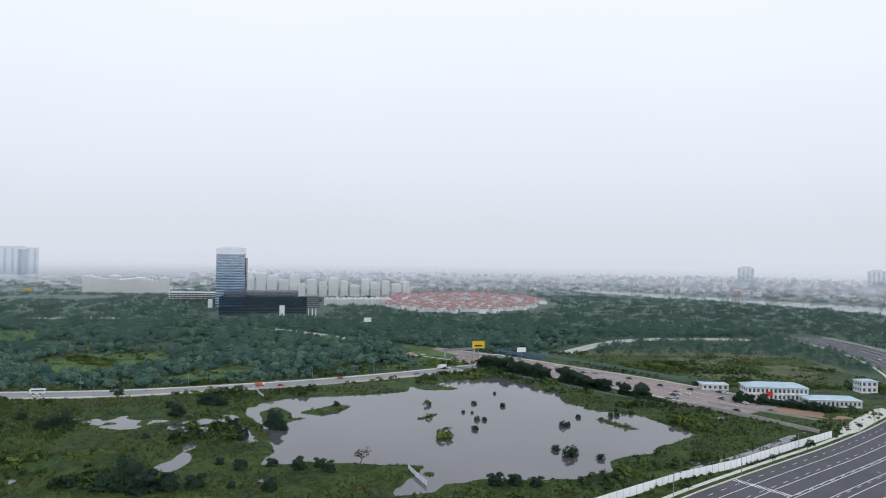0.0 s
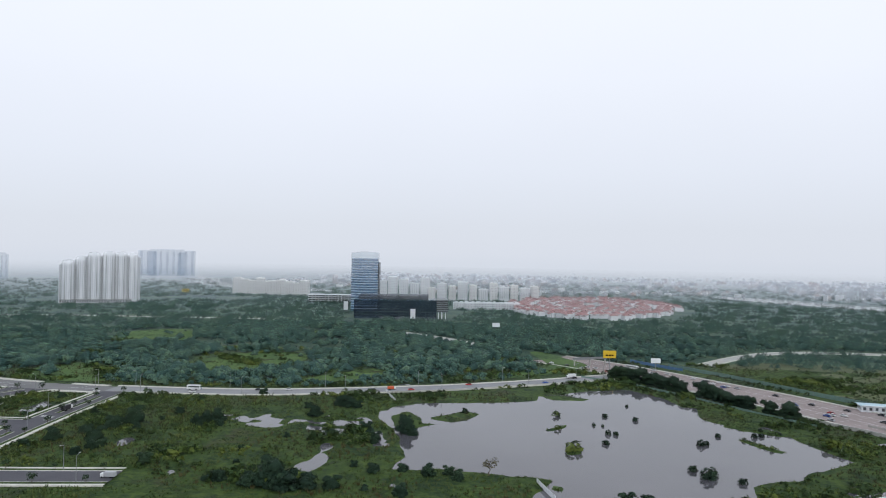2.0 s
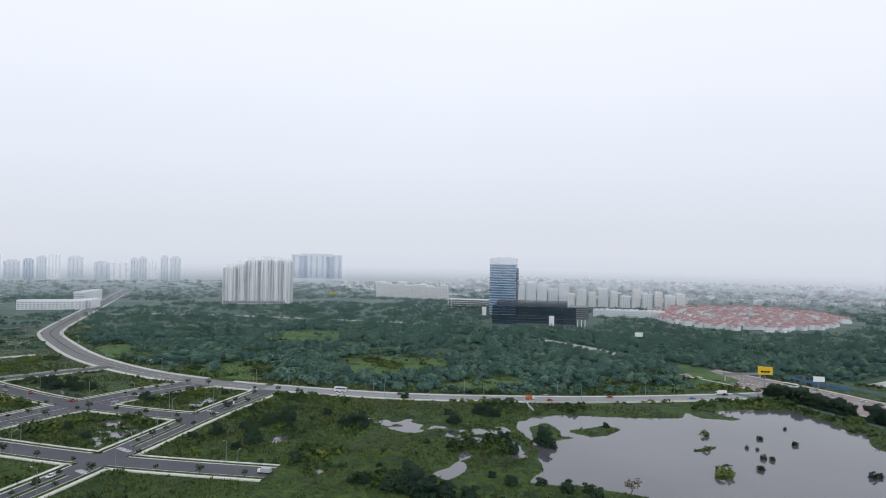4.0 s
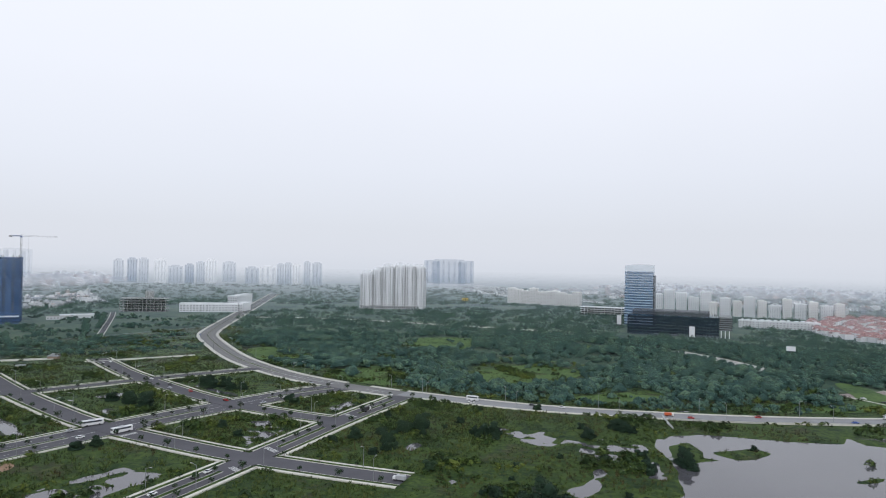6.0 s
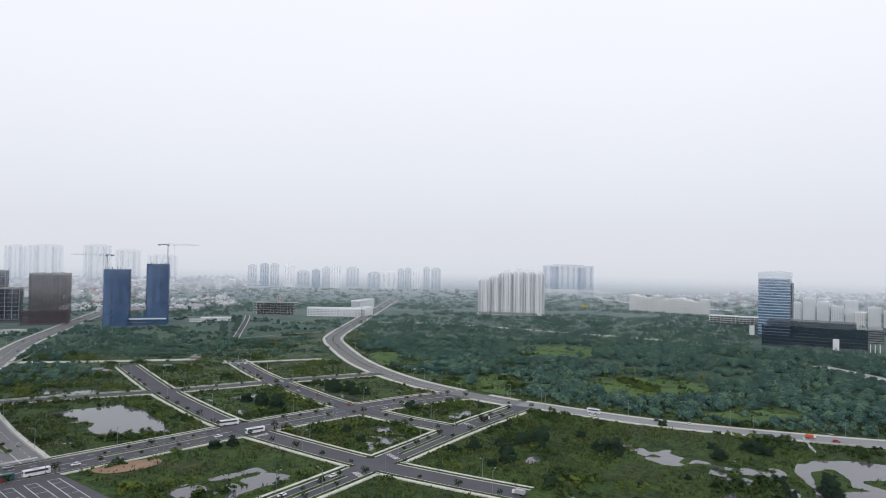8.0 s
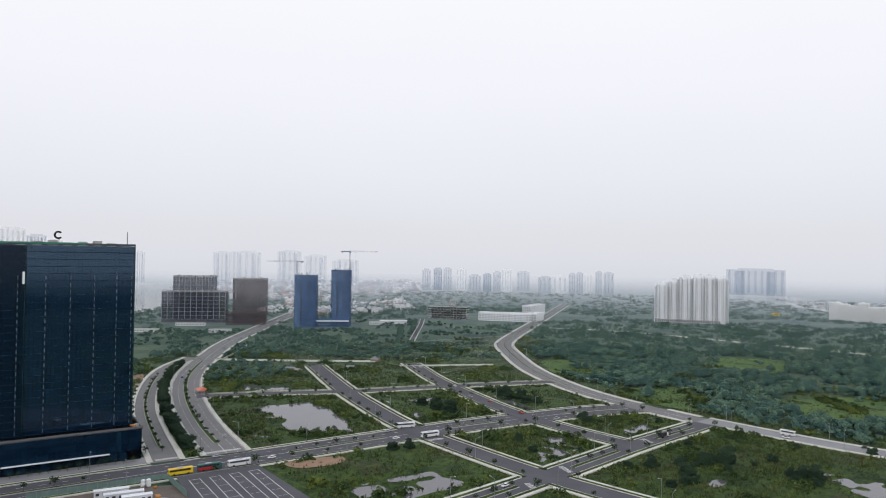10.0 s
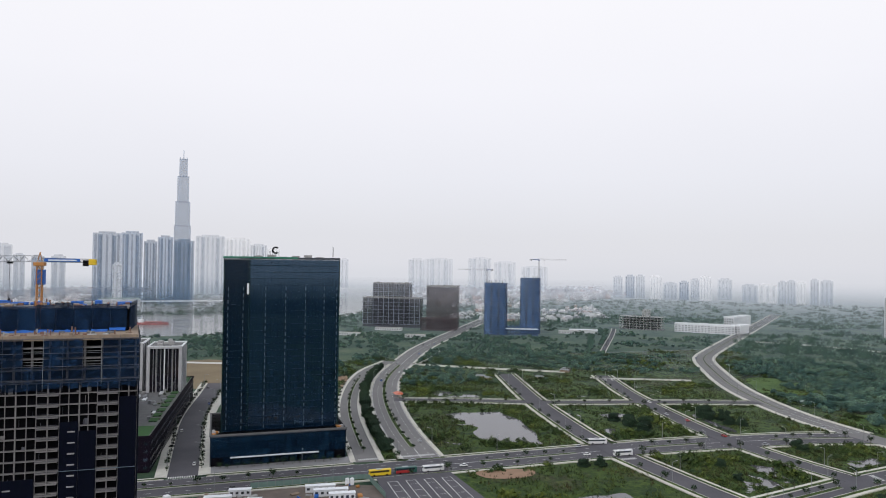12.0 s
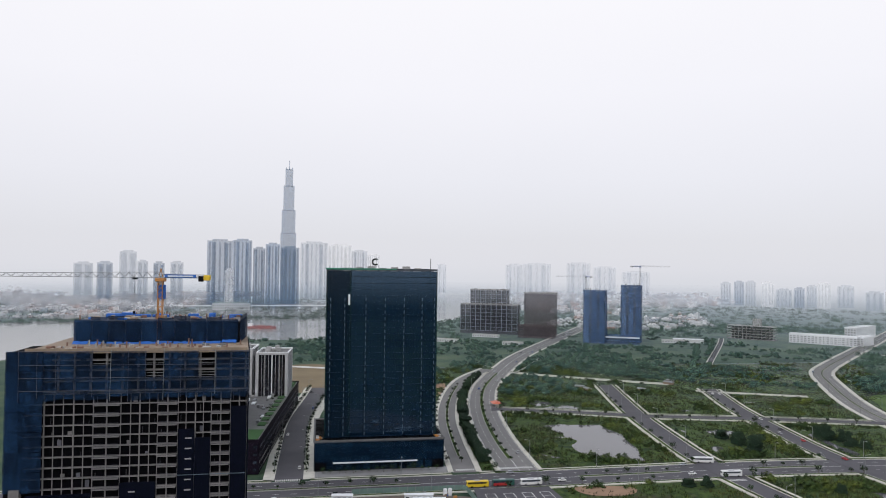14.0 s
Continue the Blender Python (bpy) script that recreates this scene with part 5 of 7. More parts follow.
    part("net_return", boxes((-46, -24, half - 5.5, half - 5.3, 86.4, 95.6)), M_net, th)
    for i in range(9):
        y0 = rs.uniform(-24, 26)
        part("blue_tarp", boxes((-44, -43 + rs.uniform(0, 2), y0, y0 + rs.uniform(2, 6), 94.1, 95.0 + rs.uniform(0, 0.8)), bevel=0.2), M_bluesheet, th)
    for i in range(40):
        x, y = rs.uniform(-44, -26), rs.uniform(-26, 26)
        w, d, h = rs.uniform(0.6, 2.6), rs.uniform(0.6, 3), rs.uniform(0.2, 1.3)
        k = thing("formwork_stack", -238 + x, -54 + y, 94.1, rs.uniform(-10, 10), "stack of formwork and sheeting on the roof deck", "building material", "stacks on the deck")
        part("stack", boxes((-w / 2, w / 2, -d / 2, d / 2, 0, h), bevel=0.05), (M_bluesheet, M_ply, M_grey, M_ply, M_rust)[i % 5], k)
    for i in range(60):
        x, y = rs.uniform(-20, -1.0), rs.uniform(-32, 32)
        w, d, h = rs.uniform(0.3, 2.2), rs.uniform(0.3, 2.6), rs.uniform(0.15, 1.0)
        k = thing("formwork_stack", -238 + x, -54 + y, 86.3, rs.uniform(-10, 10), "stack of timber and panels on the roof deck", "building material", "stacks on the deck")
        part("stack", boxes((-w / 2, w / 2, -d / 2, d / 2, 0, h), bevel=0.05), (M_ply, M_grey, M_rust, M_roofing, M_ply, M_white if i % 4 == 0 else M_rust)[i % 6], k)
    for i in range(56):
        x, y = (rs.uniform(-23, -3), rs.uniform(-30, 32)) if i % 2 else (rs.uniform(-44, -26), rs.uniform(-26, 26))
        z = 86.3 if i % 2 else 94.1
        part("rebar_column", boxes((x - 0.2, x + 0.2, y - 0.2, y + 0.2, z, z + rs.uniform(0.8, 2.2))), M_rust if i % 3 else M_grey, th)
    # lift cage beside the north face
    bm = bmesh.new()
    for k in range(26):
        for p, q in (((1, 36), (3.4, 36)), ((3.4, 36), (3.4, 38)), ((1, 36), (1, 38))):
            strut(bm, (*p, 1.2 * k), (*q, 1.2 * k + 1.2), 0.08, 3)
    for p in ((1, 36), (3.4, 36), (3.4, 38), (1, 38)):
        strut(bm, (*p, 0), (*p, 31.5), 0.12, 4)
    part("hoist_cage", bm, M_white, th, "pale lattice hoist cage")
    tower_crane(-263, -53, 86.3, 21.7, 62, 17.0, 88, "orange tower crane with a long pale jib on the roof", r=0.75)


M_frameconc = worn("raw_concrete_frame", (0.20, 0.19, 0.19), 0.95, 0.35, 0.5, spec=0.1)
M_railing = worn("dull_scaffold_tube", (0.11, 0.11, 0.13), 0.7, 0.3, 0.6, spec=0.2)
M_slot = worn("pale_slot", (0.30, 0.29, 0.30), 0.8, 0.2, 0.5)
M_rust = worn("rusty_bars", (0.20, 0.11, 0.08), 0.9, 0.35, 0.8)
M_ply = worn("plywood", (0.27, 0.205, 0.15), 0.9, 0.35, 0.4)


def street_block():
    """Dark mixed-use podium with turf roofs and two white-framed blocks, along the side street."""
    th = thing("retail_podium", -492, -52, 0, -4.5, "dark purple-clad podium with turf and paved roof terraces", "commercial building")
    part("wall", boxes((-96, 96, -32, 31, 0, 18), bevel=0.3), M_clad, th)
    for a, b, f in (((-96, 31.2), (96, 31.2), 0), ((96, 31.2), (96, -32), 1)):
        windows(th, b if f == 0 else b, a if f == 0 else a, 0.5, 17, 4, 48 if f == 0 else 14, 0.45, 0.4, M_glassy, "shop_window", 0.2, 60 if f == 0 else 40)
    part("roof_paving", boxes((-95, 95, -31, 30, 18.01, 18.2)), M_roofing, th)
    part("turf_roof", boxes((70, 94, 8, 29.5, 18.21, 18.5)), M_turf, th, "bright turf roof")
    part("turf_roof", boxes((-95, -72, 16, 29.5, 18.21, 18.5)), M_turf, th)
    for k in range(9):
        part("planter", boxes((-60 + 14 * k, -52 + 14 * k, 24, 28.5, 18.21, 18.9), bevel=0.05), M_turf, th)
    part("parapet", parapet(-96.2, 96.2, -32.2, 31.4, 18.01, 1.1, 0.5), M_clad, th)
    rs = random.Random(9)
    for i in range(34):
        x, y = rs.uniform(-68, 66), rs.uniform(0, 26)
        w, d = rs.uniform(2, 9), rs.uniform(1.5, 3)
        part("roof_plant", boxes((x - w / 2, x + w / 2, y - d / 2, y + d / 2, 18.2, 18.2 + rs.uniform(0.8, 2.2)), bevel=0.08), (M_grey, M_steel, M_white)[i % 3], th)
    for i in range(30):
        k = copy_thing(SHRUB, pose(-492 + rs.uniform(-70, 66), -30 + rs.uniform(-3, 3), 18.2, 0, 0, rs.uniform(0, 360)))
        k.scale = (0.7, 0.7, 0.7)
    for x, y, w, d, z1 in ((-540, -30, 30, 22, 49), (-548, -56, 30, 22, 51), (-430, -57, 32, 30, 41), (-470, -60, 26, 26, 46)):
        b = thing("apartment_block", x, y, 18, -4, "dark apartment block with white end frames and upright window strips", "apartment building", "podium blocks")
        h = z1 - 18
        part("wall", boxes((-w / 2, w / 2, -d / 2, d / 2, 0, h)), M_clad, b)
        part("end_frame", boxes((w / 2 + 0.02, w / 2 + 1.2, -d / 2 - 0.6, -d / 2 + 1.6, 0, h + 1), (w / 2 + 0.02, w / 2 + 1.2, d / 2 - 1.6, d / 2 + 0.6, 0, h + 1), (w / 2 + 0.02, w / 2 + 1.2, -d / 2 + 1.6, d / 2 - 1.6, h - 0.6, h + 1), bevel=0.08), M_palewall, b, "pale frame round the end wall")
        part("roof_cap", parapet(-w / 2 - 0.5, w / 2, -d / 2 - 0.5, d / 2 + 0.5, h + 0.01, 1.2, 0.8), M_white, b)
        part("roof", boxes((-w / 2, w / 2 - 0.9, -d / 2 + 0.4, d / 2 - 0.4, h + 0.02, h + 0.3)), M_roofing, b)
        part("pier", boxes((w / 2 + 0.02, w / 2 + 0.7, -0.4, 0.4, 0, h - 0.7)), M_white, b)
        part("pier", boxes((w / 2 + 0.02, w / 2 + 0.7, d / 4 - 0.2, d / 4 + 0.2, 0, h - 0.7)), M_grey, b)
        part("pier", boxes((w / 2 + 0.02, w / 2 + 0.7, -d / 4 - 0.2, -d / 4 + 0.2, 0, h - 0.7)), M_grey, b)
        fl = int(h / 3.2)
        for k in range(9):
            yy = -d / 2 + d * (k + 0.5) / 9
            part("fin", boxes((w / 2 + 0.02, w / 2 + 0.5, yy - 0.14, yy + 0.14, 0, h - 0.7)), M_palefin, b)
        for k in range(12):
            xx = -w / 2 + w * (k + 0.5) / 12
            part("fin", boxes((xx - 0.3, xx + 0.3, d / 2 + 0.02, d / 2 + 0.5, 0, h - 0.7)), M_palefin if k % 3 else M_white, b)
        windows(b, (w / 2, -d / 2), (w / 2, d / 2), 0.6, h - 0.8, fl, 8, 0.4, 0.55, M_glassy, limit=32)
        windows(b, (w / 2, d / 2), (-w / 2, d / 2), 0.6, h - 0.8, fl, 10, 0.5, 0.55, M_glassy, limit=8)
        roof_clutter(b, -w / 2, w / 2, -d / 2, d / 2, h + 0.3, M_grey, int(x), 7)


def net_tower(x, y, w, d, h, seed, label):
    th = thing("netted_tower", x, y, 0, 62, label, "building under construction", "netted towers")
    part("frame", boxes((-w / 2 + 0.6, w / 2 - 0.6, -d / 2 + 0.6, d / 2 - 0.6, 0, h - 1)), M_frame, th)
    rs = random.Random(seed)
    for i, (a, b) in enumerate(corners(-w / 2, w / 2, -d / 2, d / 2)):
        windows(th, a, b, 0, h, int(h / 4), 6, 0.86, 0.74, M_netfar, "net_sheet", 0.3, 60 if i in (0, 1) else 0)
    for k in range(3):
        x0 = -w / 2 + w * (k + 0.5) / 3
        part("net_bay", boxes((x0 - w * 0.11, x0 + w * 0.11, -d / 2 - 1.6, -d / 2 - 0.3, 0, h - 3)), M_netfar, th)
    for _ in range(10):
        px, py = rs.uniform(-w / 2 + 2, w / 2 - 2), rs.uniform(-d / 2 + 2, d / 2 - 2)
        part("rebar_column", boxes((px - 0.4, px + 0.4, py - 0.4, py + 0.4, h - 1, h + rs.uniform(1, 3.5))), M_grey, th)
    return th


M_netfar = Mat("blue_net_far", (0.06, 0.15, 0.36), 0.9, layers=2.0, spec=0.2)
_netbay = M_netfar.ramp(M_netfar.each(), (0.0, (0.040, 0.090, 0.190)), (0.6, (0.100, 0.185, 0.350)), (1.0, (0.22, 0.33, 0.50)))
_netfold = M_netfar.ramp(M_netfar.noise(0.16, 5, 0.7, stretch=(1, 1, 0.35)), (0.34, (0.032, 0.075, 0.165)), (0.52, (0.090, 0.170, 0.330)), (0.70, (0.22, 0.33, 0.50)))
M_netfar.color(M_netfar.mix(_netbay, _netfold, 0.6))


def facing(x, y):
    return math.degrees(math.atan2(-x, y))


M_bandgrey = worn("grey_band", (0.40, 0.44, 0.52), 0.8, 0.2, 0.2)


def brown_blocks():
    rz = 62
    for x, y, w, d, h, fl, bays, lab in ((-1170, 292, 100, 24, 49, 14, 22, "wide brown block with white balcony grid"), (-1205, 300, 66, 22, 73, 20, 14, "tall brown block behind a wider one"),
                                        (-1118, 366, 50, 34, 71, 20, 10, "brown brick tower under construction")):
        th = thing("brown_apartment_block", x, y, 0, rz, lab, "apartment building", "brown blocks")
        part("wall", boxes((-w / 2, w / 2, -d / 2, d / 2, 0, h)), M_brown if w < 60 else M_slatebrick, th)
        part("parapet", parapet(-w / 2 - 0.2, w / 2 + 0.2, -d / 2 - 0.2, d / 2 + 0.2, h + 0.01, 1.6), M_grey, th)
        tower = w < 60
        windows(th, (-w / 2, -d / 2), (w / 2, -d / 2), 5, h - 1, fl, bays, 0.66 if not tower else 0.4, 0.62, M_glassy, limit=50)
        windows(th, (w / 2, -d / 2), (w / 2, d / 2), 5, h - 1, fl, 5, 0.5, 0.6, M_glassy, limit=0)
        if not tower:
            for i in range(bays + 1):
                if i % 2 == 0:
                    part("white_pier", boxes((-w / 2 + w * i / bays - 0.3, -w / 2 + w * i / bays + 0.3, -d / 2 - 1.0, -d / 2, 6, h)), M_bandgrey, th)
            for f in range(0, fl, 2):
                part("balcony_band", boxes((-w / 2, w / 2, -d / 2 - 0.85, -d / 2, 5 + (h - 6) * f / fl, 5.4 + (h - 6) * f / fl)), M_bandgrey, th)
        roof_clutter(th, -w / 2, w / 2, -d / 2, d / 2, h, M_grey, int(w), 6)
    th = thing("brown_podium", -1092, 352, 0, rz, "brown brick podium below the tower", "commercial building")
    part("wall", boxes((-30, 28, -12, 12, 0, 20), bevel=0.2), M_brown, th)
    windows(th, (-30, -12), (28, -12), 3, 19, 4, 16, 0.7, 0.5, M_glassy, limit=64)
    th = thing("low_podium", -1000, 455, 0, 62, "low grey podium between netted towers", "commercial building")
    part("wall", boxes((-28, 28, -10, 12, 0, 13), bevel=0.2), M_netfar, th)
    part("white_band", boxes((-28.3, 28.3, -10.3, -10.05, 9, 11)), M_white, th)
    windows(th, (-28, -10), (28, -10), 1, 9, 2, 14, 0.7, 0.6, M_glassy, limit=28)


def white_cluster():
    for x, y, h in ((-838, 1037, 69), (-824, 1052, 75), (-806, 1059, 82), (-788, 1074, 84), (-773, 1085, 83), (-760, 1096, 82)):
        th = thing("white_apartment_tower", x, y, 0, 36, "white cross-shaped apartment tower with a rounded roof frame", "apartment building", "white apartment towers")
        part("wall", boxes((-10, 10, -10, 10, 0, h)), M_white, th)
        part("wing", boxes((-14, -10.02, -6, 6, 0, h - 4)), M_white, th)
        part("wing", boxes((10.02, 14, -6, 6, 0, h - 4)), M_white, th)
        part("bay", boxes((-4, 4, -13.5, -10.02, 0, h - 3)), M_white, th)
        fl = int(h / 3.3)
        windows(th, (-10, -10.05), (-4, -10.05), 4, h - 2, fl, 2, 0.42, 0.44, M_farpane, limit=7)
        windows(th, (4, -10.05), (10, -10.05), 4, h - 2, fl, 2, 0.42, 0.44, M_farpane, limit=7)
        windows(th, (-4, -13.5), (4, -13.5), 4, h - 4, fl, 2, 0.4, 0.42, M_farpane, limit=7)
        windows(th, (14, -6), (14, 6), 4, h - 5, fl, 3, 0.5, 0.55, M_farpane, limit=0)
        windows(th, (-14, -6), (-10, -6), 4, h - 5, fl, 1, 0.6, 0.55, M_farpane, limit=0)
        windows(th, (10, -6), (14, -6), 4, h - 5, fl, 1, 0.6, 0.55, M_farpane, limit=0)
        # raised grey strips paint the shade of upright slots
        part("recess", boxes((-10.3, -9.4, -10.4, -9.9, 2, h - 3), (9.4, 10.3, -10.4, -9.9, 2, h - 3), (-4.6, -4.05, -11.2, -10.06, 2, h - 4), (4.05, 4.6, -11.2, -10.06, 2, h - 4)), M_grey, th, "raised grey strip in place of slot shade")
        bm = bmesh.new()
        for i in range(8):
            a0, a1 = math.pi * i / 8, math.pi * (i + 1) / 8
            strut(bm, (9 * math.cos(a0), -8, h + 4 * math.sin(a0)), (9 * math.cos(a1), -8, h + 4 * math.sin(a1)), 0.6, 4)
        part("roof_frame", bm, M_white, th, "white arched roof frame")
        part("lift_house", boxes((-4, 4, -4, 4, h, h + 4), bevel=0.2), M_white, th)
    th = thing("apartment_podium", -802, 1066, 0, 36, "grey shared base below white towers", "apartment building")
    part("wall", boxes((-58, 52, -18, 18, 0, 6)), M_grey, th)
    windows(th, (-58, -18), (52, -18), 0.5, 6, 1, 30, 0.6, 0.6, M_farpane, limit=30)


def terraces():
    # long cream row and the pale blocks behind the podium
    for i in range(10):
        k = (i + 0.5) / 10
        x, y = -725 + 172 * k, 1402 + 6 * math.sin(3 * k)
        slab_block(x, y, facing(x, y) - 12, 17.6, 16, 29 - 5 * k + (4.5 if i % 3 == 0 else 0) + (2 if i % 2 else 0), 9, 5, M_cream, "cream terrace block with a stepped roofline", limit=7, dbays=3, wf=0.42, hf=0.42, group="cream terrace row", seed=i)
    for i in range(5):
        k = (i + 0.5) / 5
        slab_block(-404 + 110 * k, 1408 + 28 * k, 14, 20, 16, (34, 43, 38, 30, 41)[i], 12, 5, M_white, "pale apartment block beyond the podium", limit=5, dbays=3, group="pale blocks", seed=i + 20)
    for i in range(11):
        k = (i + 0.5) / 11
        slab_block(-292 + 226 * k, 1382 + 58 * k, 14, 15 + 4 * (i % 2), 16, (24, 33, 28, 36, 30, 22, 34, 27, 31, 25, 29)[i], 10, 5, M_white if i % 2 else M_cream, "pale apartment block beyond the podium", limit=5, dbays=3, group="pale blocks", seed=i + 40)
    for i in range(12):
        k = (i + 0.5) / 12
        slab_block(-200 + 112 * k, 1172 + 24 * k, 12, 9, 12, 10.5, 3, 2, M_white, "white townhouse in a long row", "house", limit=3, dbays=2, group="townhouse row", seed=i + 60, name="townhouse")
    th = thing("parking_deck", -440, 1229, 0, 12, "long open-sided pale parking deck", "car park")
    floor_stack(th, "deck", -40, 40, -14, 14, 3.2, 3.6, 4, 0.9, M_white)
    # near-black filling stands for shade between the open decks
    part("core", boxes((-38, 38, -12, 12, 0, 13.8)), M_dark, th)
    for i in range(14):
        part("column", boxes((-39 + 6 * i, -38.3 + 6 * i, -14, -13.4, 0, 14)), M_white, th)
    # white blocks along the curving road, and an unfinished grey frame
    for x, y, rz, w, h, lab in ((-969, 777, 42.5, 94, 13.5, "long white low block beside the curving road"), (-1052, 915, -61, 84, 19, "white low block beside the curving road"), (-950, 830, -61, 40, 13, "white low block end on the curving road")):
        th = thing("white_low_block", x, y, 0, rz, lab, "commercial building", "white low blocks")
        part("wall", boxes((-w / 2, w / 2, -9, 9, 0, h)), M_white, th)
        windows(th, (-w / 2, -9), (w / 2, -9), 1, h - 1, 4, int(w / 5), 0.6, 0.5, M_glassy, limit=36)
        windows(th, (w / 2, -9), (w / 2, 9), 1, h - 1, 4, 4, 0.6, 0.5, M_glassy, limit=16)
        part("parapet", parapet(-w / 2 - 0.3, w / 2 + 0.3, -9.3, 9.3, h + 0.01, 1.4), M_white, th)
        for i in range(int(w / 10)):
            part("rib", boxes((-w / 2 + 10 * i, -w / 2 + 10 * i + 0.8, -9.7, -9.02, 0, h + 1)), M_white, th)
    th = thing("unfinished_frame", -1048, 708, 0, 42, "grey unfinished concrete frame with empty floors", "building under construction")
    floor_stack(th, "floor_slab", -37, 37, -12, 12, 0.5, 4.2, 6, 0.6, M_grey)
    # shade of the empty floors, put in as a near-black block
    part("core", boxes((-30, 30, -6, 9, 0, 20)), M_dark, th)
    part("stair_tower", boxes((2, 14, -6, 6, 21.2, 34), bevel=0.2), M_grey, th)
    for i in range(13):
        part("column", boxes((-36.5 + 6 * i, -35.7 + 6 * i, -12, -11.2, 0, 21)), M_grey, th)
    th = thing("site_shed", -1006, 570, 0, 62, "long low white shed among the plots", "shed")
    part("wall", boxes((-22, 22, -6, 6, 0, 5)), M_white, th)
    part("roof", prism(bmesh.new(), [(-23, -7), (23, -7), (23, 7), (-23, 7)], 5.01, 5.6), M_white, th)


def gable(bm, x0, x1, y0, y1, z0, rise, inset):
    """A hipped roof with its ridge along x."""
    ym = (y0 + y1) / 2
    v = [bm.verts.new(p) for p in ((x0, y0, z0), (x1, y0, z0), (x1, y1, z0), (x0, y1, z0), (x0 + inset, ym, z0 + rise), (x1 - inset, ym, z0 + rise))]
    for f in ((3, 2, 1, 0), (0, 1, 5, 4), (1, 2, 5), (2, 3, 4, 5), (3, 0, 4)):
        bm.faces.new([v[i] for i in f])
    return bm


def villas():
    th = thing("villa", 0, 1020, 0, 0, "cream villa with a hipped red tile roof", "house", "red-roofed villas")
    part("wall", boxes((-5.5, 5.5, -6.5, 6.5, 0, 7), (-3, 3, -8.6, -6.55, 0, 5)), M_white, th)
    part("roof", gable(gable(bmesh.new(), -6.3, 6.3, -7.2, 7.2, 7.01, 3.0, 4.2), -3.6, 3.6, -9.4, -4, 5.0, 2.0, 2.5), M_red, th)
    rs = random.Random(3)
    first, made = th, 0
    for ring in range(14):
        r = 0.16 + 0.84 * (ring / 13)
        rx, ry = 172 * r, 268 * r
        per = 3.14159 * (3 * (rx + ry) - math.sqrt((3 * rx + ry) * (rx + 3 * ry)))
        n = int(per / (17.0 if ring > 8 else 28))
        if ring in (10, 7, 4):
            continue
        for i in range(n):
            if made > 235:
                break
            a = 6.28318 * i / n + rs.uniform(-0.02, 0.02)
            if ring > 10 and rs.random() < 0.22:
                continue
            x, y = 38 + rx * math.cos(a) + rs.uniform(-4, 4), 1285 + ry * math.sin(a) + rs.uniform(-6, 6)
            m = pose(x, y, 0, 0, 0, math.degrees(math.atan2(ry * math.cos(a), -rx * math.sin(a))) + rs.choice((0, 0, 180)))
            if made == 0:
                first.matrix_basis = m
            else:
                copy_thing(first, m)
            made += 1


def landmark():
    th = thing("spire_skyscraper", -2080, -93, 0, facing(-2080, -93), "very tall stepped glass skyscraper with a spire, in haze", "skyscraper")
    rs = random.Random(2)
    base = 0.0
    for i, (w, h) in enumerate(((44, 205), (39, 272), (31, 343), (22, 392))):
        for k in range(5):
            x0, rise = -w / 2 + w * k / 5, (0 if k % 2 else 3.5)
            part("shaft", boxes((x0 + 0.02, x0 + w / 5 - 0.02, -w / 2 - (2 if k % 2 else 0), w / 2, base, h)), M_spire, th)
            if i == 3:
                part("shaft_cap", boxes((x0 + 1.2, x0 + w / 5 - 1.2, -w / 2 + 1, w / 2 - 1, h + 0.01, h + 1 + rise)), M_spire, th)
        base = h
    part("spire", strut(bmesh.new(), (0, 0, 390), (0, 0, 418), 1.4, 6), M_tower, th)


# Bluish airlight of the haze is put into these tower colours.
M_tower = worn("haze_blue_curtain_wall", (0.11, 0.22, 0.36), 0.4, 0.15, 0.02, 1.1)
M_spire = worn("haze_blue_spire_glass", (0.12, 0.22, 0.35), 0.4, 0.15, 0.02, 0.85)
M_slate = worn("haze_blue_tower", (0.11, 0.20, 0.31), 0.5, 0.15, 0.03, 1.1)
M_miststrip = worn("haze_pale_strip", (0.26, 0.33, 0.40), 0.6, 0.15, 0.05, 2.0)


# Far strips and walls also carry haze in their colour.
M_farglass = worn("haze_blue_strip", (0.08, 0.16, 0.27), 0.5, 0.15, 0.05, 1.6)
M_mist = worn("haze_grey_tower", (0.30, 0.36, 0.43), 0.7, 0.12, 0.03)


def skyline(rows, mats, label, group, strips=4, depth=24):
    """Far towers: a shaft, upright window strips and a roof block each."""
    for i, (x, y, w, h) in enumerate(rows):
        th = thing("high_rise", x, y, 0, facing(x, y), label, "high-rise", group)
        m = mats[i % len(mats)]
        part("wall", boxes((-w / 2, w / 2, -depth / 2, depth / 2, 0, h - 4)), m, th)
        part("roof_block", boxes((-w * 0.3, w * 0.3, -depth * 0.3, depth * 0.3, h - 4, h)), m, th)
        sm = mesh_from("window_strip", *box_field([(0, 0, 0, 0, w / strips * 0.40, 0.8, h - 14)]), M_farglass if m in (M_slate, M_tower) else M_miststrip)
        for k in range(strips):
            share("window_strip", sm, th, Matrix.Translation((-w / 2 + w * (k + 0.5) / strips, -depth / 2, 6)))
        if h > 90:
            for k in range(2):
                part("projecting_bay", boxes((-w / 2 + w * (0.25 + 0.5 * k) - w * 0.07, -w / 2 + w * (0.25 + 0.5 * k) + w * 0.07, -depth / 2 - 3, -depth / 2 - 0.5, 0, h - 8 - 3 * k)), m, th)


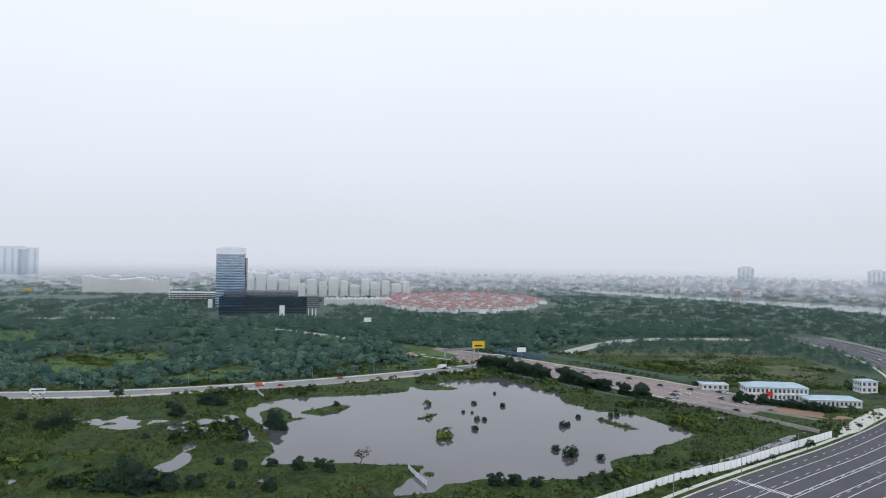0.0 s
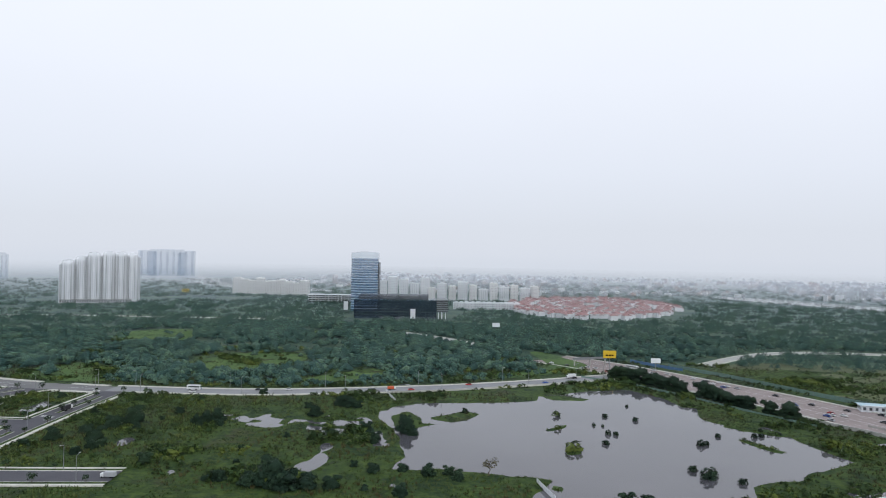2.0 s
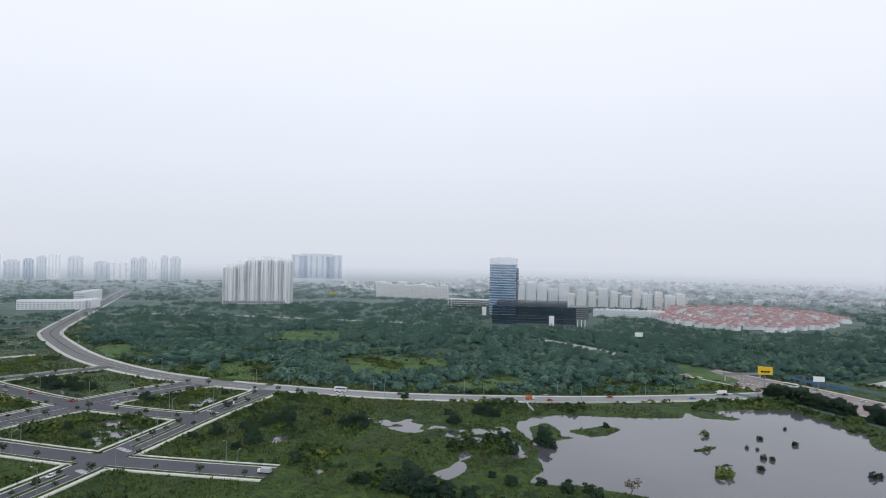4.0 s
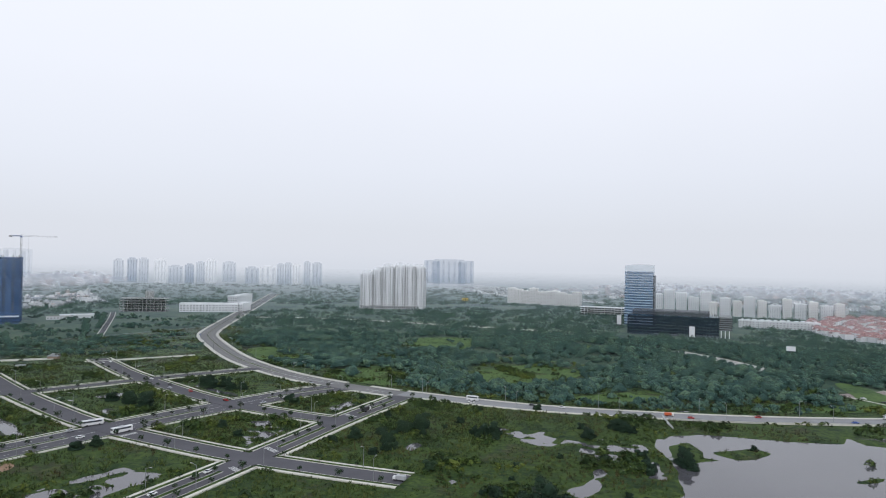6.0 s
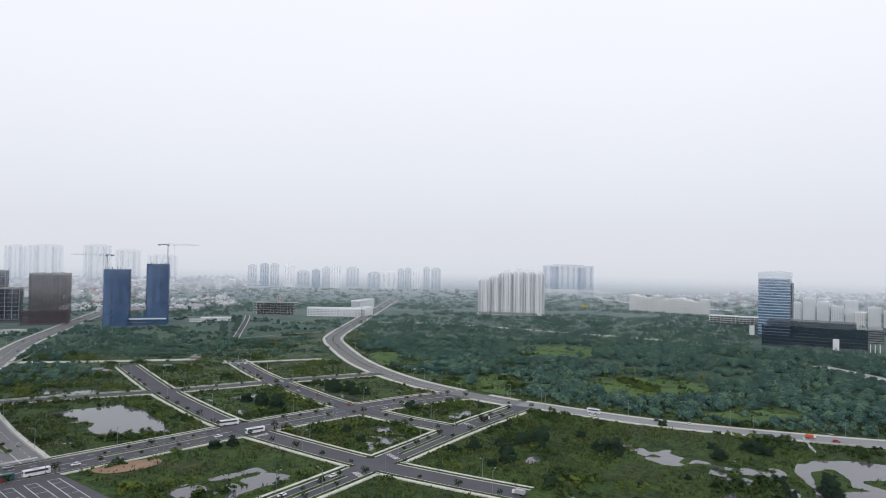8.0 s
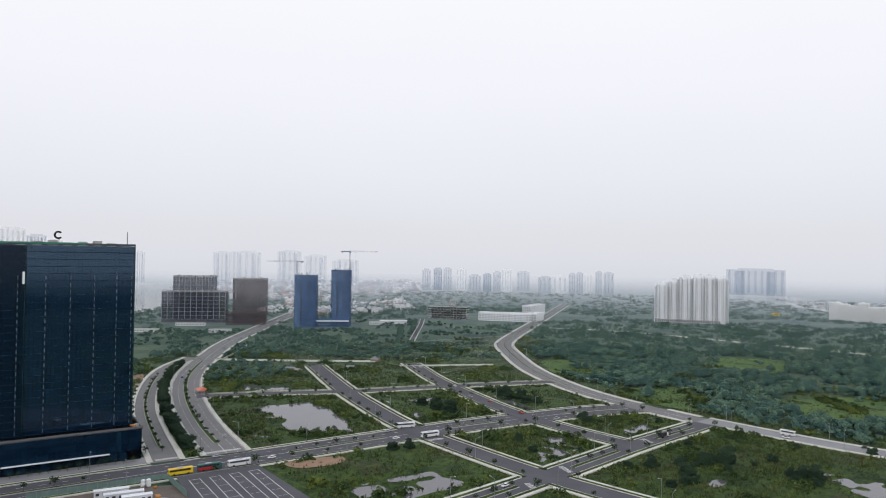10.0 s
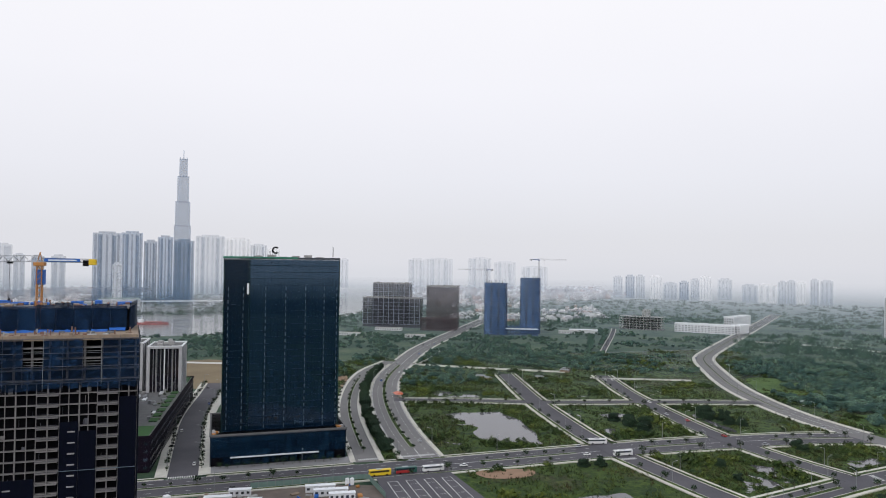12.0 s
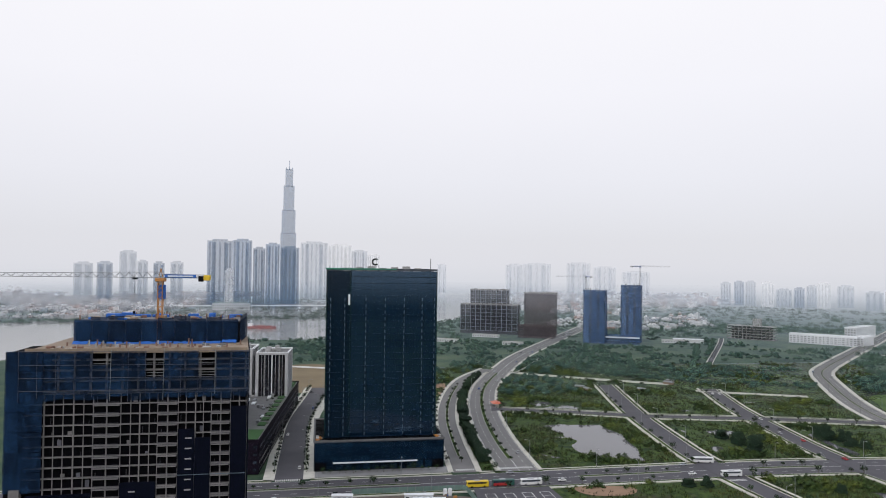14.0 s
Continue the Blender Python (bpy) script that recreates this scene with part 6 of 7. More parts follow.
def low_city(outline, count, seed, hmin, hmax, label, mat):
    """A far district of small houses, joined."""
    rs = np.random.RandomState(seed)
    p = np.array(outline, float)
    x, y = rs.uniform(p[:, 0].min(), p[:, 0].max(), count * 3), rs.uniform(p[:, 1].min(), p[:, 1].max(), count * 3)
    ok = inside(x, y, outline) & (vnoise(x, y, 160, seed) > 0.30)
    for pts in RIVERS:
        ok &= ~inside(x, y, pts)
    x, y = x[ok][:count], y[ok][:count]
    n = len(x)
    h = rs.uniform(hmin, hmax, n) * (0.4 + 0.7 * vnoise(x, y, 60, seed + 1)) * np.where(rs.rand(n) < 0.05, 1.9, 1)
    rows = np.c_[x, y, np.full(n, -0.2), rs.uniform(-0.3, 0.3, n) + np.arctan2(-x, y), rs.uniform(6, 20, n), rs.uniform(8, 20, n), h]
    caps = np.c_[x, y, h - 0.2, rows[:, 3], rows[:, 4] * 0.4, rows[:, 5] * 0.4, np.full(n, 2.6)]
    ob = new("low_houses", mesh_from("low_houses", *box_field(np.vstack((rows, caps))), mat))
    tagged(ob, label, "houses", kind="stuff")


M_city = Mat("city_walls", (0.6, 0.6, 0.58), 0.85, layers=1.25)
M_city.color(M_city.ramp(M_city.island(), (0.0, (0.30, 0.32, 0.35)), (0.35, (0.50, 0.52, 0.54)), (0.7, (0.70, 0.71, 0.72)), (0.86, (0.84, 0.84, 0.84)), (0.94, (0.46, 0.30, 0.26)), (1.0, (0.36, 0.46, 0.54))))


def right_bank_houses():
    def house(x, y, rz, w, d, h, rise, floors, bays, label, arches=False):
        th = thing("white_house", x, y, 0, rz, label, "house", "white houses with pale roofs")
        part("wall", boxes((-w / 2, w / 2, -d / 2, d / 2, 0, h)), M_white, th)
        part("roof", gable(bmesh.new(), -w / 2 - 1, w / 2 + 1, -d / 2 - 1, d / 2 + 1, h + 0.01, rise, d * 0.5), M_pale, th, "pale blue sheet roof")
        windows(th, (-w / 2, -d / 2), (w / 2, -d / 2), 0.4, h - 0.2, floors, bays, 0.45, 0.55, M_glassy, limit=60)
        windows(th, (w / 2, -d / 2), (w / 2, d / 2), 0.4, h - 0.2, floors, 4, 0.4, 0.5, M_glassy, limit=12)
        windows(th, (-w / 2, d / 2), (-w / 2, -d / 2), 0.4, h - 0.2, floors, 4, 0.4, 0.5, M_glassy, limit=12)
        for i in range(bays + 1):
            part("pier", boxes((-w / 2 + w * i / bays - 0.2, -w / 2 + w * i / bays + 0.2, -d / 2 - 0.5, -d / 2, 0, h)), M_white, th)
        part("ledge", boxes((-w / 2, w / 2, -d / 2 - 0.8, -d / 2, h / floors, h / floors + 0.3)), M_white, th)
        return th
    t1 = house(214, 447, -4, 37, 14, 8.6, 2.4, 2, 14, "long white two-storey house with a pale blue roof")
    part("red_banner", boxes((-7.5, -3.5, -8.3, -8.05, 3.4, 6.0)), M_redcloth, t1, "red cloth banner on the balcony")
    house(241, 429, -4, 31, 11, 4.4, 2.0, 1, 12, "low white house with arches and a pale blue roof")
    house(187, 477, -4, 17, 9, 4.0, 0.8, 1, 5, "low white shed with a pale roof")
    house(290, 475, 4, 11, 9, 8.2, 0.8, 2, 3, "small white two-storey house")


M_redcloth = worn("red_cloth", (0.55, 0.03, 0.03), 0.8, 0.2, 0.5)

# ---- trees, lamps, vehicles and small things ----


def make_tree(name, label, h, r, seed, count, leaf, mat, low=0.35):
    """Tapered leaning trunk, a few limbs, and a loose crown of leaf sprays."""
    rs = np.random.RandomState(seed)
    th = thing(name, 0, -400, 0, 0, label, "tree")
    bm = bmesh.new()
    prev, z = Vector((0, 0, -0.3)), 0.0
    for i in range(4):
        nxt = Vector((rs.uniform(-0.12, 0.12) * r, rs.uniform(-0.12, 0.12) * r, h * 0.62 * (i + 1) / 4))
        strut(bm, prev, nxt, 0.03 * h * (1 - i * 0.2), 6)
        prev = nxt
    for i in range(5):
        a = 6.28 * i / 5 + rs.uniform(-0.4, 0.4)
        strut(bm, (0, 0, h * rs.uniform(0.3, 0.5)), (r * 0.6 * math.cos(a), r * 0.6 * math.sin(a), h * rs.uniform(0.55, 0.75)), 0.011 * h, 4)
    part("trunk", bm, M_bark, th)
    blobs = crown_blobs(rs, h, r, 7, low)
    if h > 5.5 and mat is not M_reed:
        core = [(bx, by, bz, rx * 0.86, ry * 0.86, rz * 0.86) for bx, by, bz, rx, ry, rz in blobs]
        me = mesh_from("crown", *lumpy_crown(rs, core, count, leaf), mat, True)
    else:
        me = mesh_from("crown", *leaf_cloud(rs, blobs, count, leaf), mat)
    share("crown", me, th, Matrix.Identity(4))
    return th


SHRUB = make_tree("shrub", "small green planted shrub", 1.8, 1.1, 71, 60, 0.32, M_bush, 0.1)
PROTO = {
    "marsh": [make_tree("marsh_tree", "dark round-crowned mangrove tree standing in the marsh", 7.0, 5.2, 81, 520, 0.60, M_tree, -0.05), make_tree("marsh_tree", "dark spreading mangrove tree standing in the marsh", 6.0, 4.6, 82, 480, 0.60, M_tree, -0.02)],
    "street": [make_tree("street_tree", "young street tree in the pavement", 5.0, 1.9, 83, 130, 0.42, M_kerbtree), make_tree("street_tree", "thin young street tree in the pavement", 4.4, 1.5, 84, 100, 0.40, M_kerbtree)],
    "row": [make_tree("row_tree", "full dark green tree in a roadside row", 9.5, 5.2, 85, 420, 0.75, M_tree, -0.05), make_tree("row_tree", "broad dark green tree in a roadside row", 8.0, 4.6, 86, 380, 0.75, M_tree, -0.05)],
    "bare": [make_tree("dry_tree", "thin pale half-bare tree on the bank", 7.0, 3.0, 87, 130, 0.42, M_reed)],
    "islet": [make_tree("water_bush", "dark bush standing in the flood water", 2.6, 2.0, 88, 260, 0.40, M_tree, -0.1), make_tree("water_bush", "dark ragged bush standing in the flood water", 3.2, 1.8, 89, 240, 0.40, M_tree, -0.1)],
}
USED = set()


def plant(kind, x, y, z=0.0, size=1.0, seed=0, group=""):
    rs = random.Random(seed * 131 + int(x * 7) + int(y * 13))
    k = rs.randrange(len(PROTO[kind]))
    src = PROTO[kind][k]
    m = pose(x, y, z, 0, 0, rs.uniform(0, 360))
    if (kind, k) in USED:
        ob = copy_thing(src, m)
    else:
        USED.add((kind, k))
        src.matrix_basis = m
        ob = src
    ob.scale = (size, size, size * rs.uniform(0.9, 1.1))
    if group:
        ob["group"] = group
    return ob


def land_z(x, y):
    return float(ground_height(np.array([float(x)]), np.array([float(y)]))[0])


for i, (x, y, s) in enumerate(((-131, 403, 1.1), (-137, 405, 0.95), (-126, 402, 0.7), (-142, 375, 0.95), (-188, 349, 1.05), (-194, 348, 0.95), (-199, 346, 0.7), (-85, 356, 1.15), (-80, 352, 0.8), (-96, 339, 0.6), (-106, 355, 0.7), (-95, 332, 0.55), (-120, 340, 0.6), (-229, 336, 1.2), (-235, 330, 0.9), (-197, 425, 0.75), (-232, 322, 1.0), (-226, 300, 1.0), (-240, 312, 0.8), (-246, 297, 0.9), (-252, 285, 0.7), (-218, 288, 0.7),
                               (-335, 340, 0.9), (-345, 345, 1.0), (-440, 355, 1.1), (-432, 345, 1.2), (-425, 345, 1.2), (-415, 350, 1.1), (-405, 346, 1.0), (-398, 350, 0.9), (-435, 272, 1.1), (-428, 280, 1.2), (-420, 275, 1.0), (-412, 282, 1.1), (-405, 276, 1.0), (-398, 268, 0.8), (-425, 292, 1.0), (-300, 262, 0.6), (-340, 205, 0.75), (-343, 196, 0.9))):
    plant("marsh", x, y, land_z(x, y) - 0.1, s, i, "marsh trees")
RT = random.Random(21)
for i in range(40):
    x, y = RT.uniform(-330, -30), RT.uniform(255, 410)
    z = land_z(x, y)
    if z > -0.4 and off_roads(np.array([x]), np.array([y]), 4)[0]:
        plant("marsh", x, y, z - 0.1, RT.uniform(0.3, 0.75), i, "marsh trees")
for i, (x, y, q) in enumerate(((-110, 258, 1.5), (-118, 262, 1.6), (-102, 260, 1.1), (-126, 258, 0.9), (-92, 262, 0.8), (-140, 262, 0.8), (-64, 262, 0.7), (-50, 290, 0.6), (-58, 286, 0.7), (-45, 284, 0.6), (22, 272, 0.7), (30, 273, 0.75), (38, 271, 0.6))):
    plant("marsh", x, y, land_z(x, y) - 0.2, q, i + 60, "marsh trees")
for i in range(18):
    k = i / 17
    plant("marsh", 189 + 42 * k + RT.uniform(-2, 2), 436 - 26 * k + RT.uniform(-2, 2), 0, RT.uniform(0.55, 0.95), i + 90, "hedge trees before the houses")
plant("bare", -33, 293, land_z(-33, 293), 1.15)
for i, (x, y, s) in enumerate(((20, 419, 0.9), (37, 414, 0.9), (13, 396, 0.6), (18, 395, 0.5), (20, 379, 0.9), (24, 378, 0.8), (18, 358, 1.0), (54, 323, 1.1), (58, 313, 1.7), (61, 317, 1.4), (72, 310, 1.0), (65, 368, 1.1), (68, 370, 0.9), (77, 388, 0.8), (96, 392, 0.9), (100, 394, 0.9), (35, 451, 0.6), (2, 341, 0.4), (102, 404, 0.8), (110, 400, 0.8))):
    plant("islet", x, y, -0.6, s, i, "bushes in the flood water")
for i, (x, y) in enumerate(((33, 552), (38, 549), (43, 545), (51, 538), (56, 532), (61, 526), (66, 520), (71, 514), (76, 508), (88, 492), (93, 486), (97, 480), (101, 474), (105, 469), (109, 463), (119, 450), (127, 440))):
    plant("row", x, y, 0, RT.uniform(1.05, 1.4), i, "trees along the highway")
# planted middle strip of the boulevard, and its small kerb trees
mid = side(LINES["boulevard"], 17.0)
for i in range(5, 96):
    if i < len(mid):
        x, y = mid[i]
        if x > -720 and RT.random() < 0.8:
            plant("row", x + RT.uniform(-1, 1), y + RT.uniform(-1, 1), 0, RT.uniform(0.45, 0.95), i, "trees between the carriageways")
for off, key in ((0.6, "boulevard"), (-13.2, "boulevard"), (8.2, "boulevard_service"), (-0.2, "boulevard_service")):
    ln = side(LINES[key], off)
    for i in range(5, 70, 4):
        if i < len(ln):
            plant("street", *ln[i], 0.1, RT.uniform(0.6, 1.0), i, "kerb trees of the boulevard")
for key in ("street_a", "street_b", "street_c", "avenue", "street_d", "wide_road"):
    half, walk_w = ROADS[key][1], ROADS[key][2]
    for s in (-1, 1):
        ln = side(LINES[key], s * (half + walk_w * 0.4))
        ok = clear_of(ln, key)
        for i in range(2, len(ln), 5 if key != "wide_road" else 8):
            x, y = ln[i]
            if ok[i] and 95 < y < 420 and RT.random() < 0.8:
                plant("street", x, y, 0.46, RT.uniform(0.6, 1.15), i, "street trees")

for sgn in (-1, 1):
    ln = side(LINES["side_street"], sgn * (ROADS["side_street"][1] + 1.0))
    for i in range(3, len(ln), 2):
        plant("street", ln[i][0] + RT.uniform(-0.5, 0.5), ln[i][1] + RT.uniform(-0.5, 0.5), 0.3, RT.uniform(0.6, 1.0), i, "kerb trees of the side street")
for i in range(16):
    plant("street", -389.5 + RT.uniform(-0.6, 0.6), 6 + 4.2 * i + RT.uniform(-0.8, 0.8), 0.3, RT.uniform(0.5, 0.85), i, "young trees before the podium")


def street_lamp():
    th = thing("street_lamp", 0, -410, 0, 0, "tall grey steel street lamp with one arm", "street lamp", "street lamps")
    bm = strut(bmesh.new(), (0, 0, 0), (0, 0, 5), 0.16, 6)
    strut(bm, (0, 0, 5), (0, 0, 10.5), 0.11, 6)
    part("pole", bm, M_steel, th)
    part("arm", strut(bmesh.new(), (0, 0, 10.3), (2.4, 0, 11.0), 0.08, 4), M_steel, th)
    part("lamp_head", boxes((2.2, 3.3, -0.22, 0.22, 10.9, 11.15), bevel=0.05), M_grey, th)
    return th


LAMP = street_lamp()
first = True
for key, step in (("street_a", 14), ("street_b", 14), ("street_c", 14), ("avenue", 14), ("main_road", 16), ("curving_road", 24), ("boulevard", 20), ("wide_road", 12), ("side_street", 10)):
    half = ROADS[key][1]
    for s in (-1, 1):
        ln = side(LINES[key], s * (half + 0.7))
        ok = clear_of(ln, key)
        for i in range(3 if s > 0 else 6, len(ln) - 1, step):
            if not ok[i] or math.hypot(*ln[i]) > 900:
                continue
            d = ln[i + 1] - ln[i]
            m = pose(*ln[i], 0.4, 0, 0, math.degrees(math.atan2(d[1], d[0])) - 90 * s)
            if first:
                LAMP.matrix_basis, first = m, False
            else:
                copy_thing(LAMP, m)

M_tyre = worn("tyre_rubber", (0.02, 0.02, 0.02), 0.9, 0.2, 1.0)
PAINT = {n: worn("car_paint_" + n, c, 0.35, 0.08, 0.8) for n, c in (("white", (0.78, 0.78, 0.77)), ("silver", (0.42, 0.43, 0.45)), ("black", (0.03, 0.03, 0.035)), ("red", (0.42, 0.03, 0.03)), ("blue", (0.04, 0.10, 0.35)), ("yellow", (0.80, 0.56, 0.02)), ("green", (0.02, 0.10, 0.08)), ("orange", (0.55, 0.10, 0.03)))}


def wheels(th, xs, y, r):
    bm = strut(bmesh.new(), (0, -0.14, 0), (0, 0.14, 0), r, 10)
    me = bpy.data.meshes.new("wheel")
    bm.to_mesh(me)
    bm.free()
    me.materials.append(M_tyre.m)
    for x in xs:
        for s in (-1, 1):
            share("wheel", me, th, Matrix.Translation((x, s * y, r)))


def bus(x, y, rz, paint, label, lower=None, z=0.12, ln=11.6):
    th = thing("coach", x, y, z, rz, label, "bus", "coaches")
    h = ln / 2
    part("body", boxes((-h, h, -1.25, 1.25, 0.35, 3.3), bevel=0.18), PAINT[paint], th)
    if lower:
        part("lower_panel", boxes((-h + 0.2, h * 0.3, -1.29, -1.255, 0.5, 1.9), (-h + 0.2, h * 0.3, 1.255, 1.29, 0.5, 1.9)), PAINT[lower], th)
    for s in (-1, 1):
        part("window_band", boxes((-h + 0.5, h - 1.2, s * 1.27 - 0.03, s * 1.27 + 0.03, 1.95, 2.85)), M_glassy, th, "dark side windows")
    part("windscreen", boxes((h - 0.02, h + 0.04, -1.1, 1.1, 1.4, 2.9)), M_glassy, th)
    part("rear_window", boxes((-h - 0.04, -h + 0.02, -1.0, 1.0, 1.9, 2.8)), M_glassy, th)
    part("roof_unit", boxes((-2, 1.2, -0.8, 0.8, 3.31, 3.6), bevel=0.08), PAINT["silver"], th)
    wheels(th, (-h + 2.6, h - 2.3), 1.15, 0.5)
    return th


def car(paint, label):
    th = thing("car", 0, -420, 0, 0, label, "car", "cars")
    part("body", boxes((-2.15, 2.15, -0.88, 0.88, 0.3, 0.95), bevel=0.14), PAINT[paint], th)
    part("cabin", boxes((-1.5, 0.9, -0.78, 0.78, 0.955, 1.45), bevel=0.2), M_glassy, th, "dark car windows")
    part("roof", boxes((-1.2, 0.55, -0.7, 0.7, 1.455, 1.52), bevel=0.02), PAINT[paint], th)
    wheels(th, (-1.35, 1.35), 0.8, 0.33)
    return th


def truck(x, y, rz, z, paint, label):
    th = thing("truck", x, y, z, rz, label, "truck")
    part("cab", boxes((2.0, 3.8, -1.1, 1.1, 0.5, 2.5), bevel=0.15), PAINT["white"], th)
    part("windscreen", boxes((3.81, 3.86, -1.0, 1.0, 1.4, 2.3)), M_glassy, th)
    part("load_box", boxes((-4.2, 1.8, -1.2, 1.2, 0.9, 3.3), bevel=0.06), PAINT[paint], th)
    part("chassis", boxes((-4.1, 3.6, -0.5, 0.5, 0.55, 0.88)), M_dark, th)
    wheels(th, (-2.9, -1.8, 2.8), 1.0, 0.48)
    return th


bus(-357, 85, 90, "yellow", "yellow coach with dark windows at the avenue kerb")
bus(-357.5, 99, 90, "green", "dark green and red coach at the avenue kerb", "red")
bus(-357, 114, 90, "white", "white coach with dark windows at the avenue kerb")
bus(-383, 228, 78, "white", "white coach crossing the junction", z=0.24)
bus(-356, 229, 86, "white", "white coach waiting at the junction", z=0.24)
bus(-246, 424, 188, "white", "white bus on the main road", z=0.17, ln=9)
bus(50, 600, 140, "white", "white bus in the highway traffic", z=0.07)
truck(-184, 253, 190, 0.24, "silver", "small truck with a grey box at the street's end").scale = (0.75, 0.8, 0.75)
truck(-283, 352, 95, 0.21, "black", "dark truck at the kerb")
truck(0, 541, 213, 0.17, "white", "white truck on the main road")
truck(-120, 461, 27, 0.17, "orange", "small orange truck on the main road").scale = (0.72, 0.8, 0.72)
CARS = [car("white", "white car on the road"), car("silver", "silver car on the road"), car("black", "black car on the road"), car("red", "red car on the road"), car("blue", "dark blue car on the road")]
spent = set()


def drive(kind, x, y, rz, z):
    m = pose(x, y, z, 0, 0, rz)
    if kind in spent:
        copy_thing(CARS[kind], m)
    else:
        spent.add(kind)
        CARS[kind].matrix_basis = m


RC = random.Random(33)
for key, n, lanes in (("highway", 48, (-21, -17, -13, -8, -3, 3, 8, 13, 17, 21)), ("avenue", 9, (-11, -6, 6, 11)), ("main_road", 9, (-5, 5)), ("curving_road", 10, (-9, -4, 4, 9)), ("boulevard", 8, (-7, 5)), ("street_b", 7, (-3, 3)), ("street_c", 4, (-4, 4)), ("side_street", 4, (-5, 5)), ("wide_road", 4, (-8, 9))):
    for i in range(n):
        ln = side(LINES[key], RC.choice(lanes))
        j = RC.randrange(2, len(ln) - 2)
        d = ln[j + 1] - ln[j]
        k = RC.choice((0, 0, 0, 1, 1, 2, 2, 3, 4))
        drive(k, *ln[j], math.degrees(math.atan2(d[1], d[0])) + RC.choice((0, 180)), ROADS[key][3] + 0.02)


def fence(pts, h, post, mat, label, name="hoarding", panel=4.0, z=0.0, thick=0.12):
    """Panels between posts along a line."""
    line = np.array(pts, float)
    d = np.r_[0, np.cumsum(np.hypot(*np.diff(line, axis=0).T))]
    n = int(d[-1] / panel)
    th = thing(name, *pts[0], z, 0, label, "fence")
    pm = mesh_from("panel", *box_field([(0, 0, 0, 0, panel - 0.12, thick, h)]), mat)
    om = mesh_from("post", *box_field([(0, 0, 0, 0, 0.14, 0.2, h + 0.2)]), post)
    for i in range(n):
        a = np.array([np.interp(s, d, line[:, k]) for s in (i * panel, (i + 1) * panel) for k in (0, 1)])
        t = math.atan2(a[3] - a[1], a[2] - a[0])
        c = ((a[0] + a[2]) / 2 - pts[0][0], (a[1] + a[3]) / 2 - pts[0][1], 0)
        share("panel", pm, th, Matrix.Translation(c) @ Matrix.Rotation(t, 4, "Z"))
        share("post", om, th, Matrix.Translation((a[0] - pts[0][0], a[1] - pts[0][1], 0)))
    return th


M_blueboard = worn("blue_hoarding", (0.09, 0.19, 0.36), 0.7, 0.2, 0.3)
M_greenboard = worn("green_hoarding", (0.16, 0.25, 0.22), 0.8, 0.2, 0.3)
fence([(40, 236), (68, 258), (97, 280), (128, 299), (167, 329), (199, 352)], 3.6, M_steel, M_white, "long white panel hoarding beside the wide road")
fence([(134, 437), (160, 412), (178, 388), (198, 357)], 2.2, M_grey, M_concrete, "grey concrete wall of the ramp", "concrete_wall", 4.0, thick=0.3)
fence([(166, 431), (190, 408), (215, 384)], 1.2, M_grey, M_concrete, "grey concrete barrier", "concrete_wall", 4.0, thick=0.3)
fence([(82, 622), (128, 570), (165, 520), (196, 482)], 3.0, M_steel, M_greenboard, "grey-green hoarding along the highway")
fence([(52, 640), (92, 598)], 2.6, M_steel, M_blueboard, "blue hoarding along the highway")
fence([(8, 548), (40, 530), (76, 492), (112, 448), (140, 418)], 1.4, M_steel, M_greenboard, "low mesh fence between highway and water", "mesh_fence", 3.0, thick=0.05)
fence([(-118, 450), (-71, 474), (-5, 517), (18, 534)], 1.1, M_grey, M_concrete, "low concrete parapet along the main road", "concrete_wall", 6.0, thick=0.3)
fence([(-354, 20), (-353, 78), (-322, 80)], 2.8, M_steel, M_greenboard, "green netted site fence on the avenue")
fence([(-123, 456), (-116, 441), (-108, 425)], 2.0, M_steel, M_white, "white broken fence running into the water", "broken_fence", 2.6, -0.4)
fence([(-13, 290), (-9, 280), (-4, 268)], 2.2, M_steel, M_white, "white panel fence standing in the water", "broken_fence", 2.4, -0.5)
fence([(-470, 462), (-446, 458)], 2.4, M_grey, M_white, "short white ruined wall in the meadow", "ruined_wall", 4.0, thick=0.4)
fence([(-716, 205), (-760, 233), (-832, 271)], 2.2, M_grey, M_concrete, "pale concrete parapet beside the boulevard", "concrete_wall", 4.0, thick=0.5)
fence([(-700, 120), (-760, 60), (-800, -40)], 1.6, M_grey, M_white, "pale wall along the dry field", "concrete_wall", 6.0, thick=0.4)


def billboard(x, y, rz, w, z0, z1, mat, label):
    th = thing("billboard", x, y, 0, rz, label, "billboard")
    part("panel", boxes((-w / 2, w / 2, -0.4, 0.4, z0, z1), bevel=0.08), mat, th)
    part("post", strut(bmesh.new(), (0, 0, -0.2), (0, 0, z0), 0.35, 6), M_steel, th)
    if mat is M_yellow:
        for i, (a, b) in enumerate(((-0.30, -0.12), (-0.08, 0.10), (0.14, 0.30))):
            part("text_bar", boxes((a * w, b * w, -0.46, -0.41, z0 + 1.6, z0 + 2.9)), M_dark, th, "dark bar of unreadable lettering")
    return th


billboard(31, 583, 10, 10.5, 11, 17, M_yellow, "yellow billboard with dark lettering beside the highway")
billboard(-90, 840, 10, 9, 6, 11, M_white, "pale billboard in the wood")
billboard(-760, 1270, 30, 14, 9, 14, M_yellow, "yellow billboard at the river edge")
billboard(70, 607, 10, 8, 5, 9, M_white, "white and blue road sign board")


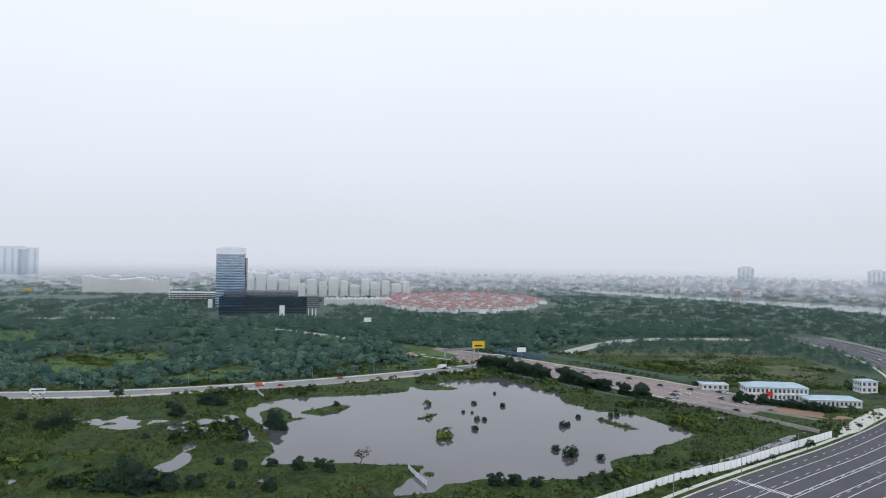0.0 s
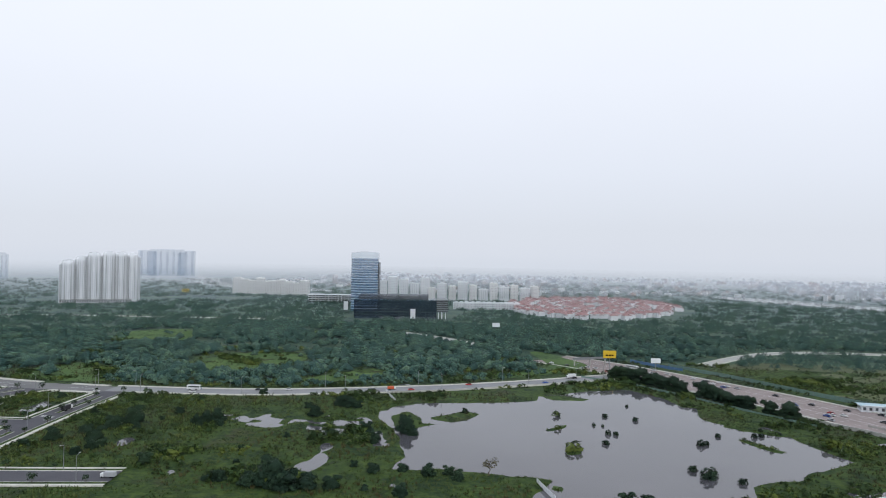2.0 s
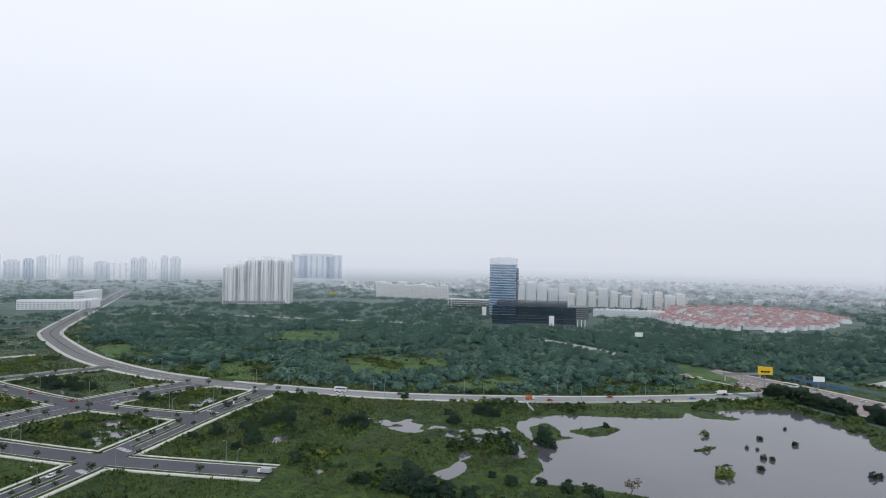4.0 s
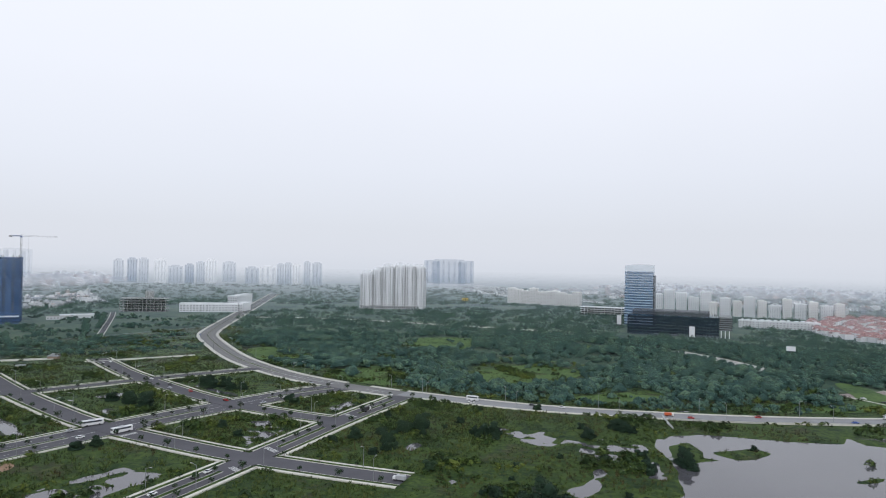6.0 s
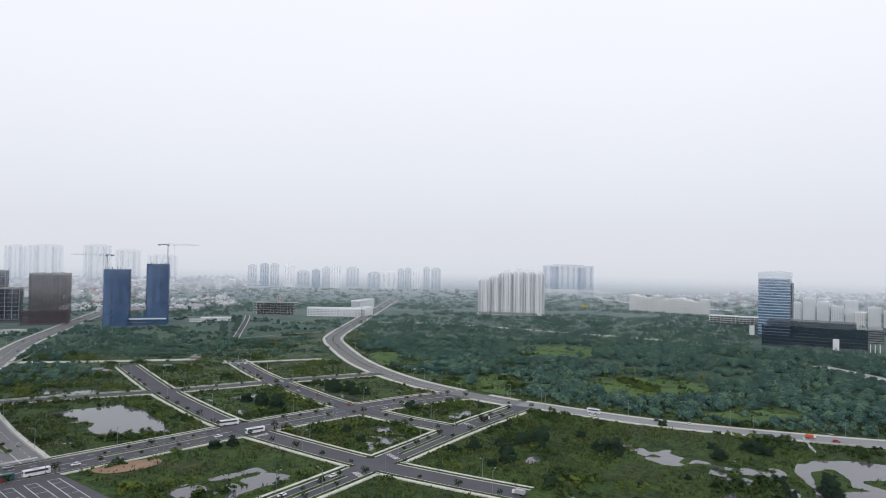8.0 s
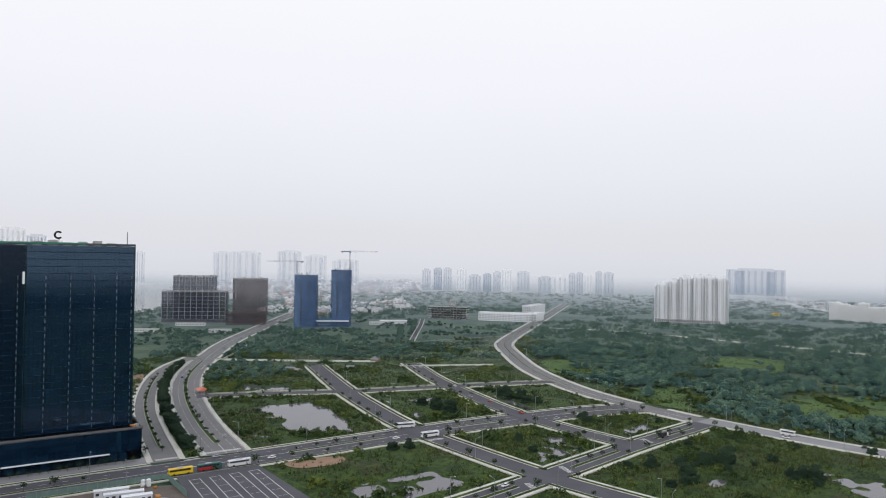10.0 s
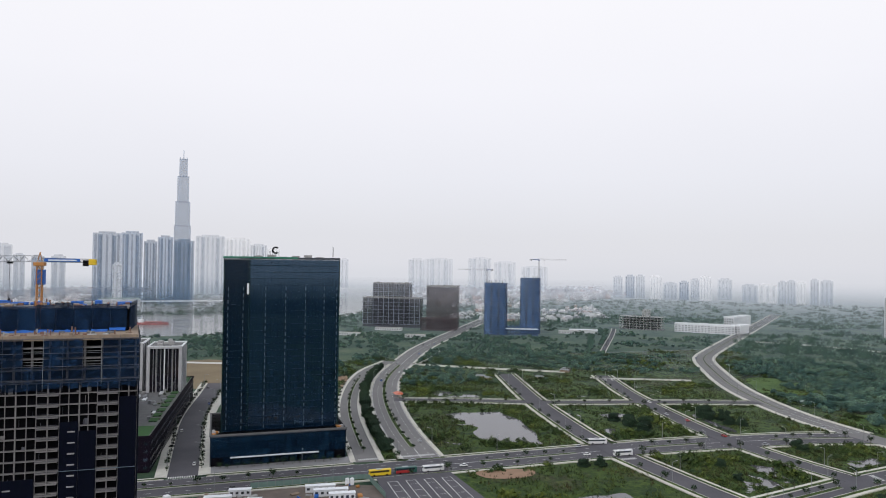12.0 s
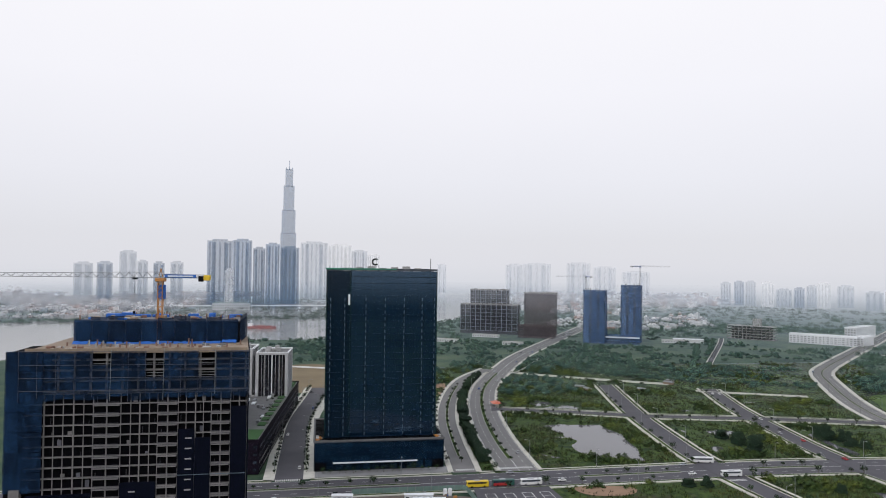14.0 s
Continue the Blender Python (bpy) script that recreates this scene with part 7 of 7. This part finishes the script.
def footbridge():
    th = thing("footbridge", 16, 610, 0, 30, "grey steel footbridge over the road", "bridge")
    part("deck", boxes((-16, 16, -1.5, 1.5, 5.4, 5.9)), M_steel, th)
    for s in (-1, 1):
        part("rail", boxes((-16, 16, s * 1.4 - 0.06, s * 1.4 + 0.06, 5.9, 7.0)), M_steel, th)
    for x in (-15, 0, 15):
        part("pier", boxes((x - 0.5, x + 0.5, -0.5, 0.5, 0, 5.4)), M_concrete, th)


MEDIANS = [("avenue", 0.0, 1.1, 83, 99), ("avenue", 0.0, 1.1, 110, 121), ("avenue", 0.0, 1.1, 132, 147), ("avenue", 0.0, 1.0, 30, 62), ("boulevard", 17.0, 3.6, 4, 80), ("boulevard", 0.6, 1.2, 6, 90), ("boulevard_service", -0.2, 0.8, 8, 70),
           ("curving_road", 0.0, 0.7, 36, 200), ("street_c", 0.0, 1.2, 6, 27), ("street_c", 0.0, 1.2, 37, 49), ("street_c", 0.0, 1.2, 58, 70)]


def medians():
    for key, off, half, i0, i1 in MEDIANS:
        ln = side(LINES[key], off)[i0:i1]
        if len(ln) < 3:
            continue
        ob = new("planted_median", mesh_from("planted_median", *ribbon(ln, -half, half, -0.3, 0.42), M_grass))
        tagged(ob, "raised kerbed strip planted with grass and shrubs", "median", kind="structure")
        for s in (-1, 1):
            kerb = new("kerb", mesh_from("kerb", *ribbon(side(ln, s * (half + 0.15)), -0.15, 0.15, -0.3, 0.46), M_concrete))
            kerb.parent = ob
        if key in ("avenue", "street_c"):
            for j in range(1, len(ln) - 1, 3):
                plant("street", *ln[j], 0.4, RT.uniform(0.55, 1.05), j, "small trees on the medians")


def parking_lot():
    bm = bmesh.new()
    bm.faces.new([bm.verts.new(p) for p in ((-353, 82, 0.5), (-292, 78, 0.5), (-286, 126, 0.5), (-352, 122, 0.5))][::1])
    bmesh.ops.recalc_face_normals(bm, faces=bm.faces[:])
    lot = part("parking_lot", bm, M_asphalt)
    tagged(lot, "asphalt coach park with long white bay lines", "car park", kind="structure")
    segs = []
    for k in range(4):
        y0 = 86 + 9.5 * k
        loop = [(-344, y0), (-296, y0 - 1), (-296, y0 + 5), (-344, y0 + 5), (-344, y0)]
        for a, b in zip(loop[:-1], loop[1:]):
            segs.append(ribbon(np.array((a, b), float), -0.14, 0.14, 0.52))
        for j in range(5):
            segs.append(ribbon(np.array(((-338 + 9 * j, y0), (-338 + 9 * j, y0 + 5)), float), -0.1, 0.1, 0.524))
    lane = new("lane_marking", mesh_from("lane_marking", *join(segs), M_line))
    lane.parent = lot
    tagged(lane, "white painted bay lines")


def zebra(x, y, rz, n, z, w=3.2):
    th = thing("crossing_marking", x, y, z, rz, "white zebra crossing bars on asphalt", "road marking", "zebra crossings", "structure")
    me = mesh_from("bar", [(-w / 2, -0.25, 0), (w / 2, -0.25, 0), (w / 2, 0.25, 0), (-w / 2, 0.25, 0)], [(0, 1, 2, 3)], M_line)
    for i in range(n):
        share("bar", me, th, Matrix.Translation((0, 1.1 * (i - n / 2), 0)))


def patches():
    flat_outline("ground", [(-353, 131), (-349, 168), (-333, 160), (-336, 134)], 0.55, M_soil, "bare orange-brown earth beside the avenue", "earth", 2, 3)
    flat_outline("ground", [(-352, -30), (-352, 78), (-318, 80), (-262, 70), (-220, -30)], 0.02, M_mud, "muddy building site yard with rubble", "earth", 1, 3)
    flat_outline("pavement", [(-396, -2), (-396, 76), (-383.5, 74), (-383.5, 0)], 0.36, M_greyroad, "grey paved apron before the tower podium", "pavement", 0)
    flat_outline("ground", DRY_FIELD, 0.03, M_straw, "dry straw-coloured field beyond the towers", "field", 2, 8)
    flat_outline("ground", [(-620, 70), (-700, 100), (-700, 128), (-600, 108)], 0.02, M_soil, "bare red earth beside the boulevard", "earth", 2, 5)
    flat_outline("ground", [(190, 408), (205, 424), (262, 400), (232, 384)], 0.04, M_soil, "bare red earth strip beside the ramp", "earth", 2, 3)
    flat_outline("ground", [(100, 575), (150, 690), (330, 640), (330, 545), (215, 490)], 0.0, M_meadow, "open grassy meadow beside the highway", "field", 2, 8)
    flat_outline("pavement", [(206, 362), (212, 356), (240, 384), (266, 408), (270, 427), (236, 394)], 0.5, M_walk, "pale concrete forecourt slab", "pavement", 1)
    flat_outline("water", [(101, 292), (133, 313), (170, 348), (184, 357), (172, 341), (130, 306), (105, 286)], 0.4, M_water, "narrow dull ditch behind the hoarding", "ditch", 2, 2)


M_mud = worn("site_mud", (0.13, 0.105, 0.088), 0.9, 0.45, 0.12, 1.0)
M_straw = worn("straw_field", (0.20, 0.15, 0.085), 0.95, 0.35, 0.03, 1.0)
M_meadow = worn("meadow", (0.085, 0.10, 0.042), 0.95, 0.35, 0.03, 1.0)


def site_yard():
    rs = random.Random(44)
    for i, (x, y, w, d, h) in enumerate(((-341, 52, 14, 3, 3), (-334, 56, 16, 3, 3), (-326, 60, 12, 3, 3.4), (-345, 15, 10, 3, 3), (-338, 5, 12, 3, 2.8), (-330, 20, 8, 3, 2.8))):
        th = thing("site_cabin", x, y, 0, 84, "white site cabin with a flat roof and small windows", "cabin", "site cabins")
        part("wall", boxes((-w / 2, w / 2, -d / 2, d / 2, 0, h), bevel=0.06), M_white, th)
        part("roof", boxes((-w / 2 - 0.2, w / 2 + 0.2, -d / 2 - 0.2, d / 2 + 0.2, h + 0.01, h + 0.2)), M_white, th)
        windows(th, (-w / 2, -d / 2), (w / 2, -d / 2), 0.6, h - 0.2, 1, int(w / 2.4), 0.5, 0.5, M_glassy, limit=8)
        windows(th, (w / 2, d / 2), (-w / 2, d / 2), 0.6, h - 0.2, 1, int(w / 2.4), 0.5, 0.5, M_glassy, limit=8)
    for i in range(2):
        th = thing("water_tank", -346, 66 + 2.4 * i, 0, 0, "white upright water tank on the site", "tank", "water tanks")
        part("shell", strut(bmesh.new(), (0, 0, 0.3), (0, 0, 3.4), 1.0, 14), M_white, th)
        part("lid", strut(bmesh.new(), (0, 0, 3.4), (0, 0, 3.7), 0.5, 10), M_white, th)
        part("stand", boxes((-0.9, 0.9, -0.9, 0.9, 0, 0.3)), M_steel, th)
    for i in range(60):
        x, y = rs.uniform(-350, -290), rs.uniform(-25, 76)
        w, d, h = rs.uniform(0.8, 5), rs.uniform(0.6, 3), rs.uniform(0.4, 1.8)
        th = thing("material_pile", x, y, 0, rs.uniform(0, 180), "pile of building material on the muddy yard", "building material", "piles on the yard")
        part("pile", boxes((-w / 2, w / 2, -d / 2, d / 2, 0, h), bevel=min(0.2, h / 3)), (M_ply, M_grey, M_orange, M_bluesheet, M_white, M_steel)[i % 6], th)
    th = thing("market_umbrella", -560, 147, 0, 0, "red-orange canvas canopy at the street corner", "canopy")
    part("canopy", gable(bmesh.new(), -6, 6, -4, 4, 2.8, 1.4, 3), PAINT["orange"], th)
    for x in (-5, 5):
        for y in (-3.4, 3.4):
            part("pole", strut(bmesh.new(), (x, y, 0), (x, y, 2.85), 0.06, 4), M_steel, th)
    for x, y, w in ((-645, 345, 9), (-632, 247, 8), (-655, 352, 6), (-620, 250, 6), (-612, 300, 7)):
        th = thing("tin_shack", x, y, 0, rs.uniform(0, 90), "small shack with a pale tin roof", "shack", "shacks on the plots")
        part("wall", boxes((-w / 2, w / 2, -2.5, 2.5, 0, 2.4)), M_ply, th)
        part("roof", gable(bmesh.new(), -w / 2 - 0.6, w / 2 + 0.6, -3.2, 3.2, 2.41, 1.0, 0.3), M_steel, th)
    for i, (x, y, w) in enumerate([(-1003, 543, 34), (-1044, 191, 40), (-993, 283, 30), (-1107, 270, 44)]):
        th = thing("low_shed", x, y, 0, 60, "long low white shed with a flat roof among trees", "shed", "low white sheds")
        part("wall", boxes((-w / 2, w / 2, -5, 5, 0, 4.2)), M_white, th)
        part("roof", boxes((-w / 2 - 0.6, w / 2 + 0.6, -5.6, 5.6, 4.21, 4.6), bevel=0.05), M_concrete, th)
        windows(th, (-w / 2, -5), (w / 2, -5), 0.4, 4.0, 1, int(w / 4), 0.5, 0.5, M_glassy, limit=12)
    th = thing("river_barge", -1270, -100, 0, 80, "long red cargo barge on the river", "boat")
    part("hull", prism(bmesh.new(), [(-24, -5), (20, -5), (27, 0), (20, 5), (-24, 5)], 0, 4), M_redhull, th)
    part("wheelhouse", boxes((-22, -15, -4, 4, 4.01, 9), bevel=0.2), M_white, th)
    part("hatch", boxes((-12, 18, -4, 4, 4.01, 5.2), bevel=0.2), M_redhull, th)
    br = thing("river_bridge", -1800, -260, 0, 94, "long low pale concrete bridge along the far bank", "bridge")
    part("deck", boxes((-150, 380, -6, 6, 8, 9.6)), M_white, br)
    part("rail", boxes((-150, 380, 5.6, 6.1, 9.61, 10.8)), M_white, br)
    for i in range(14):
        part("pier", boxes((-145 + 38 * i, -142 + 38 * i, -4, 4, -1, 8)), M_concrete, br)
    th = thing("riverside_hall", -1790, -215, 0, facing(-1790, -215), "long low white hall on the far bank", "hall")
    part("wall", boxes((-45, 45, -10, 10, 0, 16)), M_white, th)
    part("roof", gable(bmesh.new(), -46, 46, -11, 11, 16.01, 4, 8), M_greyroof, th)
    windows(th, (-45, -10), (45, -10), 2, 14, 2, 18, 0.6, 0.5, M_glassy, limit=36)


M_redhull = worn("red_hull", (0.36, 0.06, 0.05), 0.7, 0.25, 0.2)
M_greyroof = worn("green_grey_roof", (0.33, 0.40, 0.36), 0.7, 0.2, 0.1)

# ---- place the buildings and things ----
glass_tower()
black_tower()
construction_tower()
street_block()
net_tower(-1018, 421, 34, 26, 81, 3, "tall building frame wrapped in blue net")
net_tower(-1017, 480, 31, 26, 89, 4, "taller building frame wrapped in blue net")
GREY_CRANE = (M_steel, M_steel, M_grey)
tower_crane(-1016, 494, 86, 30, 44, 15, 240, "grey tower crane beside the netted tower", mats=GREY_CRANE)
tower_crane(-1020, 406, 79, 20, 46, 10, 60, "grey tower crane beside the lower netted tower", mats=GREY_CRANE)
brown_blocks()
white_cluster()
terraces()
villas()
landmark()
right_bank_houses()
skyline([(-1963, -268, 66, 180), (-1871, -199, 48, 179), (-1875, -157, 31, 159), (-1868, -122, 36, 170), (-1870, -78, 48, 162)], [M_slate, M_tower, M_slate, M_tower], "haze-blue riverside apartment tower with upright bays", "riverside towers", 5)
skyline([(-1828, -226, 22, 102)], [M_white], "slim white apartment tower on the river bank", "riverside towers", 3)
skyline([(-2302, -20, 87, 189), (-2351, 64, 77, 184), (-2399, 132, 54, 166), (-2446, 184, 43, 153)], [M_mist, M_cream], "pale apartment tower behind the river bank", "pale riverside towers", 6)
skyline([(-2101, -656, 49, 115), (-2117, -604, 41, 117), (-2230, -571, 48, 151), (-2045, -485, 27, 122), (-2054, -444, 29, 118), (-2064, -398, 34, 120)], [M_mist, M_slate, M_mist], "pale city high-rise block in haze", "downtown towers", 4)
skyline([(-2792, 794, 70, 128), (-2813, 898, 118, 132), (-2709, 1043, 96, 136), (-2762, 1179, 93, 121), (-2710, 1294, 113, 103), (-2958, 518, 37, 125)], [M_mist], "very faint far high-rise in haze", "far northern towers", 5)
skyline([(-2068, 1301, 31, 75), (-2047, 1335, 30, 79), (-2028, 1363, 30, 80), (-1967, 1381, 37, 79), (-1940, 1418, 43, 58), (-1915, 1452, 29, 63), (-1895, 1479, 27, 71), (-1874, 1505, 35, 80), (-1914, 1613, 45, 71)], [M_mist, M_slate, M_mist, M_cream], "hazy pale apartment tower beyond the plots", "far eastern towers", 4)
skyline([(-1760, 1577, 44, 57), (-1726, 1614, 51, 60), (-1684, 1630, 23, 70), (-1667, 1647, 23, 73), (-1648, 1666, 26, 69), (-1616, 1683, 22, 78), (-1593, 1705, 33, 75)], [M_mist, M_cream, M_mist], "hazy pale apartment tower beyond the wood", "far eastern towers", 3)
skyline([(-1405, 2225, 187, 92)], [M_slate], "long faint slab block beyond the river", "far blocks", 9)
skyline([(1041, 2382, 53, 63), (1432, 2289, 52, 60)], [M_slate], "faint dark block over the far town", "far blocks", 4)
low_city([(-1500, -420), (-1480, -1100), (-2700, -1200), (-2700, -200), (-2000, -300)], 4200, 91, 6, 15, "dense low white city houses under haze", M_city)
low_city([(-1850, 480), (-2900, 760), (-2900, 1700), (-2150, 1400), (-1700, 900), (-1550, 620)], 1300, 92, 7, 15, "low hazy suburb houses beyond the river bend", M_city)
low_city([(-900, 1900), (-100, 1560), (420, 1830), (420, 3000), (-900, 3000)], 1100, 93, 6, 13, "low pale houses and sheds far off", M_city)
low_city([(560, 1750), (900, 1400), (1150, 1180), (1800, 1050), (2600, 1600), (1400, 3200), (500, 3000)], 2200, 94, 7, 16, "far white town across the river", M_city)
low_city([(-1330, 420), (-1480, 560), (-1560, 900), (-1250, 760), (-1180, 560)], 160, 95, 5, 9, "scattered low houses beyond the brown blocks", M_city)
footbridge()
medians()
parking_lot()
patches()
site_yard()
for x, y, rz, n, z in ((-388, 115, 0, 18, 0.10), (-388, 86, 0, 11, 0.07), (-352, 102, 0, 30, 0.13), (-381, -12, 0, 12, 0.23), (-349, 229, 0, 9, 0.25), (-392, 229, 0, 9, 0.25), (126, 274, 37, 22, 0.12), (-266, 254, 75, 10, 0.25), (-254, 221, 75, 10, 0.25), (-283, 336, 75, 9, 0.28)):
    zebra(x, y, rz, n, z)
